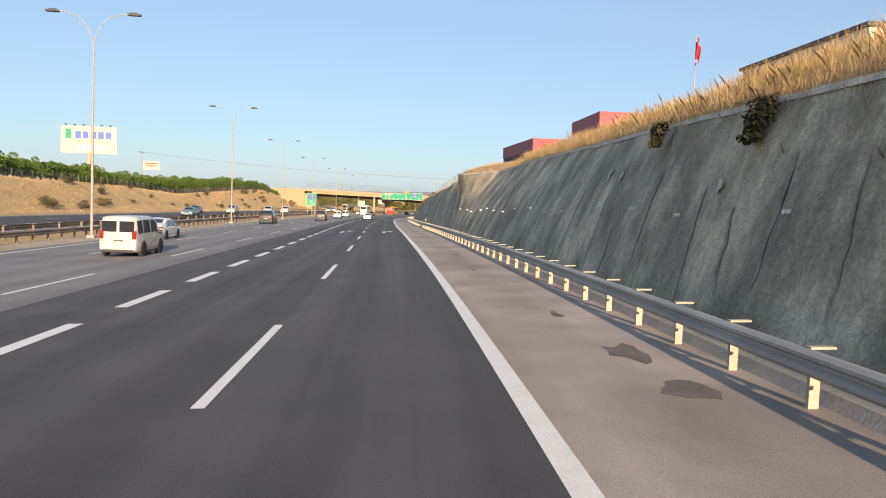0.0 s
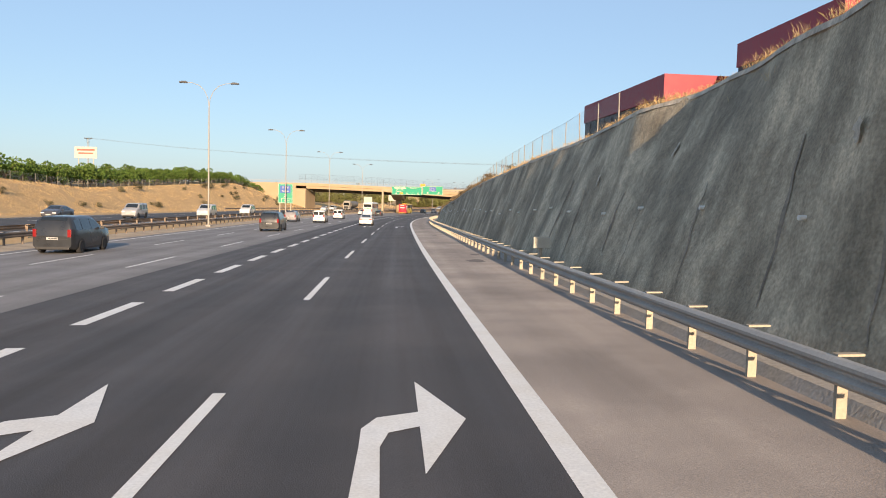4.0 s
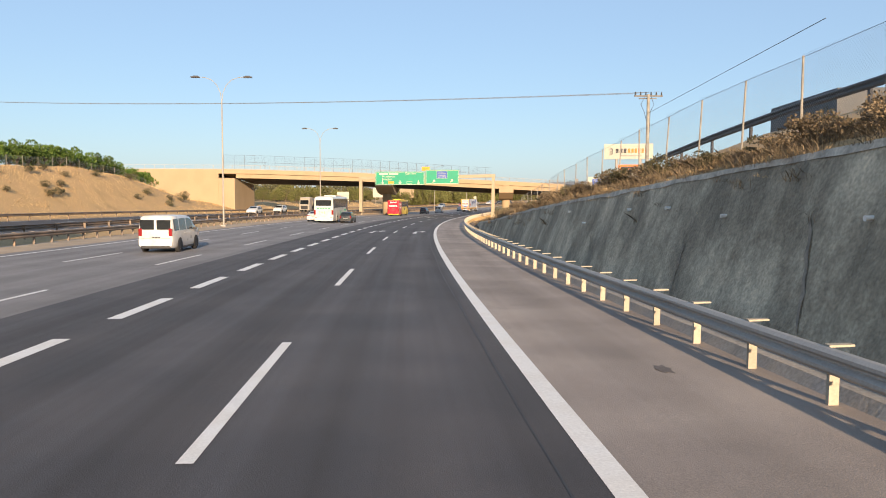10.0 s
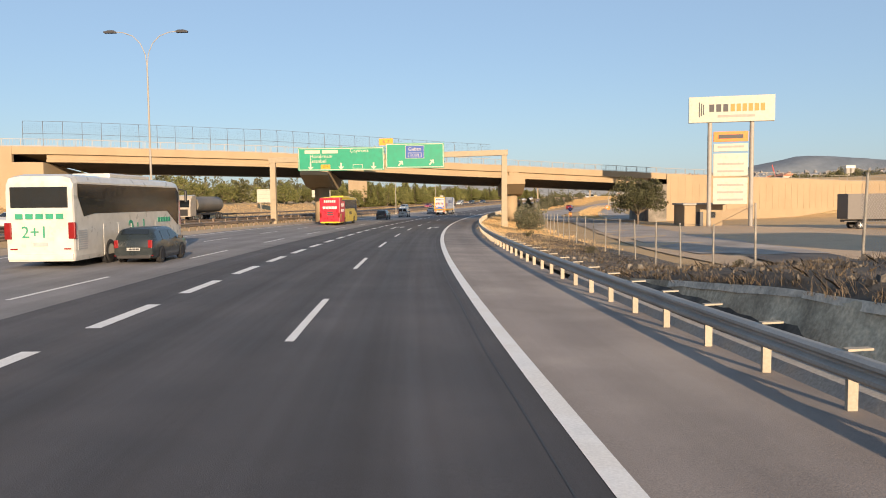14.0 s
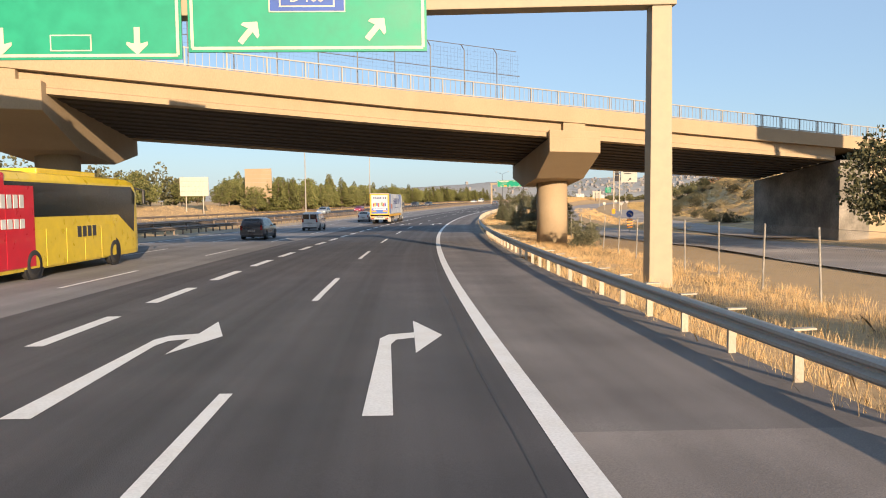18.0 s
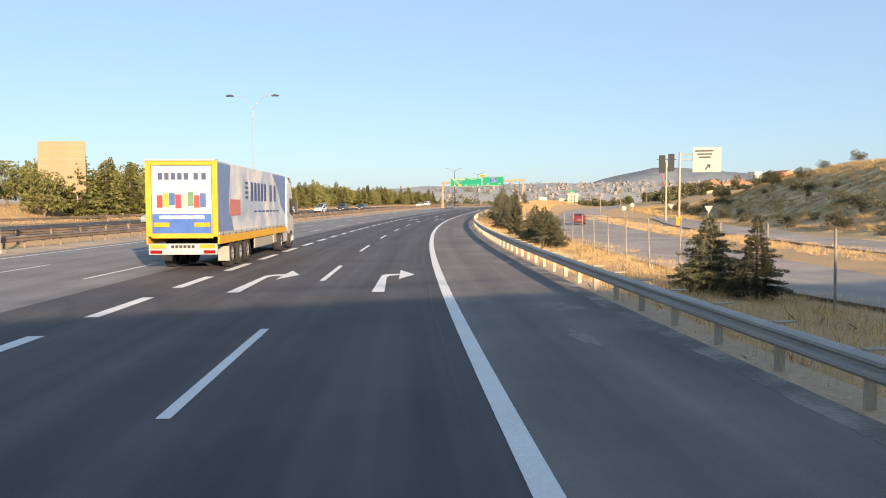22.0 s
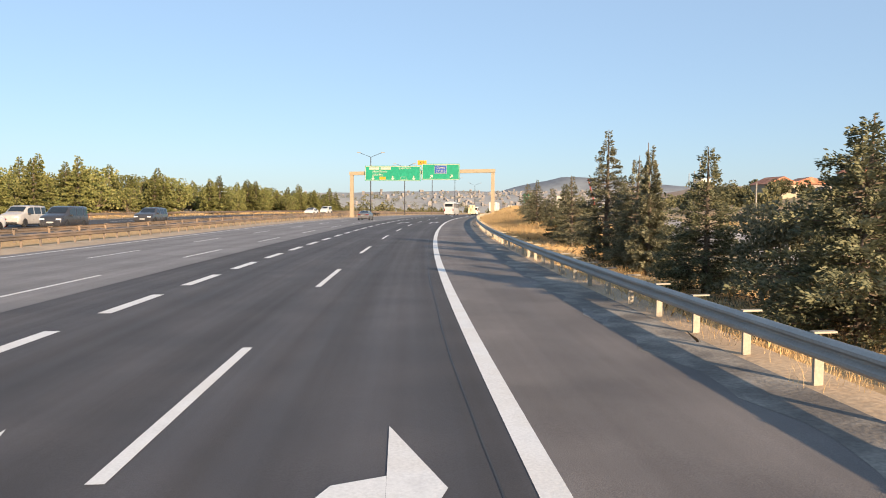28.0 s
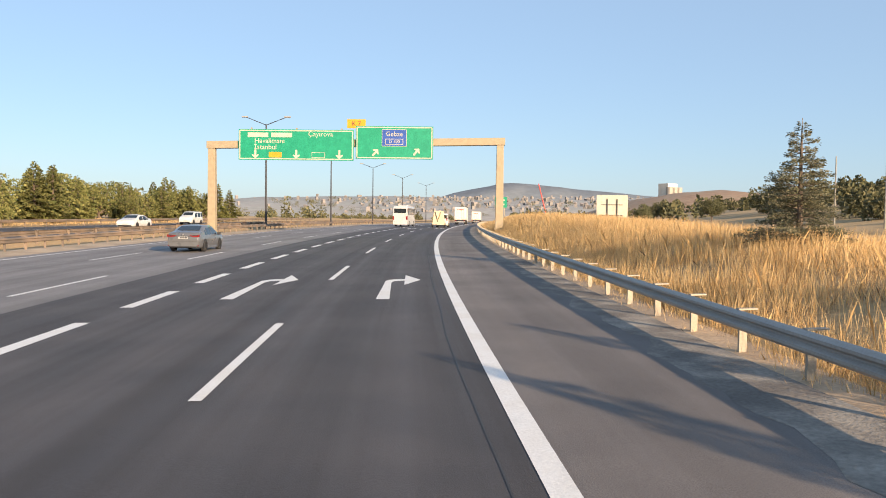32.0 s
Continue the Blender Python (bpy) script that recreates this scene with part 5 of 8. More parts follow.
        part("fairing", Geo().box((sg * (hw - 0.12), y0 - 0.9, 0.85), (0.14, 2.1, 0.85)), M_CAB, cab, bevel=0.05)
        wheel(top, sg * (hw - 0.2), y0 + 1.15, 0.52, 0.36, "front_wheel")
        wheel(top, sg * (hw - 0.2), L / 2 - 1.3, 0.52, 0.40, "drive_wheel")
        part("step", Geo().box((sg * (hw - 0.05), y0 + 1.75, 0.55), (0.12, 0.5, 0.3)), M_PLATE, cab, bevel=0.03)
    part("windscreen", Geo().add([(-hw + 0.15, y0 + 2.075, 1.8), (hw - 0.15, y0 + 2.075, 1.8), (hw - 0.2, y0 + 1.77, 2.95), (-hw + 0.2, y0 + 1.77, 2.95)], [(0, 1, 2, 3)]), M_GLASS, cab, "dark windscreen")
    part("front_bumper", Geo().box((0, y0 + 2.0, 0.62), (W - 0.1, 0.3, 0.45)), M_TRIM, cab, bevel=0.05)
    part("fifth_wheel_frame", Geo().box((0, L / 2 - 0.3, 0.75), (0.9, 3.6, 0.25)), M_DARK, cab)
    return top


park(lorry(), 416.2, -9.15)


def box_truck(name, label, box_rgb, L=8.0, H=3.9, gen=False):
    top = thing(name, label, "truck", "trucks ahead")
    bx = part("box", Geo().box((0, 0, (H + 1.1) / 2), (2.5, L, H - 1.1)), paint("truck box", box_rgb, 0.5), top, "pale box body", bevel=0.03)
    for x in (-0.62, 0.62):
        part("rear_door", Geo().box((x, -L / 2 - 0.015, (H + 1.1) / 2), (1.16, 0.05, H - 1.35)), paint("truck door", tuple(c * 0.93 for c in box_rgb), 0.5), bx, "rear door", bevel=0.01)
        for q in (-0.25, 0.2):
            part("locking_bar", Geo().tube((x + q, -L / 2 - 0.06, 1.3), (x + q, -L / 2 - 0.06, H - 0.2), 0.02, n=6), M_STEEL, bx)
    marks(bx, paint("red lettering bars", (0.5, 0.03, 0.03), 0.5), "letter_bar", [((-0.5 + 0.28 * i, -L / 2 - 0.05, H - 0.55), (0.2, 0.02, 0.26)) for i in range(5)])
    part("rear_bar", Geo().box((0, -L / 2 + 0.1, 0.6), (2.3, 0.12, 0.18)), M_PLATE, bx, bevel=0.02)
    for x in (-1.0, 1.0):
        part("tail_lamp", Geo().box((x, -L / 2 - 0.02, 0.85), (0.34, 0.08, 0.14)), M_TAIL, bx)
        for y in (-L * 0.30, L * 0.42):
            wheel(top, x * 1.02, y, 0.5, 0.36)
    part("chassis", Geo().box((0, 0.4, 0.88), (0.9, L, 0.3)), M_DARK, bx)
    cb = part("cab", Geo().prism([(L / 2 + 0.25, 0.7), (L / 2 + 2.2, 0.6), (L / 2 + 2.2, 1.6), (L / 2 + 1.8, 3.0), (L / 2 + 0.25, 3.1)], -1.2, 1.2, place=lambda y, x, z: (x, y, z)), car_paint(WHITE), top, "white cab", bevel=0.06)
    part("windscreen", Geo().add([(-1.05, L / 2 + 2.17, 1.75), (1.05, L / 2 + 2.17, 1.75), (1.0, L / 2 + 1.87, 2.85), (-1.0, L / 2 + 1.87, 2.85)], [(0, 1, 2, 3)]), M_GLASS, cb)
    return top


park(box_truck("box_truck", "pale box truck with red bars on its rear doors", (0.70, 0.66, 0.58)), END + 175, -1.7)
park(box_truck("box_truck", "cream box truck ahead in the exit lane", (0.74, 0.70, 0.58), 7.0, 3.5), END + 235, -1.8)


def trailer_rig():
    """A plain towed steel frame behind a pale van."""
    top = thing("towed_compressor", "cream towed machine with a long drawbar and two wheels", "trailer", "trucks ahead")
    M_CREAM = paint("cream machine paint", (0.62, 0.50, 0.32), 0.6)
    bd = part("body", Geo().prism([(-0.95, 0.6), (0.95, 0.6), (0.72, 2.6), (-0.72, 2.6)], -0.6, 0.4), M_CREAM, top, "tall cream steel body", bevel=0.06)
    part("strut", Geo().tube((-0.45, -0.75, 2.5), (0.02, -0.75, 0.9), 0.07), M_CREAM, bd)
    part("strut", Geo().tube((0.45, -0.75, 2.5), (-0.02, -0.75, 0.9), 0.07), M_CREAM, bd)
    part("frame", Geo().box((0, 0, 0.55), (2.0, 1.6, 0.14)), M_CREAM, bd, bevel=0.02)
    part("drawbar", Geo().tube((0, 0.7, 0.5), (0, 2.6, 0.5), 0.06), M_DARK, bd)
    for sg in (-1, 1):
        wheel(top, sg * 0.95, -0.1, 0.36, 0.22)
        part("mudguard", Geo().box((sg * 0.95, -0.1, 0.80), (0.3, 0.9, 0.05)), M_CREAM, bd, bevel=0.02)
    return top


park(trailer_rig(), END + 118, -2.2)
park(car("van", "pale van that tows a cream machine", (0.6, 0.58, 0.54), 5.0, 1.95, 2.2, "van"), END + 124, -1.9)
# cement tanker on the far carriageway
tk = thing("tanker_lorry", "grey bulk tanker lorry on the far carriageway", "lorry", "oncoming traffic", m=stand(352, -38.5, OPP, 180))
cb = part("cab", Geo().prism([(6.2, 0.7), (8.3, 0.6), (8.3, 1.8), (8.0, 3.0), (7.5, 3.6), (6.2, 3.7)], -1.22, 1.22, place=lambda y, x, z: (x, y, z)), car_paint((0.35, 0.32, 0.28)), tk, "grey-brown cab", bevel=0.06)
part("windscreen", Geo().add([(-1.05, 8.33, 1.95), (1.05, 8.33, 1.95), (1.0, 8.05, 2.95), (-1.0, 8.05, 2.95)], [(0, 1, 2, 3)]), M_GLASS, cb)
part("grille", Geo().box((0, 8.32, 1.2), (1.7, 0.06, 0.9)), M_TRIM, cb)
tb = part("tank", Geo().tube((0, -4.5, 2.3), (0, 5.2, 2.3), 1.2, n=24).tube((0, -1.0, 2.2), (0, -1.0, 0.9), 1.0, 0.25, n=12).tube((0, 2.2, 2.2), (0, 2.2, 0.9), 1.0, 0.25, n=12), material("tank steel", (0.20, 0.18, 0.15), 0.5, metal=0.4), tk, "dull steel bulk tank")
part("chassis", Geo().box((0, 1.0, 0.9), (0.9, 11.5, 0.3)), M_DARK, tb)
for sg in (-1, 1):
    for y in (-3.6, -2.3, 4.2, 7.2):
        wheel(tk, sg * 1.02, y, 0.5, 0.34)

# ---- plants ----
rng = np.random.default_rng(7)


def leaf_material(name, base, tint, translucent=0.25):
    m = bpy.data.materials.new(name)
    m.use_nodes = True
    nt, lk = m.node_tree.nodes, m.node_tree.links.new
    b = nt["Principled BSDF"]
    b.inputs["Roughness"].default_value = 0.7
    b.inputs["Specular IOR Level"].default_value = 0.25
    geo, oi = nt.new("ShaderNodeNewGeometry"), nt.new("ShaderNodeObjectInfo")
    mix, r = nt.new("ShaderNodeMix"), nt.new("ShaderNodeMapRange")
    mix.data_type = "RGBA"
    mix.inputs["A"].default_value, mix.inputs["B"].default_value = (*base, 1), (*tint, 1)
    lk(geo.outputs["Random Per Island"], mix.inputs["Factor"])
    r.inputs["To Min"].default_value, r.inputs["To Max"].default_value = 0.75, 1.3
    lk(oi.outputs["Random"], r.inputs["Value"])
    s = nt.new("ShaderNodeVectorMath")
    s.operation = "SCALE"
    lk(mix.outputs["Result"], s.inputs[0]); lk(r.outputs["Result"], s.inputs["Scale"])
    lk(s.outputs["Vector"], b.inputs["Base Color"])
    tr, ms = nt.new("ShaderNodeBsdfTranslucent"), nt.new("ShaderNodeMixShader")
    lk(s.outputs["Vector"], tr.inputs["Color"])
    ms.inputs["Fac"].default_value = translucent
    out = nt["Material Output"]
    lk(b.outputs["BSDF"], ms.inputs[1]); lk(tr.outputs["BSDF"], ms.inputs[2]); lk(ms.outputs["Shader"], out.inputs["Surface"])
    return m


M_NEEDLE = leaf_material("blue-green needles", (0.090, 0.098, 0.060), (0.270, 0.255, 0.165), 0.33)
M_PINE = leaf_material("olive pine needles", (0.080, 0.098, 0.028), (0.225, 0.215, 0.080))
M_LEAF = leaf_material("orchard leaves", (0.050, 0.105, 0.018), (0.12, 0.17, 0.035))
M_SHRUB = leaf_material("dusty shrub leaves", (0.055, 0.053, 0.030), (0.13, 0.115, 0.06))
M_STRAW = leaf_material("dry straw blades", (0.54, 0.36, 0.165), (0.78, 0.575, 0.305), 0.45)
M_BROWN = leaf_material("brown dead stems", (0.11, 0.085, 0.055), (0.24, 0.18, 0.11), 0.2)
M_SCRUBLEAF = leaf_material("brown-olive hillside scrub", (0.34, 0.245, 0.115), (0.60, 0.44, 0.21), 0.35)
M_BURNT = leaf_material("burnt dark stems", (0.040, 0.034, 0.028), (0.17, 0.130, 0.085), 0.15)
M_BARK = material("rough bark", (0.13, 0.10, 0.075), 0.95, vary=0.3, scale=0.3, fine=15, bump=0.8)


def sheet_mesh(name, verts, quads, mat):
    me = bpy.data.meshes.new(name)
    me.vertices.add(len(verts))
    me.vertices.foreach_set("co", np.asarray(verts, np.float32).ravel())
    k = quads.shape[1]
    me.loops.add(quads.size)
    me.loops.foreach_set("vertex_index", quads.astype(np.int32).ravel())
    me.polygons.add(len(quads))
    me.polygons.foreach_set("loop_start", np.arange(len(quads), dtype=np.int32) * k)
    me.polygons.foreach_set("loop_total", np.full(len(quads), k, np.int32))
    me.materials.append(mat)
    me.update(calc_edges=True)
    return me


def leaves(points, along, size, wide, name, mat):
    """Small pointed four-cornered leaves at the points, each along its own direction."""
    p, a = np.asarray(points, float), np.asarray(along, float)
    n = len(p)
    a = a / (np.linalg.norm(a, axis=1, keepdims=True) + 1e-9)
    r = rng.normal(size=(n, 3))
    b = np.cross(a, r)
    b /= np.linalg.norm(b, axis=1, keepdims=True) + 1e-9
    L = (size * rng.uniform(0.6, 1.3, n))[:, None]
    W = L * wide
    v = np.stack([p, p + a * L * 0.5 + b * W, p + a * L, p + a * L * 0.5 - b * W], 1).reshape(-1, 3)
    return sheet_mesh(name, v, np.arange(4 * n).reshape(-1, 4), mat)


def conifer_parts(h, spread, seed, sprays=90, mat=None, full=1.0, leaf=0.0):
    """Trunk and crown of a cedar: whorls of drooping boughs set with needle sprays."""
    global rng
    rng = np.random.default_rng(seed)
    trunk = Geo()
    lean = rng.normal(0, 0.02, 2)
    seg = 7
    pts = [(lean[0] * h * (k / seg) ** 2, lean[1] * h * (k / seg) ** 2, h * k / seg * 0.99) for k in range(seg + 1)]
    for k in range(seg):
        trunk.tube(pts[k], pts[k + 1], 0.028 * h * (1 - k / seg) + 0.012, 0.028 * h * (1 - (k + 1) / seg) + 0.01, n=7, caps=False)
    P, A = [], []
    z = 0.06 * h
    while z < h * 0.985:
        t = z / h
        reach = spread * (1 - t) ** 0.92 * (0.62 + 0.38 * min(1, t / 0.15)) * rng.uniform(0.78, 1.12)
        nb = max(3, int(6 * full * (1 - t * 0.5)))
        a0 = rng.uniform(0, 6.28)
        for i in range(nb):
            ang = a0 + i * 6.283 / nb + rng.normal(0, 0.25)
            L = reach * rng.uniform(0.6, 1.18)
            if L < 0.08:
                continue
            rise = rng.uniform(-0.05, 0.30) * (0.4 + t)
            n = max(4, int(sprays * L / spread * 3.4))
            u = rng.uniform(0.18, 1.0, n) ** 0.8
            side = rng.normal(0, 0.13, n) * L * (1.1 - u * 0.6)
            ca, sa = math.cos(ang), math.sin(ang)
            x, y = u * L * ca - side * sa, u * L * sa + side * ca
            zz = z + rise * L * u - 0.10 * L * u ** 2 + rng.normal(0, 0.05, n)
            P.append(np.stack([x, y, zz], 1))
            dirs = np.stack([ca * 0.8 - np.sign(side) * sa * 0.7, sa * 0.8 + np.sign(side) * ca * 0.7, rng.normal(0.10, 0.35, n)], 1)
            A.append(dirs)
            if L > 0.5:
                trunk.tube((0, 0, z), (L * 0.8 * ca, L * 0.8 * sa, z + rise * L * 0.8 - 0.06 * L), 0.02 + 0.006 * L, 0.008, n=4, caps=False)
        z += h * rng.uniform(0.022, 0.036)
    return trunk.mesh("trunk", M_BARK), leaves(np.concatenate(P), np.concatenate(A), leaf or 0.085 + 0.006 * h, 0.3 if leaf else 0.17, "crown", mat or M_NEEDLE)


def round_parts(h, w, seed, n=1500, mat=None, stem=0.25, size=0.15, clumps=16):
    """Trunk, limbs and a crown of leaf clumps with gaps between."""
    global rng
    rng = np.random.default_rng(seed)
    g = Geo()
    g.tube((0, 0, -0.1), (0, 0, h * stem), 0.03 * h, 0.022 * h, n=7, caps=False)
    P, A = [], []
    for i in range(clumps):
        ang, rr = rng.uniform(0, 6.28), w / 2 * math.sqrt(rng.uniform(0.02, 1)) * 0.8
        zc = h * rng.uniform(stem + 0.12, 0.88) - 0.18 * h * (rr / (w / 2)) ** 2 * 0.6
        c = np.array([rr * math.cos(ang), rr * math.sin(ang), zc])
        g.tube((0, 0, h * stem * rng.uniform(0.6, 1.0)), tuple(c), 0.012 * h, 0.004 * h, n=4, caps=False)
        k = n // clumps
        d = rng.normal(size=(k, 3))
        d /= np.linalg.norm(d, axis=1, keepdims=True)
        rad = np.array([w * 0.20, w * 0.20, h * 0.135]) * rng.uniform(0.7, 1.25)
        P.append(c + d * rad * (rng.uniform(0.25, 1, k) ** 0.5)[:, None])
        A.append(d + rng.normal(0, 0.6, (k, 3)))
    return g.mesh("trunk", M_BARK), leaves(np.concatenate(P), np.concatenate(A), size, 0.42, "crown", mat or M_LEAF)


def plant(kind, parts, label, category, group, m):
    t = thing(kind, label, category, group, m=m)
    part("trunk", parts[0], None, t, "rough brown trunk and limbs")
    part("crown", parts[1], None, t)
    return t


def rooted(s, d, turn=0.0, k=1.0, sink=0.05):
    x, y, z = at(s, d, ground_h(s, d) - 0.03 - sink)
    return pose(x, y, z, 0, 0, turn) @ Matrix.Diagonal((k, k, k, 1))


CED = [conifer_parts(6.0, 2.0, 11), conifer_parts(5.0, 1.9, 12, 95), conifer_parts(4.0, 2.1, 13, 95, full=1.2), conifer_parts(4.7, 0.95, 14, 110), conifer_parts(5.4, 2.6, 15, 95, full=1.1)]
BUSHY = [round_parts(3.0, 3.4, 21, 11000, M_NEEDLE, 0.08, 0.10, 34), round_parts(2.4, 2.6, 22, 7500, M_NEEDLE, 0.08, 0.10, 28)]
# (s, d, which, scale, label)
M_DARKNEEDLE = leaf_material("dense dark needles", (0.058, 0.066, 0.038), (0.180, 0.176, 0.100), 0.25)
CED_DARK = {1: conifer_parts(5.0, 2.2, 16, 110, M_DARKNEEDLE, 1.3), 2: conifer_parts(4.0, 2.4, 17, 110, M_DARKNEEDLE, 1.4)}
CEDARS = [(404.7, 8.2, 2, 0.62, 1), (403.2, 9.0, 1, 0.5, 1), (384.5, 9.3, 2, 0.98, 0), (381.0, 11.2, 2, 1.08, 1), (390.2, 8.3, 1, 0.74, 0), (446.0, 7.0, 3, 0.92, 0), (435.9, 7.4, 2, 0.70, 1), (428.2, 7.3, 2, 0.60, 1), (431.2, 7.4, 2, 0.66, 1),
          (459.3, 7.9, 2, 0.78, 0), (464.7, 7.2, 2, 0.86, 0), (482.2, 7.5, 3, 0.8, 0), (499.6, 8.2, 2, 0.60, 0), (504.5, 7.4, 2, 1.1, 1), (506.5, 8.6, 1, 0.85, 1), (512.8, 7.7, 1, 0.9, 1),
          (518.7, 7.8, 3, 1.08, 0), (520.5, 7.8, 1, 0.96, 0), (525.7, 7.9, 0, 1.05, 0), (523.4, 9.0, 2, 1.0, 1), (537.5, 8.5, 0, 0.78, 0), (539.5, 9.4, 2, 0.85, 1), (543.7, 9.1, 1, 0.85, 1),
          (553.9, 9.6, 1, 0.77, 0), (560.4, 9.1, 0, 0.74, 0), (562.0, 10.0, 2, 0.65, 1), (566.1, 9.2, 1, 0.70, 0), (575.8, 9.1, 2, 0.48, 0), (586.5, 10.4, 4, 0.74, 0)]
for i, (s, d, w, k, dark) in enumerate(CEDARS):
    label = "dense blue-green cedar with drooping boughs behind the rail" if dark else "young cedar with a pointed top in dry grass"
    t = plant("cedar_tree", CED_DARK.get(w, CED[w]) if dark else CED[w], label, "tree", "cedars along the verge", rooted(s, d, i * 77.0, k))
SHRUBS = [(433.5, 8.2, 1, 0.85), (474.0, 8.6, 0, 0.78), (477.5, 7.6, 1, 0.8), (488.0, 8.4, 0, 0.85), (492.5, 7.6, 1, 0.9), (496.0, 9.5, 1, 1.0), (509.5, 8.6, 0, 1.0),
          (322.0, 9.0, 1, 1.3), (359.5, 9.6, 1, 0.8), (387.4, 8.9, 1, 0.85)]
for i, (s, d, w, k) in enumerate(SHRUBS):
    plant("evergreen_shrub", BUSHY[w], "bushy grey-green evergreen shrub behind the guard rail", "shrub", "verge shrubs", rooted(s, d, i * 61.0, k))
OLIVE = round_parts(8.0, 8.5, 31, 9500, leaf_material("grey olive leaves", (0.07, 0.075, 0.035), (0.15, 0.145, 0.075)), 0.28, 0.26, 30)
plant("broadleaf_tree", OLIVE, "spreading grey-green tree with bare stems beside the bridge", "tree", "", rooted(352.0, 26.5, 0, 0.9))
plant("broadleaf_tree", OLIVE, "dark round tree on the hilltop", "tree", "", rooted(526, 57, 40, 0.42))
for i, (s, d, k) in enumerate(((560, 56, 0.42), (566, 57, 0.45), (572, 58, 0.42), (578, 59, 0.4), (660, 66, 0.6), (690, 70, 0.6), (720, 62, 0.7), (745, 45, 0.6), (705, 46, 0.55), (730, 38, 0.5))):
    plant("broadleaf_tree", OLIVE, "dark tree standing on the rise beyond the slip road", "tree", "", rooted(s, d, i * 50, k))
# pines along the far side of the motorway
PINES = [round_parts(6.0, 5.0, 41, 2600, M_PINE, 0.15, 0.28, 30), conifer_parts(7.0, 2.7, 42, 34, M_PINE, leaf=0.26), round_parts(5.2, 4.6, 43, 2400, M_PINE, 0.12, 0.26, 26), conifer_parts(6.0, 2.6, 44, 34, M_PINE, leaf=0.26)]
pr = random.Random(5)
s = 372.0
while s < 720:
    for row in (-50.5, -56.0, -63.0):
        if pr.random() < (0.9 if s > 470 else 0.55) and not (row > -52 and s < 470):
            plant("pine_tree", PINES[pr.randrange(4) if s > 480 else pr.choice((0, 2))], "olive-green pine on the dry bank past the far carriageway", "tree", "pines on the far bank",
                  rooted(s + pr.uniform(-1.5, 1.5), row + pr.uniform(-2, 2), pr.uniform(0, 360), pr.uniform(0.8, 1.3) * (0.85 if s < 480 else 1.2 if s < 560 else 1.0)))
    s += 4.4
# orchard on the cutting's top
ORCH = [round_parts(3.0, 3.4, 51, 1300, M_LEAF, 0.22, 0.22, 16), round_parts(2.6, 3.0, 52, 1100, M_LEAF, 0.2, 0.22, 14)]
s = 66.0
while s < 312:
    for row in (-61.0, -66.0, -72.0):
        plant("orchard_tree", ORCH[pr.randrange(2)], "low round green orchard tree on the cutting's top", "tree", "orchard rows",
              rooted(s + pr.uniform(-0.8, 0.8), row + pr.uniform(-0.7, 0.7), pr.uniform(0, 360), pr.uniform(1.15, 1.6)))
    s += 3.6
# shrubs on the dry banks
TUFT = [round_parts(1.0, 1.6, 61, 1500, M_SHRUB, 0.05, 0.065, 14), round_parts(1.3, 1.5, 62, 1500, M_SHRUB, 0.05, 0.07, 14)]
for i in range(64):
    s, d = pr.uniform(40, 318), pr.uniform(-57, -48)
    plant("bank_shrub", TUFT[i % 2], "dusty olive shrub on the dry bank", "shrub", "bank shrubs", rooted(s, d, i * 31.0, pr.uniform(0.7, 1.5)))
for i in range(80):
    s = pr.uniform(405, 590)
    d = lerp(s, [405, 470, 520, 600], [35, 39, 43, 50]) + 34 * pr.random() ** 2.6
    plant("bank_shrub", TUFT[i % 2], "dusty brown-green shrub on the hillside", "shrub", "hillside shrubs", rooted(s, d, i * 47.0, pr.uniform(0.9, 2.0)))
for i, (s, d, k) in enumerate(((172, 8.0, 0.8), (171, 8.6, 1.0), (178.5, 7.6, 0.7), (186, 7.7, 0.7), (205, 7.8, 1.2), (212, 7.4, 0.9), (218, 7.2, 0.9), (196, 7.2, 0.9), (240, 8.4, 0.5), (250, 8.6, 0.4), (262, 8.3, 0.45), (129, 8.0, 0.7), (283, 8.4, 0.6), (305, 7.4, 0.6))):
    plant("verge_shrub", TUFT[i % 2], "dark dusty shrub on the wall's top", "shrub", "wall-top shrubs", rooted(s, d, i * 53.0, k))
SCRUB = [round_parts(0.8, 1.7, 63, 2600, M_BROWN, 0.05, 0.06, 18), round_parts(0.6, 1.4, 64, 2200, M_BROWN, 0.05, 0.055, 16), round_parts(0.9, 1.3, 65, 2200, M_SHRUB, 0.05, 0.06, 14)]
for i in range(74):
    s = 138 + i * 1.32 + pr.uniform(-0.5, 0.5)
    d = WALL_D + WALL_LEAN * wall_h(s) - slip(s, 1.0) + pr.uniform(0.5, 2.6)
    plant("verge_shrub", SCRUB[pr.choice((0, 0, 1, 1, 2))], "brown twiggy scrub on the wall's top", "shrub", "wall-top shrubs", rooted(s, d, i * 71.0, pr.uniform(0.6, 1.15)))
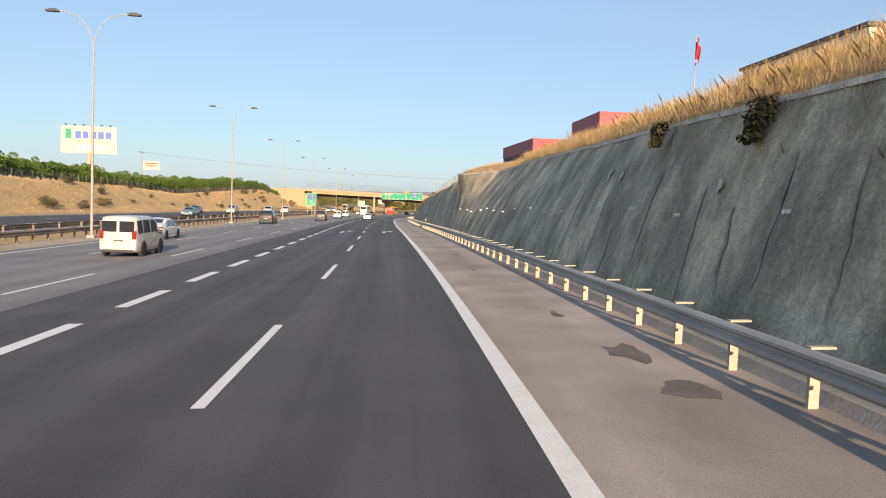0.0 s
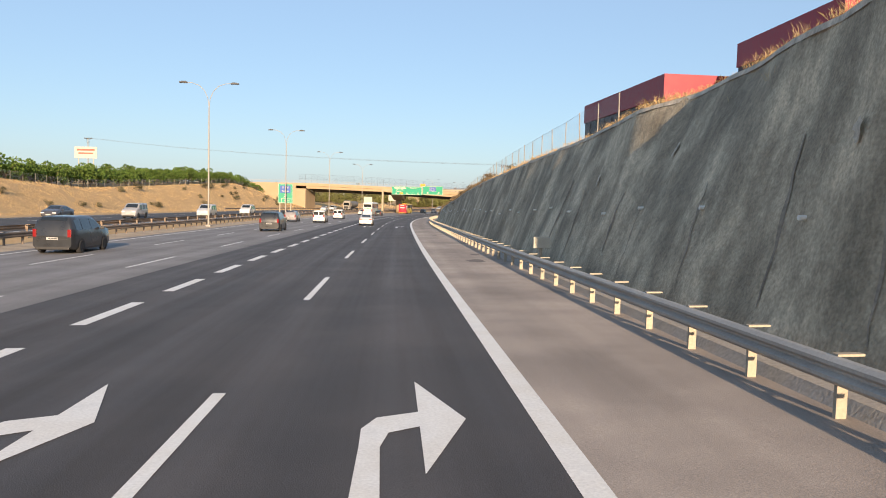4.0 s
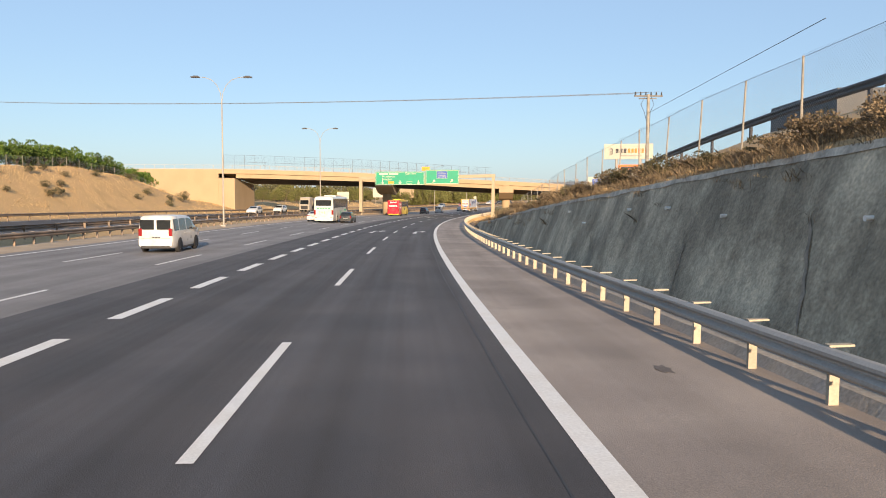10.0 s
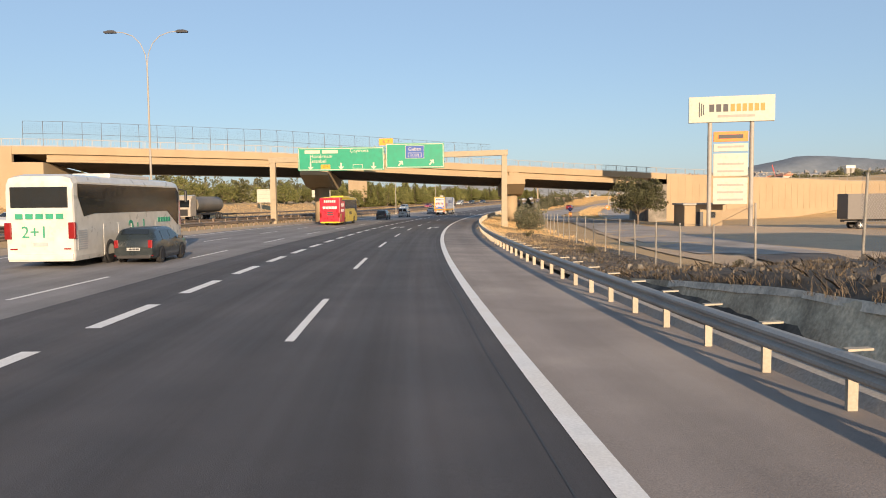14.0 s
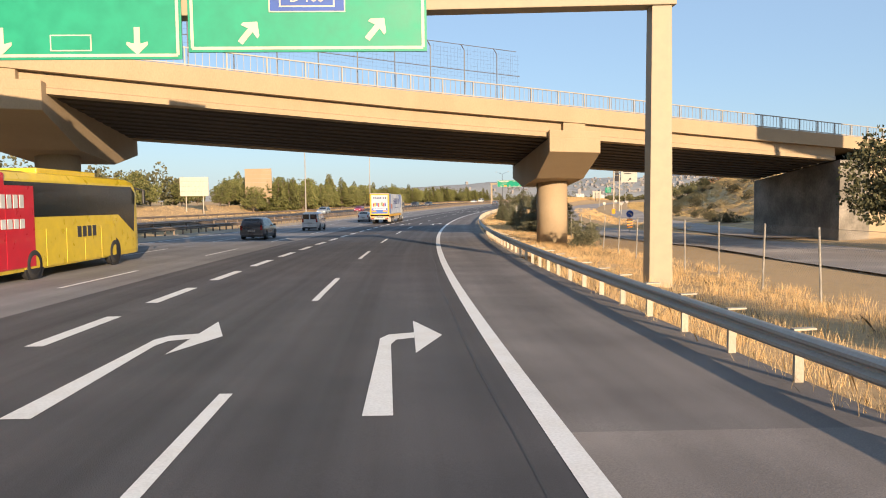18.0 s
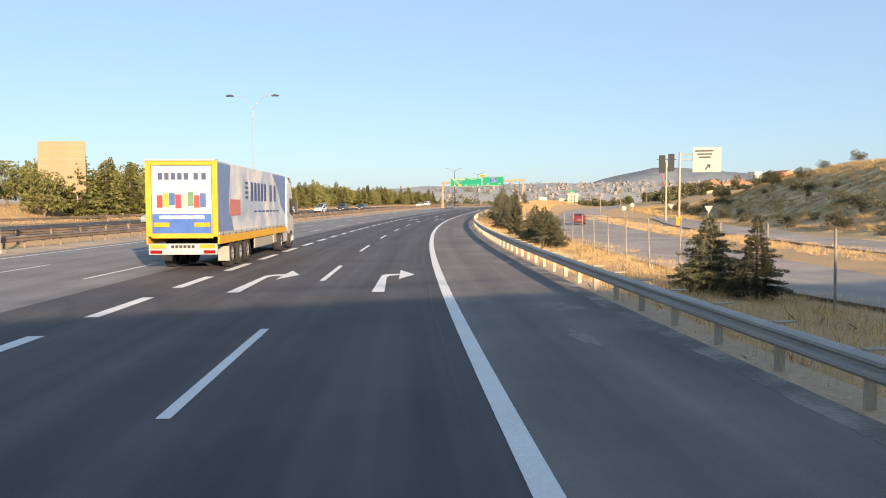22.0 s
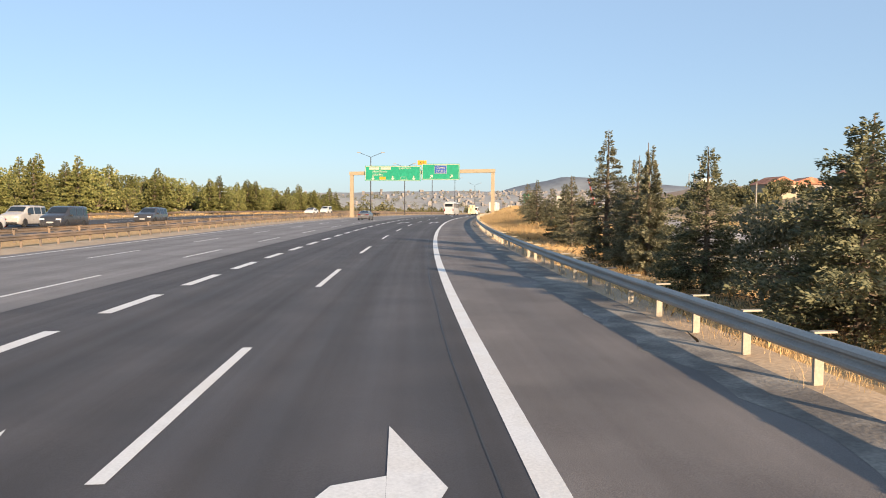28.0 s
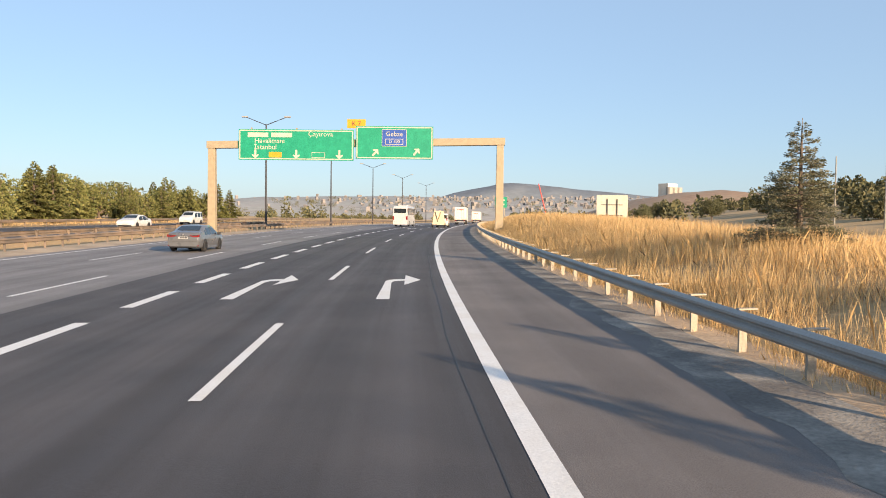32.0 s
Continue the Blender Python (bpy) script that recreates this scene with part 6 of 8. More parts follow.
# ivy that hangs over the wall
for s0, w, top, low in ((21.0, 0.5, 1.0, 0.86), (15.0, 0.6, 1.0, 0.80)):
    g2 = np.random.default_rng(int(s0 * 10))
    P, A = [], []
    for i in range(900):
        u = g2.uniform(low, top)
        ss = s0 + g2.normal(0, w * 0.28 * (0.5 + (u - low) / (top - low)))
        h = wall_h(ss) * u
        x, y, z = at(ss, WALL_D + WALL_LEAN * h - 0.18 - g2.uniform(0, 0.18), h)
        P.append((x, y, z)); A.append((g2.normal(), g2.normal(), -0.8 + g2.normal() * 0.4))
    rng = g2
    ob = solid("hanging_ivy", leaves(P, A, 0.13, 0.45, "hanging_ivy", M_SHRUB), None, "dark ivy that hangs over the wall", "ivy", "ivy on the wall")


def blades(name, label, n, where, h0, h1, width, mat, lean=0.25):
    """Grass: thin bent blades scattered by where(), which gives s and d."""
    g2 = np.random.default_rng(len(name) * 7 + n % 97)
    pos = np.empty((n, 3))
    for i in range(n):
        s, d = where(g2)
        pos[i] = at(s, d, ground_h(s, d) - 0.05)
    H = g2.uniform(h0, h1, n)
    ang = g2.uniform(0, 6.283, n)
    lx, ly = np.cos(ang) * lean * H * g2.uniform(0.3, 1.4, n), np.sin(ang) * lean * H * g2.uniform(0.3, 1.4, n)
    wa = g2.uniform(0, 6.283, n)
    wx, wy = np.cos(wa) * width, np.sin(wa) * width
    z = np.zeros(n)
    a = pos + np.stack([wx, wy, z], 1)
    b = pos - np.stack([wx, wy, z], 1)
    m1 = pos + np.stack([lx * 0.35 - wx * 0.7, ly * 0.35 - wy * 0.7, H * 0.6], 1)
    m2 = pos + np.stack([lx * 0.35 + wx * 0.7, ly * 0.35 + wy * 0.7, H * 0.6], 1)
    t = pos + np.stack([lx, ly, H], 1)
    v = np.stack([b, a, m2, t, m1], 1).reshape(-1, 3)
    q = np.arange(5 * n).reshape(-1, 5)
    return solid(name, sheet_mesh(name, v, q, mat), None, label, "grass", kind="stuff")


def near_rail(a, b, lo, hi, pw=1.0):
    def f(g2):
        s = g2.uniform(a, b)
        return s, rail_d(s) + lo + (hi - lo) * g2.uniform() ** pw
    return f


def clumped(a, b, lo, hi, spread=0.5):
    def f(g2):
        s, d = g2.uniform(a, b), g2.uniform(lo, hi)
        k = math.floor(s / 1.3) * 1.3, math.floor(d / 1.1) * 1.1
        if noise.noise(Vector((k[0] * 0.7, k[1] * 0.7, 0))) < -0.1:
            s, d = a + (s * 7.77) % (b - a), lo + (d * 5.31) % (hi - lo)
        return s, d
    return f


def on_wall(a, b, reach):
    def f(g2):
        s = g2.uniform(a, b)
        return s, WALL_D + WALL_LEAN * wall_h(s) + 0.05 + reach * g2.uniform() ** 1.6
    return f


def clumps(name, label, n, per, where, h0, h1, width, mat, spread=0.55, thick=0.55):
    """Grass in tufts: fine blades that fan out from each root."""
    g2 = np.random.default_rng(len(label) * 13 + n)
    c = np.empty((n, 3))
    for i in range(n):
        s, d = where(g2)
        c[i] = at(s, d, ground_h(s, d) - 0.06)
    H0 = g2.uniform(h0, h1, n)
    k = np.repeat(np.arange(n), per)
    m = len(k)
    a, q = g2.uniform(0, 6.283, m), g2.uniform(0, 6.283, m)
    f = spread * np.sqrt(g2.uniform(0, 1, m))
    away = np.sqrt(g2.uniform(0, 1, m))
    H = H0[k] * g2.uniform(0.35, 1.15, m)
    root = c[k] + np.stack([np.cos(a) * away, np.sin(a) * away, np.zeros(m)], 1) * (thick * (0.5 + H0[k]))[:, None]
    lx, ly = (np.cos(q) * 0.8 + np.cos(a) * 0.4) * f * H, (np.sin(q) * 0.8 + np.sin(a) * 0.4) * f * H
    wa = g2.uniform(0, 6.283, m)
    wx, wy, z = np.cos(wa) * width, np.sin(wa) * width, np.zeros(m)
    b0, b1 = root + np.stack([wx, wy, z], 1), root - np.stack([wx, wy, z], 1)
    rise = H * (1 - 0.35 * f)
    m1 = root + np.stack([lx * 0.45 - wx * 0.8, ly * 0.45 - wy * 0.8, rise * 0.62], 1)
    m2 = root + np.stack([lx * 0.45 + wx * 0.8, ly * 0.45 + wy * 0.8, rise * 0.62], 1)
    t = root + np.stack([lx, ly, rise], 1)
    v = np.stack([b1, b0, m2, t, m1], 1).reshape(-1, 3)
    return solid(name, sheet_mesh(name, v, np.arange(5 * m).reshape(-1, 5), mat), None, label, "grass", kind="stuff")


clumps("dry_grass", "soft golden dry grass on the wall's top", 3600, 34, on_wall(-20, 64, 2.4), 0.25, 0.62, 0.0035, M_STRAW, 0.7)
clumps("dry_grass", "shorter golden grass further along the wall's top", 420, 70, on_wall(64, 128, 2.6), 0.1, 0.32, 0.004, M_STRAW, 0.8)
clumps("dry_grass", "thin dry grass on the wall's top", 420, 40, on_wall(125, 205, 1.6), 0.05, 0.16, 0.004, M_STRAW, 0.8)
clumps("burnt_scrub", "burnt dark scrub below the fence", 1900, 60, near_rail(226, 306, 1.6, 6.6), 0.10, 0.45, 0.005, M_BURNT, 1.0)
clumps("dead_stems", "brown dead scrub on the wall's top", 950, 70, on_wall(132, 236, 3.6), 0.15, 0.5, 0.005, M_BROWN, 1.0)
clumps("verge_grass", "dry pale grass along the guard rail", 7000, 30, near_rail(285, 600, 0.25, 6.5, 1.3), 0.14, 0.5, 0.0035, M_STRAW, 0.5)
clumps("verge_stems", "brown stems in the verge", 600, 40, near_rail(270, 600, 0.2, 8.0), 0.2, 0.6, 0.004, M_BROWN, 0.9)
clumps("meadow_grass", "deep pale meadow grass on the mound", 15000, 26, clumped(545, 735, 4.6, 17), 0.45, 0.85, 0.0045, M_STRAW, 0.45)
clumps("field_grass", "dry grass between the fence and the slip road", 1300, 60, clumped(290, 580, 8.0, 12), 0.15, 0.45, 0.004, M_STRAW, 0.5)
clumps("island_grass", "dry grass on the junction island", 700, 36, clumped(395, 540, 22.6, 28.0), 0.2, 0.45, 0.012, M_STRAW, 0.6)
blades("bank_grass", "bleached grass on the far cutting", 60000, clumped(40, 330, -58, -46.6), 0.12, 0.32, 0.011, M_STRAW, 0.7)
blades("bank_grass_far", "bleached grass on the far bank past the bridge", 26000, clumped(350, 700, -56, -46.4), 0.12, 0.35, 0.013, M_STRAW, 0.7)
clumps("hill_scrub", "brown dry scrub on the hillside", 5200, 36, clumped(392, 600, 38, 66), 0.25, 0.7, 0.02, M_SCRUBLEAF, 0.8)

# ---- slip road, yard and soil, laid on the ground ----
M_SLIP = material("pale slip-road asphalt", (0.27, 0.238, 0.210), 0.85, vary=0.15, scale=4, fine=30, bump=0.3, tint=(0.32, 0.282, 0.248))
M_GRAVEL = material("pale gravel yard", (0.46, 0.335, 0.215), 0.95, vary=0.25, scale=3, fine=12, bump=0.6, tint=(0.38, 0.28, 0.18))


def laid(name, pts, width, mat, label, h=0.05, step=4.0, cols=5):
    """A surface laid along a line of (s, d) points."""
    ss = np.array([p[0] for p in pts], float)
    dd = np.array([p[1] for p in pts], float)
    rows = []
    for s in np.arange(ss[0], ss[-1] + 0.1, step):
        d = float(np.interp(s, ss, dd))
        w = float(np.interp(s, ss, width)) if isinstance(width, (list, tuple)) else width
        rows.append([at(s, d + w * (k / (cols - 1) - 0.5), ground_h(s, d + w * (k / (cols - 1) - 0.5)) + h) for k in range(cols)])
    return solid(name, Geo().grid(rows), mat, label, "ground", kind="structure", smooth=True)


laid("yard", [(262, 36), (290, 36), (345, 38)], [44, 44, 40], M_GRAVEL, "pale gravel yard behind the fence", 0.04, cols=14)
laid("slip_road", [(285, 19.5), (320, 21), (360, 22.5), (395, 16.5), (410, 13.9), (423, 14.3), (445, 15.8), (462, 17.2), (483, 19.2), (500, 20.8), (540, 24.0), (580, 25.5), (620, 33), (700, 39), (770, 41)], [8, 8, 9, 8.4, 8.0, 8.2, 10.0, 9.2, 7.4, 8, 9, 9, 8, 7, 7], M_SLIP, "pale asphalt slip road beyond the fence", 0.07)
laid("side_road", [(372, 29.5), (400, 29.5), (440, 30.5), (480, 33), (520, 38)], 7.0, M_SLIP, "pale side road below the hill", 0.09)
laid("upper_road", [(120, 15.0), (200, 15.2), (240, 15.4), (262, 16.0), (285, 20.5)], 5.0, material("dark upper-road asphalt", (0.06, 0.056, 0.054), 0.85, vary=0.2, scale=3, fine=40, bump=0.3, tint=(0.08, 0.073, 0.068)), "dark asphalt of the road above the wall", 0.10, 2.0)
M_HILLSIDE = material("brown scrub hillside", (0.40, 0.285, 0.135), 1.0, vary=0.4, scale=2.2, fine=3, bump=1.0, tint=(0.50, 0.365, 0.18), deep=0.08)
laid("hillside", [(388, 49), (430, 50), (470, 52), (520, 56), (590, 64)], [40, 40, 40, 40, 40], M_HILLSIDE, "brown scrub hillside beyond the side road", 0.05, 4.0, 15)
laid("burnt_verge", [(214, 8.5), (245, 8.4), (268, 7.6), (300, 7.4), (314, 7.8)], [3, 7.4, 7.6, 6.6, 2.5], M_SOIL, "burnt black verge below the fence", 0.12, 2.0, 9)
M_DUST = material("grey gravel dust", (0.155, 0.140, 0.123), 0.95, vary=0.28, scale=0.9, fine=16, bump=0.6, tint=(0.225, 0.205, 0.175))
rows = []
for i in range(700):
    s = 340 + i * 0.5
    a = rail_d(s)
    w = lerp(s, [340, 420, 480, 505, 700], [0.25, 0.45, 0.7, 1.15, 1.2]) * (1 + 0.35 * bumpy(s * 0.5, 1.7) + 0.25 * bumpy(s * 2.1, 5.2))
    rows.append([at(s, a - 0.1 - max(0.05, w) * (1 - k / 3), 0.0035 + 0.012 * (k / 3)) for k in range(4)])
part("gravel_edge", Geo().grid(rows), M_DUST, shoulder_far, "pale gravel dust along the rail", smooth=True)
g = Geo()
rows = []
for i in range(90):
    s = 345 + i * 4.0
    a = rail_d(s)
    rows.append([at(s, a - 0.12, 0.004), at(s, a + 0.25 + 0.1 * bumpy(s, 0.3), 0.03), at(s, a + 0.75 + 0.15 * bumpy(s, 2.2), -0.04)])
solid("verge_edge", Geo().grid(rows), M_GRAVEL, "broken gravel edge under the guard rail", "ground", kind="structure", smooth=True)
rows = [[at(S0 + 60 + i * 6.0, d, h) for d, h in ((-22.9, 0.10), (-22.1, 0.10), (-21.2, 0.05), (-20.55, 0.006))] for i in range(130)]
solid("median_strip", Geo().grid(rows), material("dusty median gravel", (0.36, 0.29, 0.21), 0.95, vary=0.2, scale=2, fine=14, bump=0.5), "dusty gravel strip under the median rail", "ground", kind="structure", smooth=True)

q5 = random.Random(17)
g = Geo()
for i in range(900):
    s = q5.uniform(226, 304)
    lo = WALL_D + WALL_LEAN * wall_h(s) + 0.2 if s < 262 else rail_d(s) + 1.2
    d = lo + (9.4 - lo) * q5.random() ** 0.8
    r = q5.choice((0.04, 0.05, 0.07, 0.09, 0.13)) * q5.uniform(0.7, 1.3)
    x, y, z = at(s, d, ground_h(s, d) + 0.13)
    ring = [(x + r * q5.uniform(0.6, 1.3) * math.cos(k * 1.257), y + r * q5.uniform(0.6, 1.3) * math.sin(k * 1.257), z - 0.05) for k in range(5)]
    up_ = [(x + (p[0] - x) * 0.6, y + (p[1] - y) * 0.6, z + r * q5.uniform(0.3, 0.8)) for p in ring]
    g.add(ring + up_, [(k, (k + 1) % 5, 5 + (k + 1) % 5, 5 + k) for k in range(5)] + [(5, 6, 7, 8, 9)])
solid("rubble", g, material("sooty broken stone", (0.075, 0.066, 0.056), 0.95, vary=0.4, scale=0.5, fine=10, bump=0.6, tint=(0.14, 0.125, 0.105)), "dark sooty rubble on the burnt verge", "rubble", kind="stuff")

# oil stains, patches and cracks on the carriageway
M_STAIN = material("oil-dark stain", (0.115, 0.100, 0.092), 0.8, vary=0.3, scale=0.6, fine=20, bump=0.2)
M_PALE = material("pale spilt dust", (0.19, 0.175, 0.16), 0.9, vary=0.3, scale=0.4, fine=20, bump=0.2)


def blot(owner, s, d, ls, ld, mat, seed, name="stain"):
    pr2 = random.Random(seed)
    n = 14
    ring = []
    for k in range(n):
        a, q = 2 * math.pi * k / n, pr2.uniform(0.55, 1.1)
        ring.append(at(s + ls * q * math.cos(a), d + ld * q * math.sin(a), 0.0045))
    part(name, Geo().add([at(s, d, 0.0045)] + ring, [(0, k + 1, (k + 1) % n + 1) for k in range(n)]), mat, owner)


for i, (s, d, a, b) in enumerate(((8.9, 2.15, 0.55, 0.42), (11.3, 2.1, 0.9, 0.35), (15.5, 1.9, 0.5, 0.14), (36.0, 1.6, 0.8, 0.25), (57.5, 2.0, 0.25, 0.12), (61.5, 1.9, 0.35, 0.15), (98.5, 2.0, 1.0, 0.5), (103.0, 2.4, 0.8, 0.35), (180, 1.9, 0.3, 0.15), (27, 1.4, 0.5, 0.1), (130.0, 1.7, 0.4, 0.2))):
    blot(shoulder, s, d, a, b, M_STAIN, i)
for i, (s, d, a, b) in enumerate(((399, 2.5, 0.8, 0.5), (413, 2.8, 1.4, 0.4), (395, 2.0, 1.0, 0.25), (506, 2.9, 1.6, 0.35), (519, 3.1, 1.5, 0.3))):
    blot(shoulder_far, s, d, a, b, M_PALE, 40 + i, "dust_patch")
# streaks, cracks and scrawls on the wall
M_STREAK = material("dark wall streak", (0.25, 0.215, 0.17), 0.95, vary=0.3, scale=0.6, fine=12, bump=0.4)
M_SCRAWL = material("dark scrawled paint", (0.10, 0.088, 0.072), 0.9, vary=0.3, scale=0.3, fine=12, bump=0.3)
M_BLOOM = material("white lime bloom", (0.50, 0.45, 0.37), 0.95, vary=0.3, scale=0.4, fine=14, bump=0.4)
pr3 = random.Random(9)


def wall_ribbon(s0, u0, s1, u1, w, mat, name, seed):
    q = random.Random(seed)
    rows = []
    n = 9
    for k in range(n + 1):
        t = k / n
        s = s0 + (s1 - s0) * t + q.uniform(-0.06, 0.06)
        u = u0 + (u1 - u0) * t
        ww = w * (0.35 + 0.65 * math.sin(math.pi * min(1, t * 0.9 + 0.1))) * q.uniform(0.6, 1.2)
        row = []
        for sg in (-1, 1):
            ss = s + sg * ww / 2
            h = wall_h(ss) * u
            p = wall_point(ss, u)
            b = at(ss, -1.0, 0)
            o = Vector(b) - Vector(at(ss, 0, 0))
            o.normalize()
            row.append(tuple(Vector(p) + o * (0.06 if mat == M_BLOOM else 0.02)))
        rows.append(row)
    part(name, Geo().grid(rows), mat, wall_right)


s = -30.0
i = 0
while s < 225:
    if pr3.random() < (0.75 if s < 95 else 0.3):
        wall_ribbon(s, pr3.uniform(0.45, 0.75), s - pr3.uniform(0.2, 1.0), pr3.uniform(0.02, 0.2), pr3.uniform(0.06, 0.16), M_STREAK, "dark_streak", i)
    if s < 95 and pr3.random() < 0.55:
        u = pr3.uniform(0.62, 0.76)
        wall_ribbon(s + 1.0, u, s + 1.0, u - 0.07, pr3.uniform(0.2, 0.34), M_BLOOM, "bolt_patch", i + 500)
    i += 1
    s += pr3.uniform(1.6, 4.0)
rows = []
for i in range(351):
    s = -78 + i * 0.96
    o = (Vector(at(s, -1.0, 0)) - Vector(at(s, 0, 0))).normalized()
    low = 1.0 - (0.10 + 0.10 * abs(bumpy(s * 0.8, 6.0)) + 0.05 * bumpy(s * 3.1, 2.0)) / max(0.6, wall_h(s))
    rows.append([tuple(Vector(wall_point(s, low + (1.0 - low) * k / 2)) + o * 0.03 + Vector((0, 0, 0.012 * k))) for k in range(3)])
part("top_lip", Geo().grid(rows), M_BLOOM, wall_right, "pale broken lip along the wall's top", smooth=True)
# four scrawled capital letters and some faint strokes beside them; a: metres from the word's start, b: height
LETTERS = {"S": [(0.95, 0.92, 0.55, 1.0), (0.55, 1.0, 0.15, 0.82), (0.15, 0.82, 0.22, 0.60), (0.22, 0.60, 0.8, 0.42), (0.8, 0.42, 0.9, 0.15), (0.9, 0.15, 0.5, 0.0), (0.5, 0.0, 0.0, 0.08)],
           "A": [(0.0, 0.0, 0.38, 1.0), (0.38, 1.0, 0.80, 0.0), (0.16, 0.38, 0.66, 0.38)], "K": [(0.1, 0.0, 0.12, 1.0), (0.12, 0.42, 0.75, 1.0), (0.25, 0.52, 0.8, 0.0)]}
for n, (letter, start) in enumerate((("S", 63.15), ("A", 61.95), ("K", 60.95), ("A", 59.95))):
    for k, (a, b, c, d) in enumerate(LETTERS[letter]):
        wall_ribbon(start - a * 1.05, (0.62 + b * 0.98) / 5.6, start - c * 1.05, (0.62 + d * 0.98) / 5.6, 0.085, M_SCRAWL, "scrawl_stroke", 900 + n * 10 + k)
for k, (a, b, c, d) in enumerate(((65.2, 0.12, 64.9, 0.25), (64.9, 0.25, 64.6, 0.13), (65.9, 0.14, 65.7, 0.22), (64.3, 0.14, 64.2, 0.2), (59.3, 0.2, 58.6, 0.24), (58.9, 0.1, 58.2, 0.14))):
    wall_ribbon(a, b, c, d, 0.05, M_SCRAWL, "scrawl_stroke", 980 + k)

# ---- chain-link fence above the wall and along the verge ----
M_FENCEPOST = material("grey weathered fence post", (0.25, 0.235, 0.205), 0.85, vary=0.25, scale=0.4, fine=25, bump=0.3)
M_LINK = paint("galvanised chain link", (0.38, 0.38, 0.38), 0.5, metal=0.6)


def link_panel(w, h):
    """Woven wire: two sets of thin slanting ribbons."""
    vs, qs = [], []
    p, t = 0.11, 0.0036
    for sg in (-1, 1):
        c = -h if sg > 0 else 0.0
        while c < (w if sg > 0 else w + h):
            a0 = max(0.0, c) if sg > 0 else max(0.0, c - h)
            a1 = min(w, c + h) if sg > 0 else min(w, c)
            if a1 > a0:
                z0, z1 = ((a0 - c), (a1 - c)) if sg > 0 else ((c - a0), (c - a1))
                k = len(vs)
                vs += [(0, a0, z0 - t), (0, a0, z0 + t), (0, a1, z1 + t), (0, a1, z1 - t)]
                qs.append((k, k + 1, k + 2, k + 3))
            c += p
    return sheet_mesh("chain_link", np.array(vs), np.array(qs), M_LINK)


def fence(name, label, line, gap, hgt, bar=False):
    ss = [p[0] for p in line]
    dd = [p[1] for p in line]
    f = thing(name, label, "fence", m=rooted(ss[0], dd[0], 0, 1, 0), kind="structure")
    inv = f.matrix_basis.inverted()
    post = Geo().tube((0, 0, -0.2), (0, 0, hgt), 0.036, 0.032, n=8).mesh("fence_post", M_FENCEPOST)
    mesh_ = link_panel(gap * 1.0, hgt - 0.08)
    s, prev = ss[0], None
    q = random.Random(3)
    while s <= ss[-1]:
        d = float(np.interp(s, ss, dd))
        p = Vector(at(s, d, ground_h(s, d)))
        part("fence_post", post, None, f, m=inv @ Matrix.Translation(p) @ pose(0, 0, 0, q.uniform(-2.5, 2.5), q.uniform(-2.5, 2.5), 0))
        if prev is not None:
            e = p - prev
            m = Matrix((( e.y / e.xy.length, e.x / gap, 0, prev.x), (-e.x / e.xy.length, e.y / gap, 0, prev.y), (0, e.z / gap, 1, prev.z + 0.05), (0, 0, 0, 1)))
            part("chain_link", mesh_, None, f, "woven wire mesh", m=inv @ m)
            part("top_wire", Geo().tube(tuple(inv @ (prev + Vector((0, 0, hgt - 0.04)))), tuple(inv @ (p + Vector((0, 0, hgt - 0.04)))), 0.006, n=4), M_WIRE, f)
            if bar:
                part("mid_rail", Geo().tube(tuple(inv @ (prev + Vector((0, 0, 0.55)))), tuple(inv @ (p + Vector((0, 0, 0.55)))), 0.035, n=6), M_WIRE, f, "dark pipe rail")
        prev = p
        s += gap
    return f


fence("chain_link_fence", "chain-link fence on grey posts above the wall", [(104, 9.6), (125, 9.2), (175, 9.2), (260, 9.4)], 3.75, 2.25)
fence("chain_link_fence", "low chain-link fence on grey posts along the verge", [(263.5, 9.4), (330, 10.6), (360, 10.2), (420, 9.4), (470, 9.8)], 3.6, 2.15)
fence("bank_fence", "thin wire fence on the cutting's top", [(60, -58.6), (312, -58.6)], 3.5, 1.5)
up = thing("upper_rail", "dark guard rail of the road above the wall", "guard rail", m=rooted(170, 12.2), kind="structure")
inv = up.matrix_basis.inverted()
bm_ = beam_mesh("beam", 4.0, M_DARK)
for k in range(34):
    s = 104 + 4.0 * k
    a, b = Vector(at(s, 12.2, ground_h(s, 12.2) + 0.72)), Vector(at(s + 4, 12.2, ground_h(s + 4, 12.2) + 0.72))
    e = b - a
    part("beam", bm_, None, up, m=inv @ Matrix.Translation(a) @ Euler((math.atan2(e.z, e.xy.length), 0, -math.atan2(e.x, e.y))).to_matrix().to_4x4())
    part("post", Geo().box((0, 0, 0.4), (0.1, 0.1, 0.9)), M_DARK, up, m=inv @ rooted(s, 12.25))

# ---- buildings above the wall ----
M_RED = paint("dark red cladding", (0.25, 0.012, 0.03), 0.5)
M_DKCLAD = material("dark grey ribbed cladding", (0.035, 0.04, 0.048), 0.6, vary=0.12, scale=4, fine=8, bump=0.1)
M_WHITEWALL = material("white rendered wall", (0.62, 0.58, 0.50), 0.85, vary=0.1, scale=3, fine=15, bump=0.2)


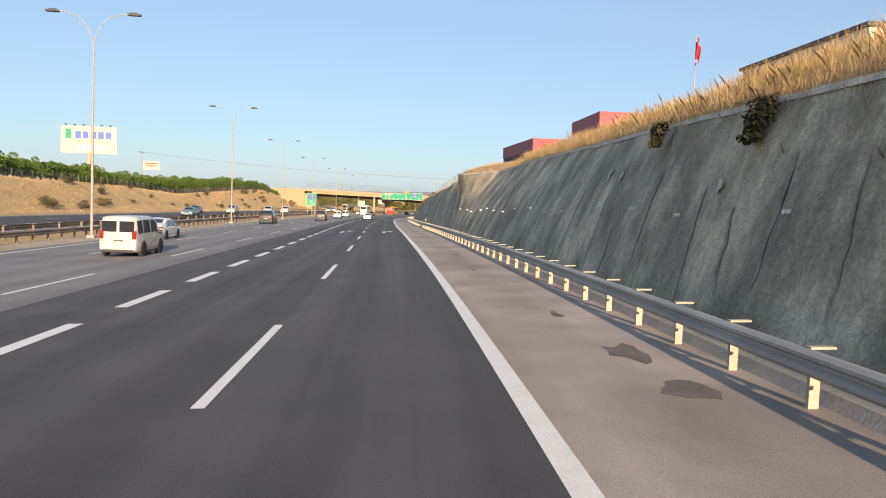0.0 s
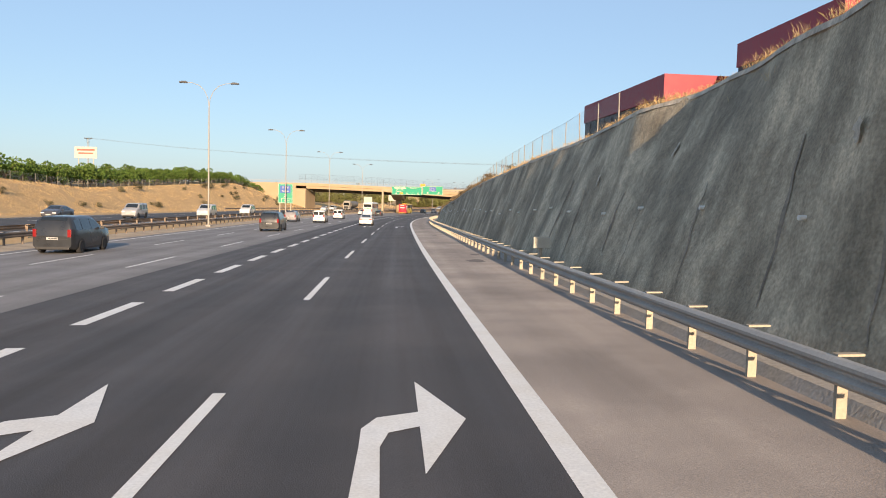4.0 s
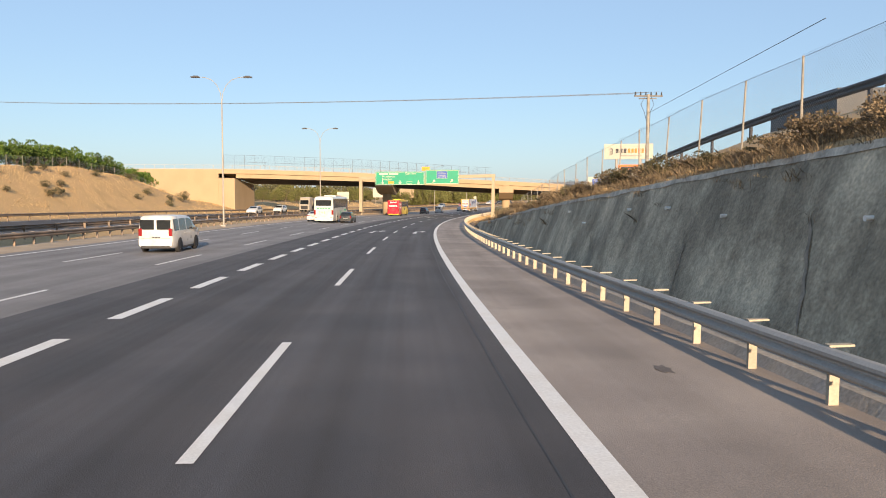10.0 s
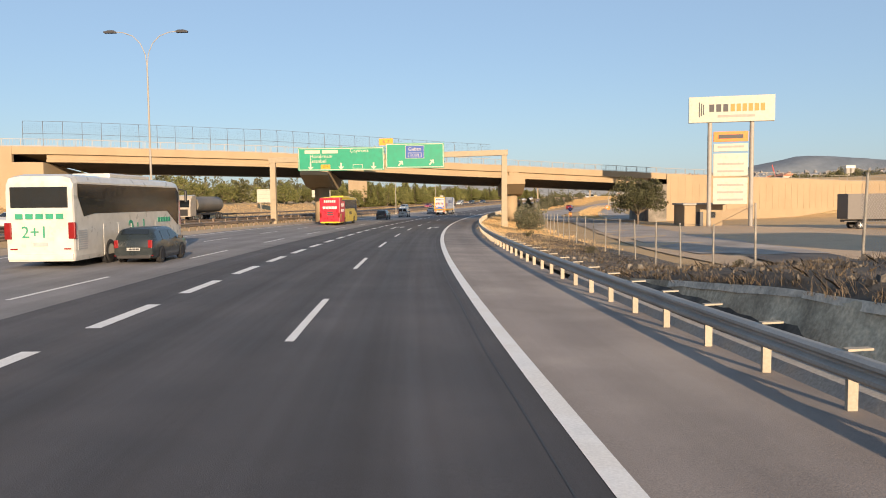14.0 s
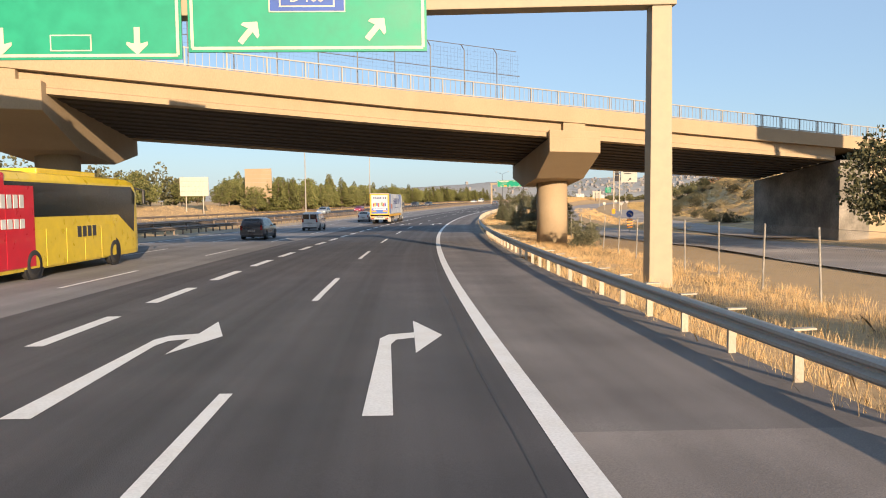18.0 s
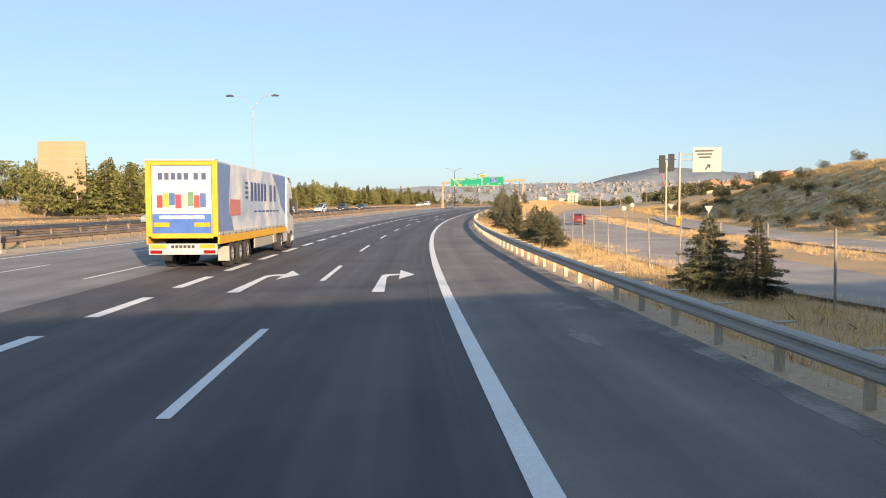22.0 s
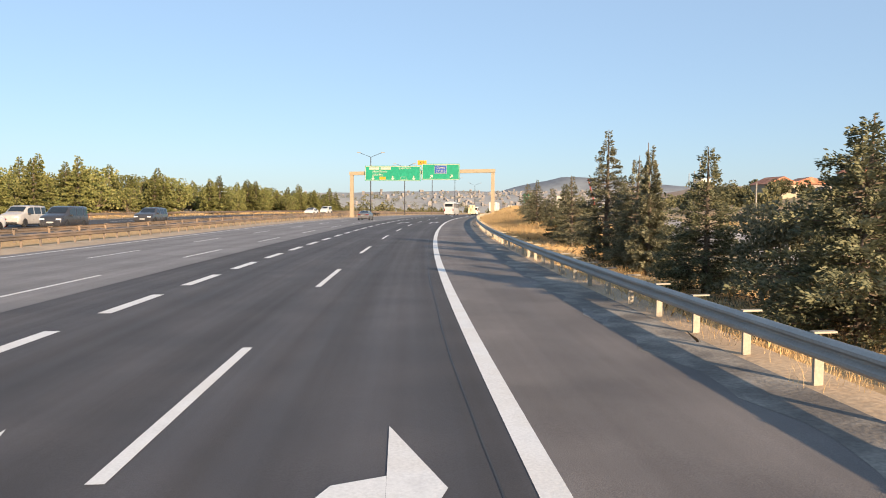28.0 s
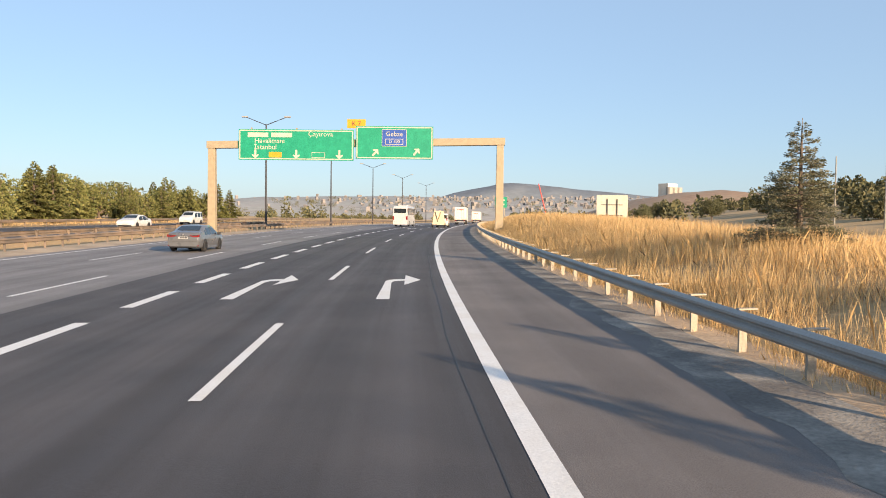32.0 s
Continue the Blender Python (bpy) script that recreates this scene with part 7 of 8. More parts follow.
def building(name, label, s, d, w, depth, z0, z1, mats, band=None, roof=None, turn=0.0):
    """A shed with its long side along the road from s, its near corner at (s, d)."""
    x, y, z = at(s, d)
    b = thing(name, label, "building", m=pose(x, y, 0, 0, 0, turn_at(s + w / 2) + turn))
    part("wall", Geo().box((depth / 2, w / 2, (z0 + z1) / 2), (depth, w, z1 - z0)), mats[0], b, "", bevel=0.03)
    if band:
        part("roof_band", Geo().box((depth / 2, w / 2, z1 - band / 2 + 0.05), (depth + 0.3, w + 0.3, band)), mats[1], b, "dark red cladding band", bevel=0.02)
    if roof:
        part("roof_edge", Geo().box((depth / 2, w / 2, z1 + 0.12), (depth + 0.5, w + 0.5, 0.24)), roof, b, "dark roof edge", bevel=0.02)
    return b


for s, d, w, high in ((125.7, 34.0, 19.0, 18.6), (146.2, 26.6, 29.0, 15.45)):
    hall = building("factory_hall", "dark industrial hall with a deep red roof band", s, d, w, 26, 2.0, high, (M_DKCLAD, M_RED), 2.5, turn=3.0 if high < 16 else 0.0)
    part("front_panel", Geo().box((13, -0.07, high - 4.25), (26.0, 0.1, 7.0)), M_RED, hall, "red front cladding", bevel=0.01)
    for k in range(int(w / 3.1)):
        part("clad_rib", Geo().box((-0.06, 1.5 + k * 3.1, 7.5), (0.1, 0.12, 10.5)), M_DKCLAD, hall)
wb_ = building("workshop_building", "white workshop with a dark roof edge and painted words", 41.8, 25.5, 15.2, 18, 4.0, 13.3, (M_WHITEWALL,), roof=M_DARK)
sg_ = part("sign_board", Geo().box((-0.05, 7.6, 12.05), (0.08, 14.4, 1.7)), M_SIGNWHITE, wb_, "white fascia board")
lettering("ÇATI GERİ DÖNÜŞÜM", 1.25, M_MARK_N, "lettering", sg_, Matrix.Translation((-0.1, 7.6, 12.05)) @ pose(0, 0, 0, 0, 0, -90), spacing=1.05)
dep = building("depot_building", "low depot with a dark upper band over a white wall", 237.5, 36.0, 16, 14, 2.0, 9.2, (M_WHITEWALL,), turn=-4)
part("upper_band", Geo().box((7, 8, 8.6), (14.3, 16.3, 2.6)), M_DKCLAD, dep, "dark ribbed upper band", bevel=0.02)
for k in range(7):
    part("name_bar", Geo().box((2.0 + k * 1.3, -0.03, 6.2), (0.9, 0.05, 0.8)), M_MARK_N, dep)
fl = thing("flag_pole", "red flag on a thin pole above the wall", "flag", m=rooted(47, 17.5))
part("pole", Geo().tube((0, 0, 0), (0, 0, 6.4), 0.04), M_LAMP, fl)
rows = [[(0.02 + 0.12 * math.sin(k * 1.3 + j * 0.5), 0.02 - 0.06 * k, 6.35 - 0.22 * j - 0.12 * k) for j in range(6)] for k in range(7)]
part("flag_cloth", Geo().grid(rows), paint("red flag cloth", (0.55, 0.02, 0.02), 0.8), fl, "hanging red cloth", smooth=True)
shed = building("site_office", "beige guard hut beside the pylon sign", 343, 31, 6, 5, -5.2, -2.2, (M_CONCRETE,), roof=M_LAMP)
part("door", Geo().box((2.0, -0.03, -4.1), (0.9, 0.06, 2.0)), M_DARK, shed)
part("window", Geo().box((3.6, -0.03, -3.5), (0.9, 0.06, 0.8)), M_GLASS, shed)
for i, (s, d, L, rgb) in enumerate(((326, 50, 12, (0.10, 0.09, 0.085)), (318, 58, 13, (0.62, 0.62, 0.60)), (312, 70, 13, (0.60, 0.60, 0.58)))):
    t = thing("parked_trailer", "parked lorry trailer in the yard", "lorry", "trailers in the yard", m=rooted(s, d, turn_at(s) + 90, 1, 0))
    part("box", Geo().box((0, 0, 2.55), (2.5, L, 2.8)), paint("trailer side", rgb, 0.5), t, "", bevel=0.03)
    part("chassis", Geo().box((0, 0, 0.95), (0.9, L, 0.25)), M_DARK, t)
    for sg in (-1, 1):
        for y in (-4.5, -3.2, 4.5):
            wheel(t, sg * 1.0, y, 0.5, 0.34)

# ---- pylon sign, boards, signs ----
py = thing("pylon_sign", "tall white advertising pylon on two steel posts", "sign", m=rooted(340, 36, turn_at(340) - 10, 1, 0))
for x in (-2.55, 2.55):
    part("post", Geo().tube((x, 0, 0), (x, 0, 13.8), 0.28, n=14), M_LAMP, py, "pale steel post")
tb = part("top_board", Geo().box((0, -0.1, 15.1), (10.4, 0.7, 3.3)), M_SIGNWHITE, py, "white top board", bevel=0.05)
for k in range(3):
    part("logo_arc", Geo().box((-3.9 + 0.25 * k, -0.47, 15.1), (0.12, 0.02, 1.9 - 0.3 * k)), M_DARK, tb)
marks(tb, M_DARK, "letter_bar", [((-2.4 + 0.85 * i, -0.47, 15.25), (0.6, 0.02, 0.95)) for i in range(3)])
marks(tb, M_MARK_O, "letter_bar", [((0.15 + 0.72 * i, -0.47, 15.25), (0.5, 0.02, 0.95)) for i in range(6)])
marks(tb, M_LAMP, "letter_bar", [((0.6, -0.47, 14.2), (4.5, 0.02, 0.3))])
ob_ = part("orange_board", Geo().box((0, -0.1, 11.6), (4.2, 0.3, 1.3)), M_MARK_O, py, "orange name board", bevel=0.03)
marks(ob_, M_DARK, "letter_bar", [((0, -0.27, 11.6), (3.0, 0.02, 0.5))])
for z, h in ((10.2, 1.0), (8.0, 2.9), (4.6, 3.4)):
    wb2 = part("name_board", Geo().box((0, -0.1, z), (4.2, 0.3, h)), M_SIGNWHITE, py, "white name board", bevel=0.03)
    for k in range(max(1, int(h / 1.0))):
        marks(wb2, M_LAMP, "letter_bar", [((0, -0.27, z - h / 2 + 0.6 + k * 0.95), (3.2, 0.02, 0.25))])


def board(name, label, s, d0, d1, h0, h1, mat, posts, turn=0.0, back=False, foot=None):
    """A flat board facing the traffic, on posts."""
    w = d1 - d0
    m = stand(s, (d0 + d1) / 2, 0.0, turn)
    b = thing(name, label, "sign", m=m)
    p = part("panel", Geo().box((0, 0, (h0 + h1) / 2), (w, 0.12, h1 - h0)), mat, b, "", bevel=0.015)
    gz = foot if foot is not None else ground_h(s, (d0 + d1) / 2) - 0.2
    for x in posts:
        part("post", Geo().tube((x, 0.12, gz), (x, 0.12, h1 - 0.1), 0.11 if h1 > 4 else 0.06, n=8), M_POST, b, "pale post")
    return b, p


bb, p = board("billboard", "white roadside billboard with blue and grey bars on one post", 178, -76.8, -64.3, 12.8, 19.0, M_SIGNWHITE, (), 0)
part("post", Geo().tube((0, 0.3, 2.0), (0, 0.3, 13.0), 0.5, n=14), M_POST, bb, "pale steel post")
part("logo_mark", Geo().box((-4.6, -0.07, 17.2), (1.3, 0.02, 2.2)), M_MARK_G, p)
marks(p, paint("blue lettering bars", (0.08, 0.13, 0.42), 0.5), "letter_bar", [((-2.4 + 1.7 * i, -0.07, 17.0), (1.25, 0.02, 1.6)) for i in range(5)])
marks(p, paint("faint red bars", (0.62, 0.32, 0.28), 0.5), "letter_bar", [((0, -0.07, 15.5), (10.0, 0.02, 0.35))])
marks(p, paint("pale blue bars", (0.32, 0.38, 0.55), 0.5), "letter_bar", [((-2.2 + 1.25 * i, -0.07, 14.2), (0.9, 0.02, 1.1)) for i in range(5)])
for x in (-5, -3, -1, 1, 3, 5):
    part("floodlight", Geo().box((x, -0.6, 19.25), (0.35, 0.5, 0.2)).tube((x, 0, 19.0), (x, -0.6, 19.2), 0.04), M_DARK, bb)
bb2, p = board("billboard", "small white board with red bars behind the orchard", 262, -92, -86, 13.0, 16.0, M_SIGNWHITE, (-2, 2), 0)
marks(p, paint("red notice bars", (0.45, 0.10, 0.08), 0.5), "letter_bar", [((0, -0.07, 15.2), (4.8, 0.02, 0.5)), ((0, -0.07, 14.3), (4.0, 0.02, 0.4))])
ex, p = board("exit_sign", "green exit sign with a white arrow in the median", 198.4, -23.45, -20.88, 2.72, 6.12, M_GREEN, (-0.95, 0.95), foot=-0.2)
g = Geo()
for c, sz in (((0, 2.80), (2.4, 0.06)), ((0, 6.04), (2.4, 0.06)), ((-1.2, 4.42), (0.06, 3.24)), ((1.2, 4.42), (0.06, 3.24)), ((0.27, 3.52), (1.85, 0.05)), ((-0.62, 3.17), (0.05, 0.7))):
    g.box((c[0], -0.066, c[1]), (sz[0], 0.01, sz[1]))
part("border", g, M_SIGNWHITE, p, "white border line")
part("blue_panel", Geo().box((0.0, -0.066, 5.15), (1.8, 0.012, 1.25)), M_SIGNBLUE, p)
lettering("D.100", 0.46, M_SIGNWHITE, "lettering", p, Matrix.Translation((0, -0.08, 5.45)))
lettering("Gebze", 0.46, M_SIGNWHITE, "lettering", p, Matrix.Translation((0, -0.08, 4.85)))
lettering("400m", 0.42, M_SIGNWHITE, "lettering", p, Matrix.Translation((0.3, -0.075, 3.16)))
pts = [(-0.07, -0.38), (0.07, -0.38), (0.07, 0.1), (0.26, 0.02), (0.26, 0.12), (0, 0.42), (-0.26, 0.12), (-0.26, 0.02), (-0.07, 0.1)]
part("arrow", Geo().prism([(x * 0.7 + z * 0.7 - 0.02, 3.98 - x * 0.7 + z * 0.7) for x, z in pts], -0.08, -0.06), M_SIGNWHITE, p, "white arrow")
gb, p = board("direction_board", "white direction board with a blue strip and a black patch", 271, 19.7, 24.8, 2.4, 6.6, M_SIGNWHITE, (-0.1,), -6)
part("blue_panel", Geo().box((-0.65, -0.066, 5.9), (2.7, 0.012, 0.95)), M_SIGNBLUE, p)
lettering("D 100", 0.42, M_SIGNWHITE, "lettering", p, Matrix.Translation((-1.2, -0.08, 6.08)))
lettering("Gebze", 0.42, M_SIGNWHITE, "lettering", p, Matrix.Translation((-1.2, -0.08, 5.62)))
part("green_panel", Geo().box((0.15, -0.075, 6.08), (0.9, 0.012, 0.42)), M_GREEN, p)
part("black_patch", Geo().box((0.15, -0.07, 5.0), (0.85, 0.012, 0.85)), M_DARK, p)
marks(p, M_LAMP, "letter_bar", [((0.2 - 0.25 * k, -0.068, 4.35 - 0.45 * k), (2.4 - 0.5 * k, 0.012, 0.22)) for k in range(3)])
mv, p = board("direction_board", "white direction board on a cantilever post", 480, 31.9, 35.35, 6.3, 9.45, M_SIGNWHITE, (), -12)
part("mast", Geo().tube((-3.3, 0.1, -1.4), (-3.3, 0.1, 8.9), 0.17, 0.14, n=12), M_POST, mv, "pale tall mast")
part("arm", Geo().tube((-3.3, 0.1, 8.6), (1.0, 0.1, 8.6), 0.06), M_POST, mv)
part("arm", Geo().tube((-3.3, 0.1, 7.9), (1.0, 0.1, 7.9), 0.06), M_POST, mv)
part("chevron_base", Geo().box((-3.3, -0.1, 0.0), (0.7, 0.15, 1.1)), M_SIGNORANGE, mv, "yellow and black base plate", bevel=0.01)
marks(p, M_DARK, "letter_bar", [((-0.35 + 0.05 * k, -0.068, 9.0 - 0.4 * k), (2.2 - 0.35 * k, 0.012, 0.18)) for k in range(3)])
part("arrow", Geo().prism([(0.1 + (x * 0.7 + z * 0.7) * 1.2, 6.95 + (-x * 0.7 + z * 0.7) * 1.2) for x, z in pts], -0.08, -0.062), M_DARK, p, "black arrow")
sgb = thing("signal_panels", "dark lane-signal panels seen from behind on a pale mast", "sign", m=stand(501, 33.2, 0.0, -10))
part("mast", Geo().tube((0, 0, -1.2), (0, 0, 8.6), 0.16, 0.13, n=12), M_POST, sgb)
for x in (-0.62, 0.72):
    pn = part("panel", Geo().box((x, 0.1, 8.3 + 0.2 * (x > 0)), (0.95, 0.22, 2.7)), M_DARK, sgb, "dark signal panel", bevel=0.02)
    for k in range(3):
        part("rib", Geo().box((x - 0.3 + 0.3 * k, -0.03, 8.3 + 0.2 * (x > 0)), (0.06, 0.08, 2.6)), M_BLACK, pn)
for z in (7.6, 9.0):
    part("cross_bar", Geo().box((0.05, 0.0, z), (2.9, 0.1, 0.12)), M_DARK, sgb)
bk, p = board("board_back", "pale sign board seen from behind with dark struts", 658.7, 18.7, 22.5, 1.3, 4.5, M_SIGNWHITE, (), -4)
for x in (-0.6, 0.6):
    part("strut", Geo().box((x, -0.12, 1.9), (0.12, 0.1, 4.2)), M_DARK, bk)
for z in (2.0, 3.3):
    part("strut", Geo().box((0, -0.1, z), (2.6, 0.06, 0.08)), M_DARK, bk)
for s, d0, d1, h0, h1 in ((446, -52.5, -47.0, 4.5, 8.0), (480, -54.0, -47.5, 4.2, 11.0), (405, -50.5, -46.5, 3.2, 6.2), (560, -47.5, -45.0, 1.8, 4.4)):
    bk, p = board("board_back", "pale panelled board beside the far carriageway", s, d0, d1, h0, h1, M_CONCRETE if h1 > 10 else M_SIGNWHITE, (-(d1 - d0) * 0.3, (d1 - d0) * 0.3))
    for k in range(int((h1 - h0) / 0.9)):
        part("seam_strip", Geo().box((0, -0.065, h0 + 0.9 * (k + 1)), (d1 - d0, 0.02, 0.05)), M_LAMP, p)
sm, p = board("marker_plate", "small pale marker plate behind the rail", 92.7, 3.35, 3.95, 0.85, 1.25, M_SIGNWHITE, (0,), foot=-0.1)
gs, p = board("exit_sign", "small green sign far ahead", END + 215, 4.8, 8.2, 4.5, 7.5, M_GREEN, (-1, 1), foot=-0.3)
marks(p, M_SIGNWHITE, "letter_bar", [((0, -0.068, 6.6), (2.2, 0.012, 0.4)), ((0.3, -0.068, 5.4), (1.4, 0.012, 0.4))])
for s, d, h in ((526, 30.5, 1.8), (541, 34, 2.2)):
    rs = thing("round_sign", "small round traffic sign seen from behind", "traffic sign", m=rooted(s, d, turn_at(s), 1, 0))
    part("post", Geo().tube((0, 0, 0), (0, 0, h), 0.04), M_POST, rs)
    part("disc", Geo().tube((0, -0.04, h), (0, 0.0, h), 0.42, n=24), M_SIGNWHITE, rs)

ks = thing("keep_right_sign", "round blue arrow sign above a yellow and black chevron plate", "traffic sign", m=rooted(388.3, 19.2, turn_at(388) - 4, 1, 0))
part("post", Geo().tube((0, 0, 0), (0, 0, 2.15), 0.04), M_POST, ks)
dk = part("disc", Geo().tube((0, -0.05, 1.95), (0, -0.02, 1.95), 0.36, n=28), M_SIGNBLUE, ks, "round blue sign face")
part("arrow", Geo().prism([(-0.20, 1.98), (-0.08, 2.10), (-0.04, 2.06), (0.08, 1.96), (0.02, 1.88), (0.24, 1.74), (0.20, 2.02), (0.14, 1.98), (-0.02, 2.12)], -0.062, -0.052), M_SIGNWHITE, dk, "white arrow")
cp = part("chevron_plate", Geo().box((0, -0.03, 1.0), (0.55, 0.03, 0.95)), M_SIGNORANGE, ks, "yellow chevron plate", bevel=0.005)
for k in range(3):
    part("stripe", Geo().prism([(-0.27, 0.62 + 0.28 * k), (-0.27, 0.75 + 0.28 * k), (0.27, 0.98 + 0.25 * k - 0.13), (0.27, 0.85 + 0.25 * k - 0.13)], -0.056, -0.046), M_DARK, cp)
ws = thing("warning_sign", "white triangular warning sign with an orange rim", "traffic sign", m=rooted(415, 28.3, turn_at(415) - 6, 1, 0))
part("post", Geo().tube((0, 0, 0), (0, 0, 2.4), 0.04), M_POST, ws)
tp = part("plate", Geo().prism([(-0.55, 1.6), (0.55, 1.6), (0, 2.55)], -0.06, -0.03), M_MARK_O, ws, "orange triangular rim")
part("face", Geo().prism([(-0.36, 1.71), (0.36, 1.71), (0, 2.33)], -0.07, -0.061), M_SIGNWHITE, tp, "white inner face")
for s, d in ((508, 35.5), (470, 31.0)):
    ys = thing("yield_sign", "pale triangular sign seen from behind on a post", "traffic sign", m=rooted(s, d, turn_at(s), 1, 0))
    part("post", Geo().tube((0, 0, 0), (0, 0, 2.6), 0.04), M_POST, ys)
    part("plate", Geo().prism([(-0.5, 2.7), (0.5, 2.7), (0, 1.85)], -0.05, -0.03), M_LAMP, ys)
rc = car("hatch", "dark red car driving along the slip road", (0.16, 0.012, 0.018), 4.2, 1.74, 1.5, group="cars on the slip road")
rc.matrix_basis = stand(486, 18.2, ground_h(486, 18.2) + 0.07, -6)

# ---- utility poles and wires ----
def pole(s, d, h, label, arms=True, k=1.0):
    p = thing("utility_pole", label, "utility pole", m=rooted(s, d, turn_at(s), 1, 0))
    part("shaft", Geo().tube((0, 0, -0.2), (0, 0, h), 0.20 * k, 0.13 * k, n=12), M_FENCEPOST, p, "pale wooden shaft")
    if arms:
        part("cross_arm", Geo().box((0, 0, h - 0.15), (2.6, 0.12, 0.14)).box((0, 0.2, h - 0.35), (1.6, 0.1, 0.1)), M_DARK, p)
        for i in range(6):
            part("insulator", Geo().tube((-1.2 + 0.48 * i, 0, h - 0.1), (-1.2 + 0.48 * i, 0, h + 0.22), 0.08, 0.05, n=8), M_DARK, p, "dark stacked insulator")
        for sx in (-0.3, 0.25):
            gg = Geo()
            q = [(sx, 0, h - 0.2), (sx * 2.2, 0.1, h - 0.9), (sx * 1.0, 0.2, h - 1.6), (0.2, 0.15, h - 3.5)]
            for a, b in zip(q, q[1:]):
                gg.tube(a, b, 0.02, n=5)
            part("jumper_cable", gg, M_BLACK, p)
    return p


HP = 12.95 - ground_h(239.7, 19.6)
main = pole(239.7, 19.6, HP, "tall wooden power pole with insulators above the wall")
pole(300, -112, 14, "power pole beyond the cutting")
pole(165, -92, 12, "power pole behind the orchard"); pole(235, -96, 12, "power pole behind the orchard"); pole(120, -88, 11, "power pole behind the orchard")
for i in range(3):
    a = Vector(at(239.7, 19.6, 12.75 + 0.12 * i)) + Vector((-1.1 + 1.1 * i, 0.0, 0.2))
    b = Vector(at(300, -112, ground_h(300, -112) + 13.8)) + Vector((-1.1 + 1.1 * i, 0, 0.2))
    g = Geo()
    n = 16
    ps = []
    for k in range(n + 1):
        t = k / n
        c = a.lerp(b, t)
        c.z -= 4 * 1.3 * t * (1 - t)
        ps.append(tuple(c))
    for q, r in zip(ps, ps[1:]):
        g.tube(q, r, 0.016, n=4, caps=False)
    solid("power_line", g, M_WIRE, "thin power line over the motorway", "cable", "power lines")
g = Geo().tube(at(239.7, 19.6, 11.2), at(196, 13.0, 9.0), 0.015, n=4)
solid("power_line", g, M_WIRE, "thin cable from the power pole along the fence", "cable", "power lines")
for s, d, h in ((604, 36.5, 9), (640, 44, 8), (655, 46, 8), (560, 29, 5)):
    pole(s, d, h, "thin pale pole beside the slip road", False, 0.5)

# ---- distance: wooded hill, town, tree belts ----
# distance haze is mixed into the hill's blue-grey base colour
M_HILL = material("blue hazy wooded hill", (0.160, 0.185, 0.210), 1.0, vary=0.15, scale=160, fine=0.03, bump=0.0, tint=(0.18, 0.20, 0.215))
# the town's walls and roofs have the haze painted in as low-contrast greys
M_TOWN = leaf_material("haze-greyed town walls", (0.19, 0.183, 0.18), (0.27, 0.255, 0.245), 0.0)
M_ROOFTILE = material("red roof tiles", (0.33, 0.13, 0.075), 0.85, vary=0.2, scale=1.0, fine=6, bump=0.4, tint=(0.42, 0.20, 0.12))
M_ROOFS = leaf_material("haze-greyed tiled roofs", (0.24, 0.205, 0.185), (0.29, 0.255, 0.235), 0.0)
# dry slope paled in its colour to stand for haze over distance
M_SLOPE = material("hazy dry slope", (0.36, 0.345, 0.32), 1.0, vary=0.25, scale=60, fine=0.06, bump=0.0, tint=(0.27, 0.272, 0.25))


def bearing(az, r, z):
    return (150 + r * math.sin(radians(az)), 530 + r * math.cos(radians(az)), z)


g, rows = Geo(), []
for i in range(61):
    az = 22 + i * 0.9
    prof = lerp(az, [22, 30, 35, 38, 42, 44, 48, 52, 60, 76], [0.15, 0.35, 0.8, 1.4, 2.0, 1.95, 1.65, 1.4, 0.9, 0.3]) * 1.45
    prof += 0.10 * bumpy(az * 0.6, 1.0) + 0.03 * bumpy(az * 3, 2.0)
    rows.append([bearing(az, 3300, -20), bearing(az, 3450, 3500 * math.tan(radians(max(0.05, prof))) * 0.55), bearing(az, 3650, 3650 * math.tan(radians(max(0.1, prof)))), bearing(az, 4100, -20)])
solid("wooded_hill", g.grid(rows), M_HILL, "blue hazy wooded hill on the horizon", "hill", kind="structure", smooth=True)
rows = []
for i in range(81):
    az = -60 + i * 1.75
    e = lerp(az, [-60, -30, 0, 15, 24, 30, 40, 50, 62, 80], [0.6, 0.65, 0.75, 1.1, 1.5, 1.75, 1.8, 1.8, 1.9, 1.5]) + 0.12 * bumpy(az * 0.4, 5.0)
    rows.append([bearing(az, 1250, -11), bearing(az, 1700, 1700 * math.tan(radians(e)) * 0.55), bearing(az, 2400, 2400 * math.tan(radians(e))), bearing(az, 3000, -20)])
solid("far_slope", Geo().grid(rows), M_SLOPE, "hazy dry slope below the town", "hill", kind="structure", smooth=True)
pr4 = random.Random(12)
gw, gr = Geo(), Geo()
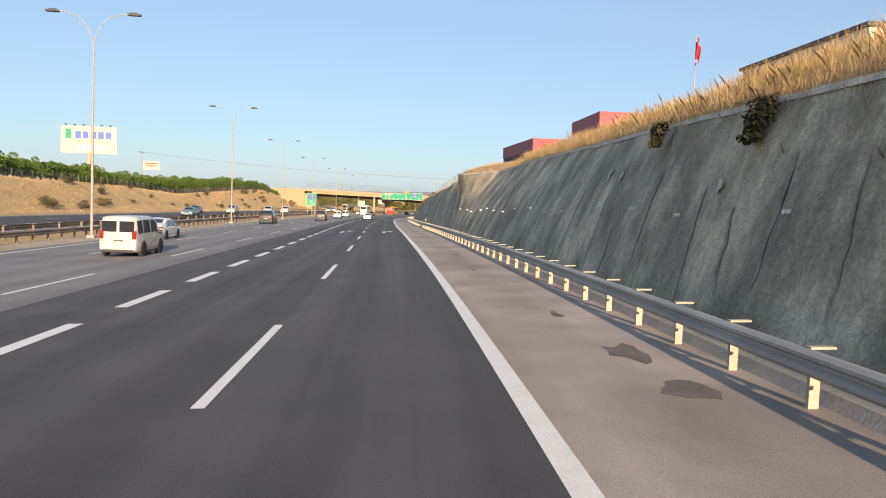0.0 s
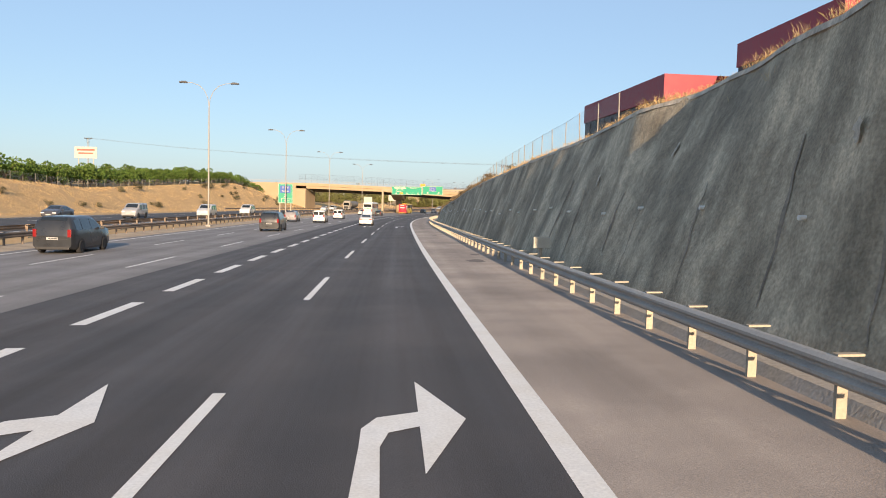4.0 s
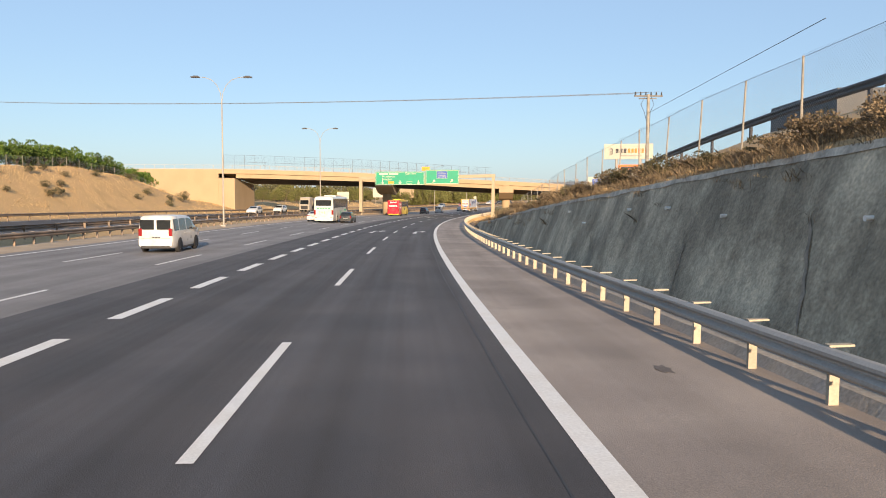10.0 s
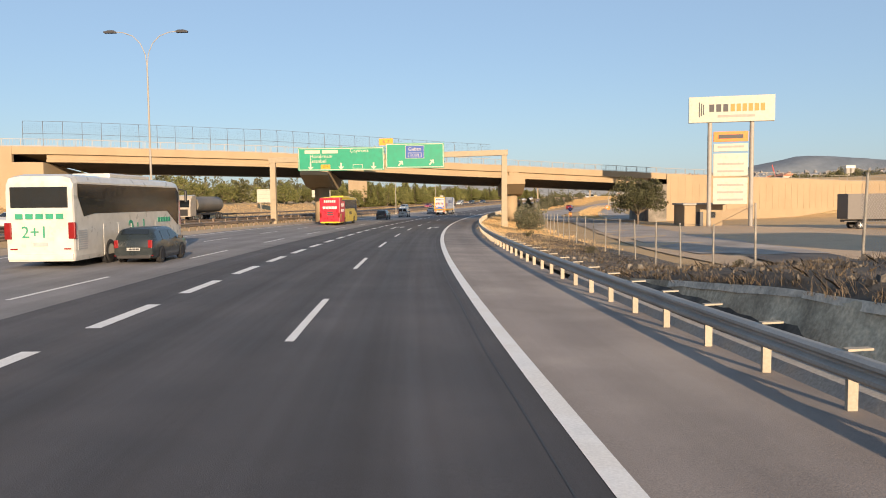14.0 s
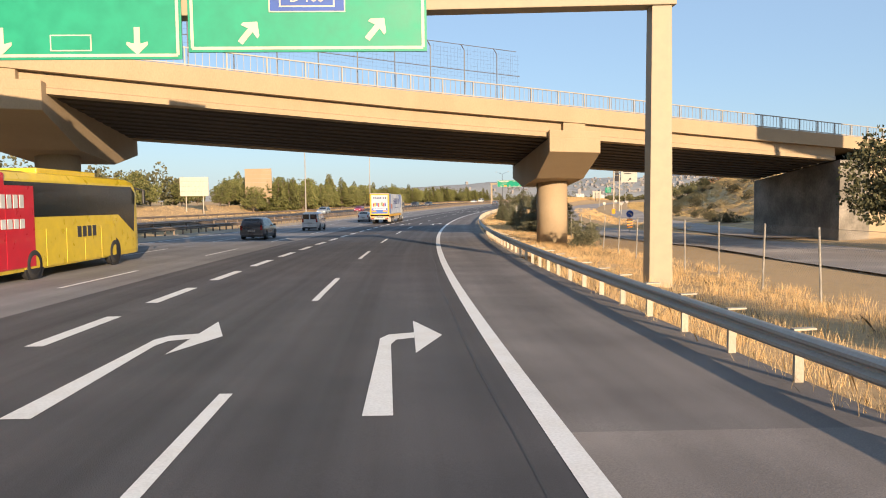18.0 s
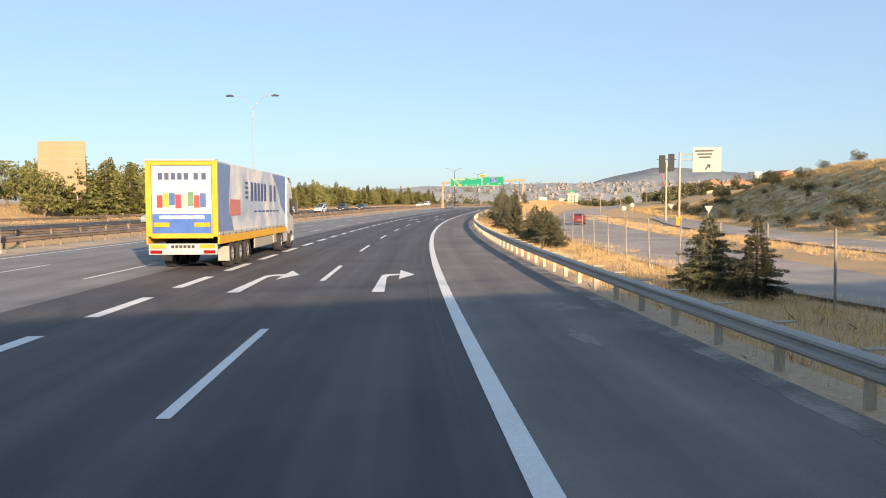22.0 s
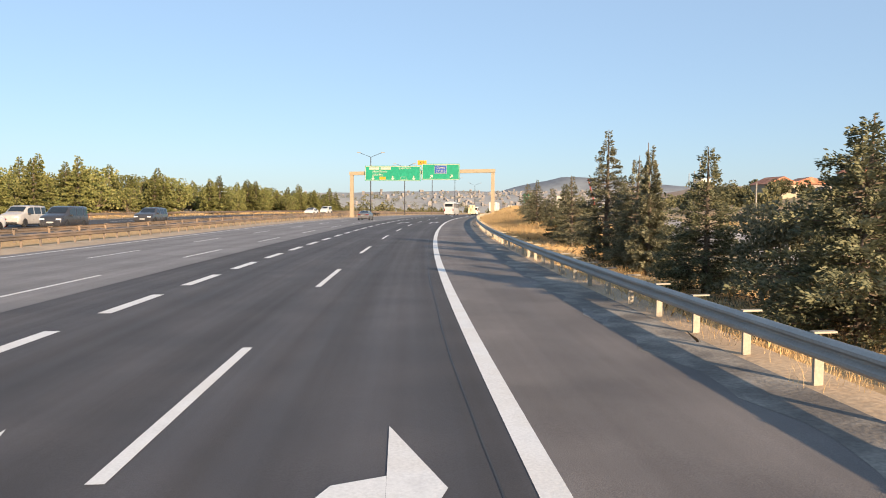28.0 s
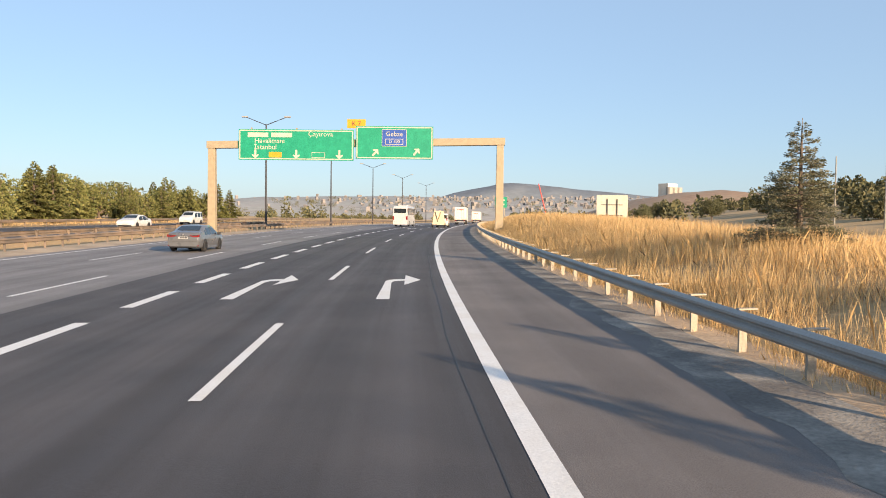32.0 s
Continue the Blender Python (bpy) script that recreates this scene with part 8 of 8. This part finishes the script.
for i in range(430):
    az = pr4.gauss(42, 8) if i < 370 else pr4.uniform(-45, 70)
    r = pr4.uniform(1500, 2380)
    e = lerp(az, [-60, -30, 0, 15, 24, 30, 40, 50, 62, 80], [0.6, 0.65, 0.75, 1.1, 1.5, 1.75, 1.8, 1.8, 1.9, 1.5])
    z = lerp(r, [1250, 1700, 2400], [-11, 1700 * math.tan(radians(e)) * 0.55, 2400 * math.tan(radians(e))])
    x, y, _ = bearing(az, r, 0)
    w, dp, h = pr4.uniform(4, 9), pr4.uniform(4, 8), pr4.choice((3, 3.5, 4, 5, 5, 7, 10)) * pr4.uniform(0.7, 1.0)
    tn = pr4.uniform(0, 1.5)
    gw.box((x, y, z + h / 2 - 2), (w, dp, h + 4), tn)
    gr.box((x, y, z + h + 0.5), (w + 0.4, dp + 0.4, 1.1), tn, taper=0.55)
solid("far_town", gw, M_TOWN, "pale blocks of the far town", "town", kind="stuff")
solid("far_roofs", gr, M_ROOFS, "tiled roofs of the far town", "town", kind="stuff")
rows = []
for i in range(25):
    u = i / 24
    rows.append([(432 + 110 * (u - 0.5) + 20 * k, 668 - 90 * (u - 0.5) + 26 * k, -2 + 17 * math.sin(math.pi * u) ** 0.7 * math.sin(math.pi * k / 6) ** 0.8 + 1.2 * bumpy(u * 9, k * 0.7)) for k in range(7)])
solid("earth_mound", Geo().grid(rows), material("bare orange earth", (0.30, 0.20, 0.13), 1.0, vary=0.2, scale=9, fine=0.5, bump=0.4, tint=(0.25, 0.185, 0.125)), "bare orange earth mound behind the houses", "hill", kind="structure", smooth=True)
# tower, silo and crane past the junction
sl = thing("silo_tower", "grey concrete batching tower beyond the junction", "tower", m=pose(660, 899, 12))
part("tower", Geo().box((0, 0, 9), (12, 9, 18)), M_WHITEWALL, sl, bevel=0.1)
part("footing_bank", Geo().box((0, 0, -9), (44, 30, 18), taper=0.6), M_SLOPE, sl, "dry bank under the tower")
for x in (-6, 0, 6):
    part("silo", Geo().tube((x, -6, 0), (x, -6, 15), 2.6, n=14), M_LAMP, sl)
cr = thing("mobile_crane", "red and white crane jib raised against the sky", "crane", m=pose(*bearing(45.5, 900, -5)))
part("jib", Geo().tube((0, 0, 4), (-16, 0, 48), 1.0, 0.6, n=6), paint("crane red", (0.55, 0.08, 0.07), 0.6), cr)
part("carrier", Geo().box((0, 0, 2), (10, 5, 4)), M_SIGNWHITE, cr, bevel=0.1)
# tree belts
M_BELT = leaf_material("far foliage", (0.095, 0.102, 0.050), (0.20, 0.185, 0.095), 0.15)


def belt(name, label, spots, n, seed, leaf=1.0):
    g2 = np.random.default_rng(seed)
    P, A = [], []
    for x, y, z, w, h in spots:
        k = n
        d = g2.normal(size=(k, 3))
        d /= np.linalg.norm(d, axis=1, keepdims=True)
        lob = g2.normal(0, 0.28, (6, 3))
        pick = lob[g2.integers(0, 6, k)]
        q = pick * np.array([w, w, h * 0.6]) + d * np.array([w, w, h]) * 0.30
        P.append(np.array([x, y, z + h * 0.5]) + q)
        A.append(d + g2.normal(0, 0.5, (k, 3)))
    global rng
    rng = g2
    return solid(name, leaves(np.concatenate(P), np.concatenate(A), leaf, 0.45, name, M_BELT), None, label, "trees", kind="stuff")


spots = []
for i in range(230):
    side = pr4.choice((-1, -1, 1))
    s = pr4.uniform(640, 1300)
    d = -pr4.uniform(60, 190) if side < 0 else pr4.uniform(14 if s > 740 else 62, 190)
    x, y, z = at(s, d)
    spots.append((x, y, min(z, -1.0) - 1.5, pr4.uniform(2.5, 5), pr4.uniform(4, 8)))
for i in range(330):
    az = pr4.uniform(10, 72)
    r = pr4.uniform(1300, 2200)
    e = lerp(az, [0, 15, 24, 30, 62, 80], [0.75, 1.1, 1.5, 1.75, 1.9, 1.5])
    x, y, _ = bearing(az, r, 0)
    spots.append((x, y, lerp(r, [1250, 1700, 2400], [-11, 1700 * math.tan(radians(e)) * 0.55, 2400 * math.tan(radians(e))]) - 2, pr4.uniform(7, 16), pr4.uniform(7, 12)))
for i in range(150):
    az = pr4.uniform(-50, 72)
    r = pr4.uniform(700, 1300)
    if 20 < az < 44 and r < 1000:
        continue
    x, y, _ = bearing(az, r, 0)
    spots.append((x, y, -10.0, pr4.uniform(4, 9), pr4.uniform(6, 11)))
belt("far_trees", "hazy tree belts in the distance", spots, 190, 33)
spots = []
for i in range(130):
    s, d = pr4.uniform(690, 1000), pr4.uniform(46, 170)
    x, y, z = at(s, d, ground_h(s, d))
    spots.append((x, y, z - 0.6, pr4.uniform(2.5, 5), pr4.uniform(3.5, 6.5)))
for i in range(60):
    s, d = pr4.uniform(610, 700), pr4.uniform(50, 130)
    x, y, z = at(s, d, ground_h(s, d))
    spots.append((x, y, z - 0.5, pr4.uniform(1.5, 3.5), pr4.uniform(2, 5)))
for i in range(40):
    s, d = pr4.uniform(720, 860), pr4.uniform(10, 30)
    x, y, z = at(s, d, ground_h(s, d))
    spots.append((x, y, z - 0.5, pr4.uniform(1.5, 3), pr4.uniform(2, 3.6)))
belt("slope_trees", "olive trees and scrub on the rising ground", spots, 700, 35, 0.5)
# houses on the rise
for s, d, w, dp, h, tn, rgb in ((672, 68, 8, 6, 3.6, 20, (0.36, 0.31, 0.23)), (684, 78, 10, 7, 3.0, 5, (0.32, 0.28, 0.24)), (700, 96, 8, 7, 5.0, 35, (0.40, 0.37, 0.32)), (664, 90, 9, 6, 3.6, -10, (0.34, 0.28, 0.20))):
    hs = thing("hillside_house", "beige house with a tiled roof on the rising ground", "house", "houses on the rise", m=rooted(s, d, turn_at(s) + tn, 1, 0.3))
    wl = part("wall", Geo().box((0, 0, h / 2), (w, dp, h)), paint("house render", rgb, 0.8), hs, bevel=0.05)
    part("roof", Geo().prism([(-w / 2 - 0.4, h), (w / 2 + 0.4, h), (0, h + 1.8)], -dp / 2 - 0.4, dp / 2 + 0.4), M_ROOFTILE, hs, "red tiled pitched roof")
    for k in range(3):
        part("window", Geo().box((-w / 2 + (k + 0.5) * w / 3, -dp / 2 - 0.02, h * 0.6), (1.1, 0.08, 1.2)), M_GLASS, wl)
spots = []
for i in range(60):
    s, d = pr4.uniform(372, 470), -pr4.uniform(62, 110)
    x, y, z = at(s, d, ground_h(s, d))
    spots.append((x, y, z - 0.5, pr4.uniform(3, 4.5), pr4.uniform(6, 9)))
belt("far_wood", "green wood behind the bridge", spots, 420, 34, 0.6)
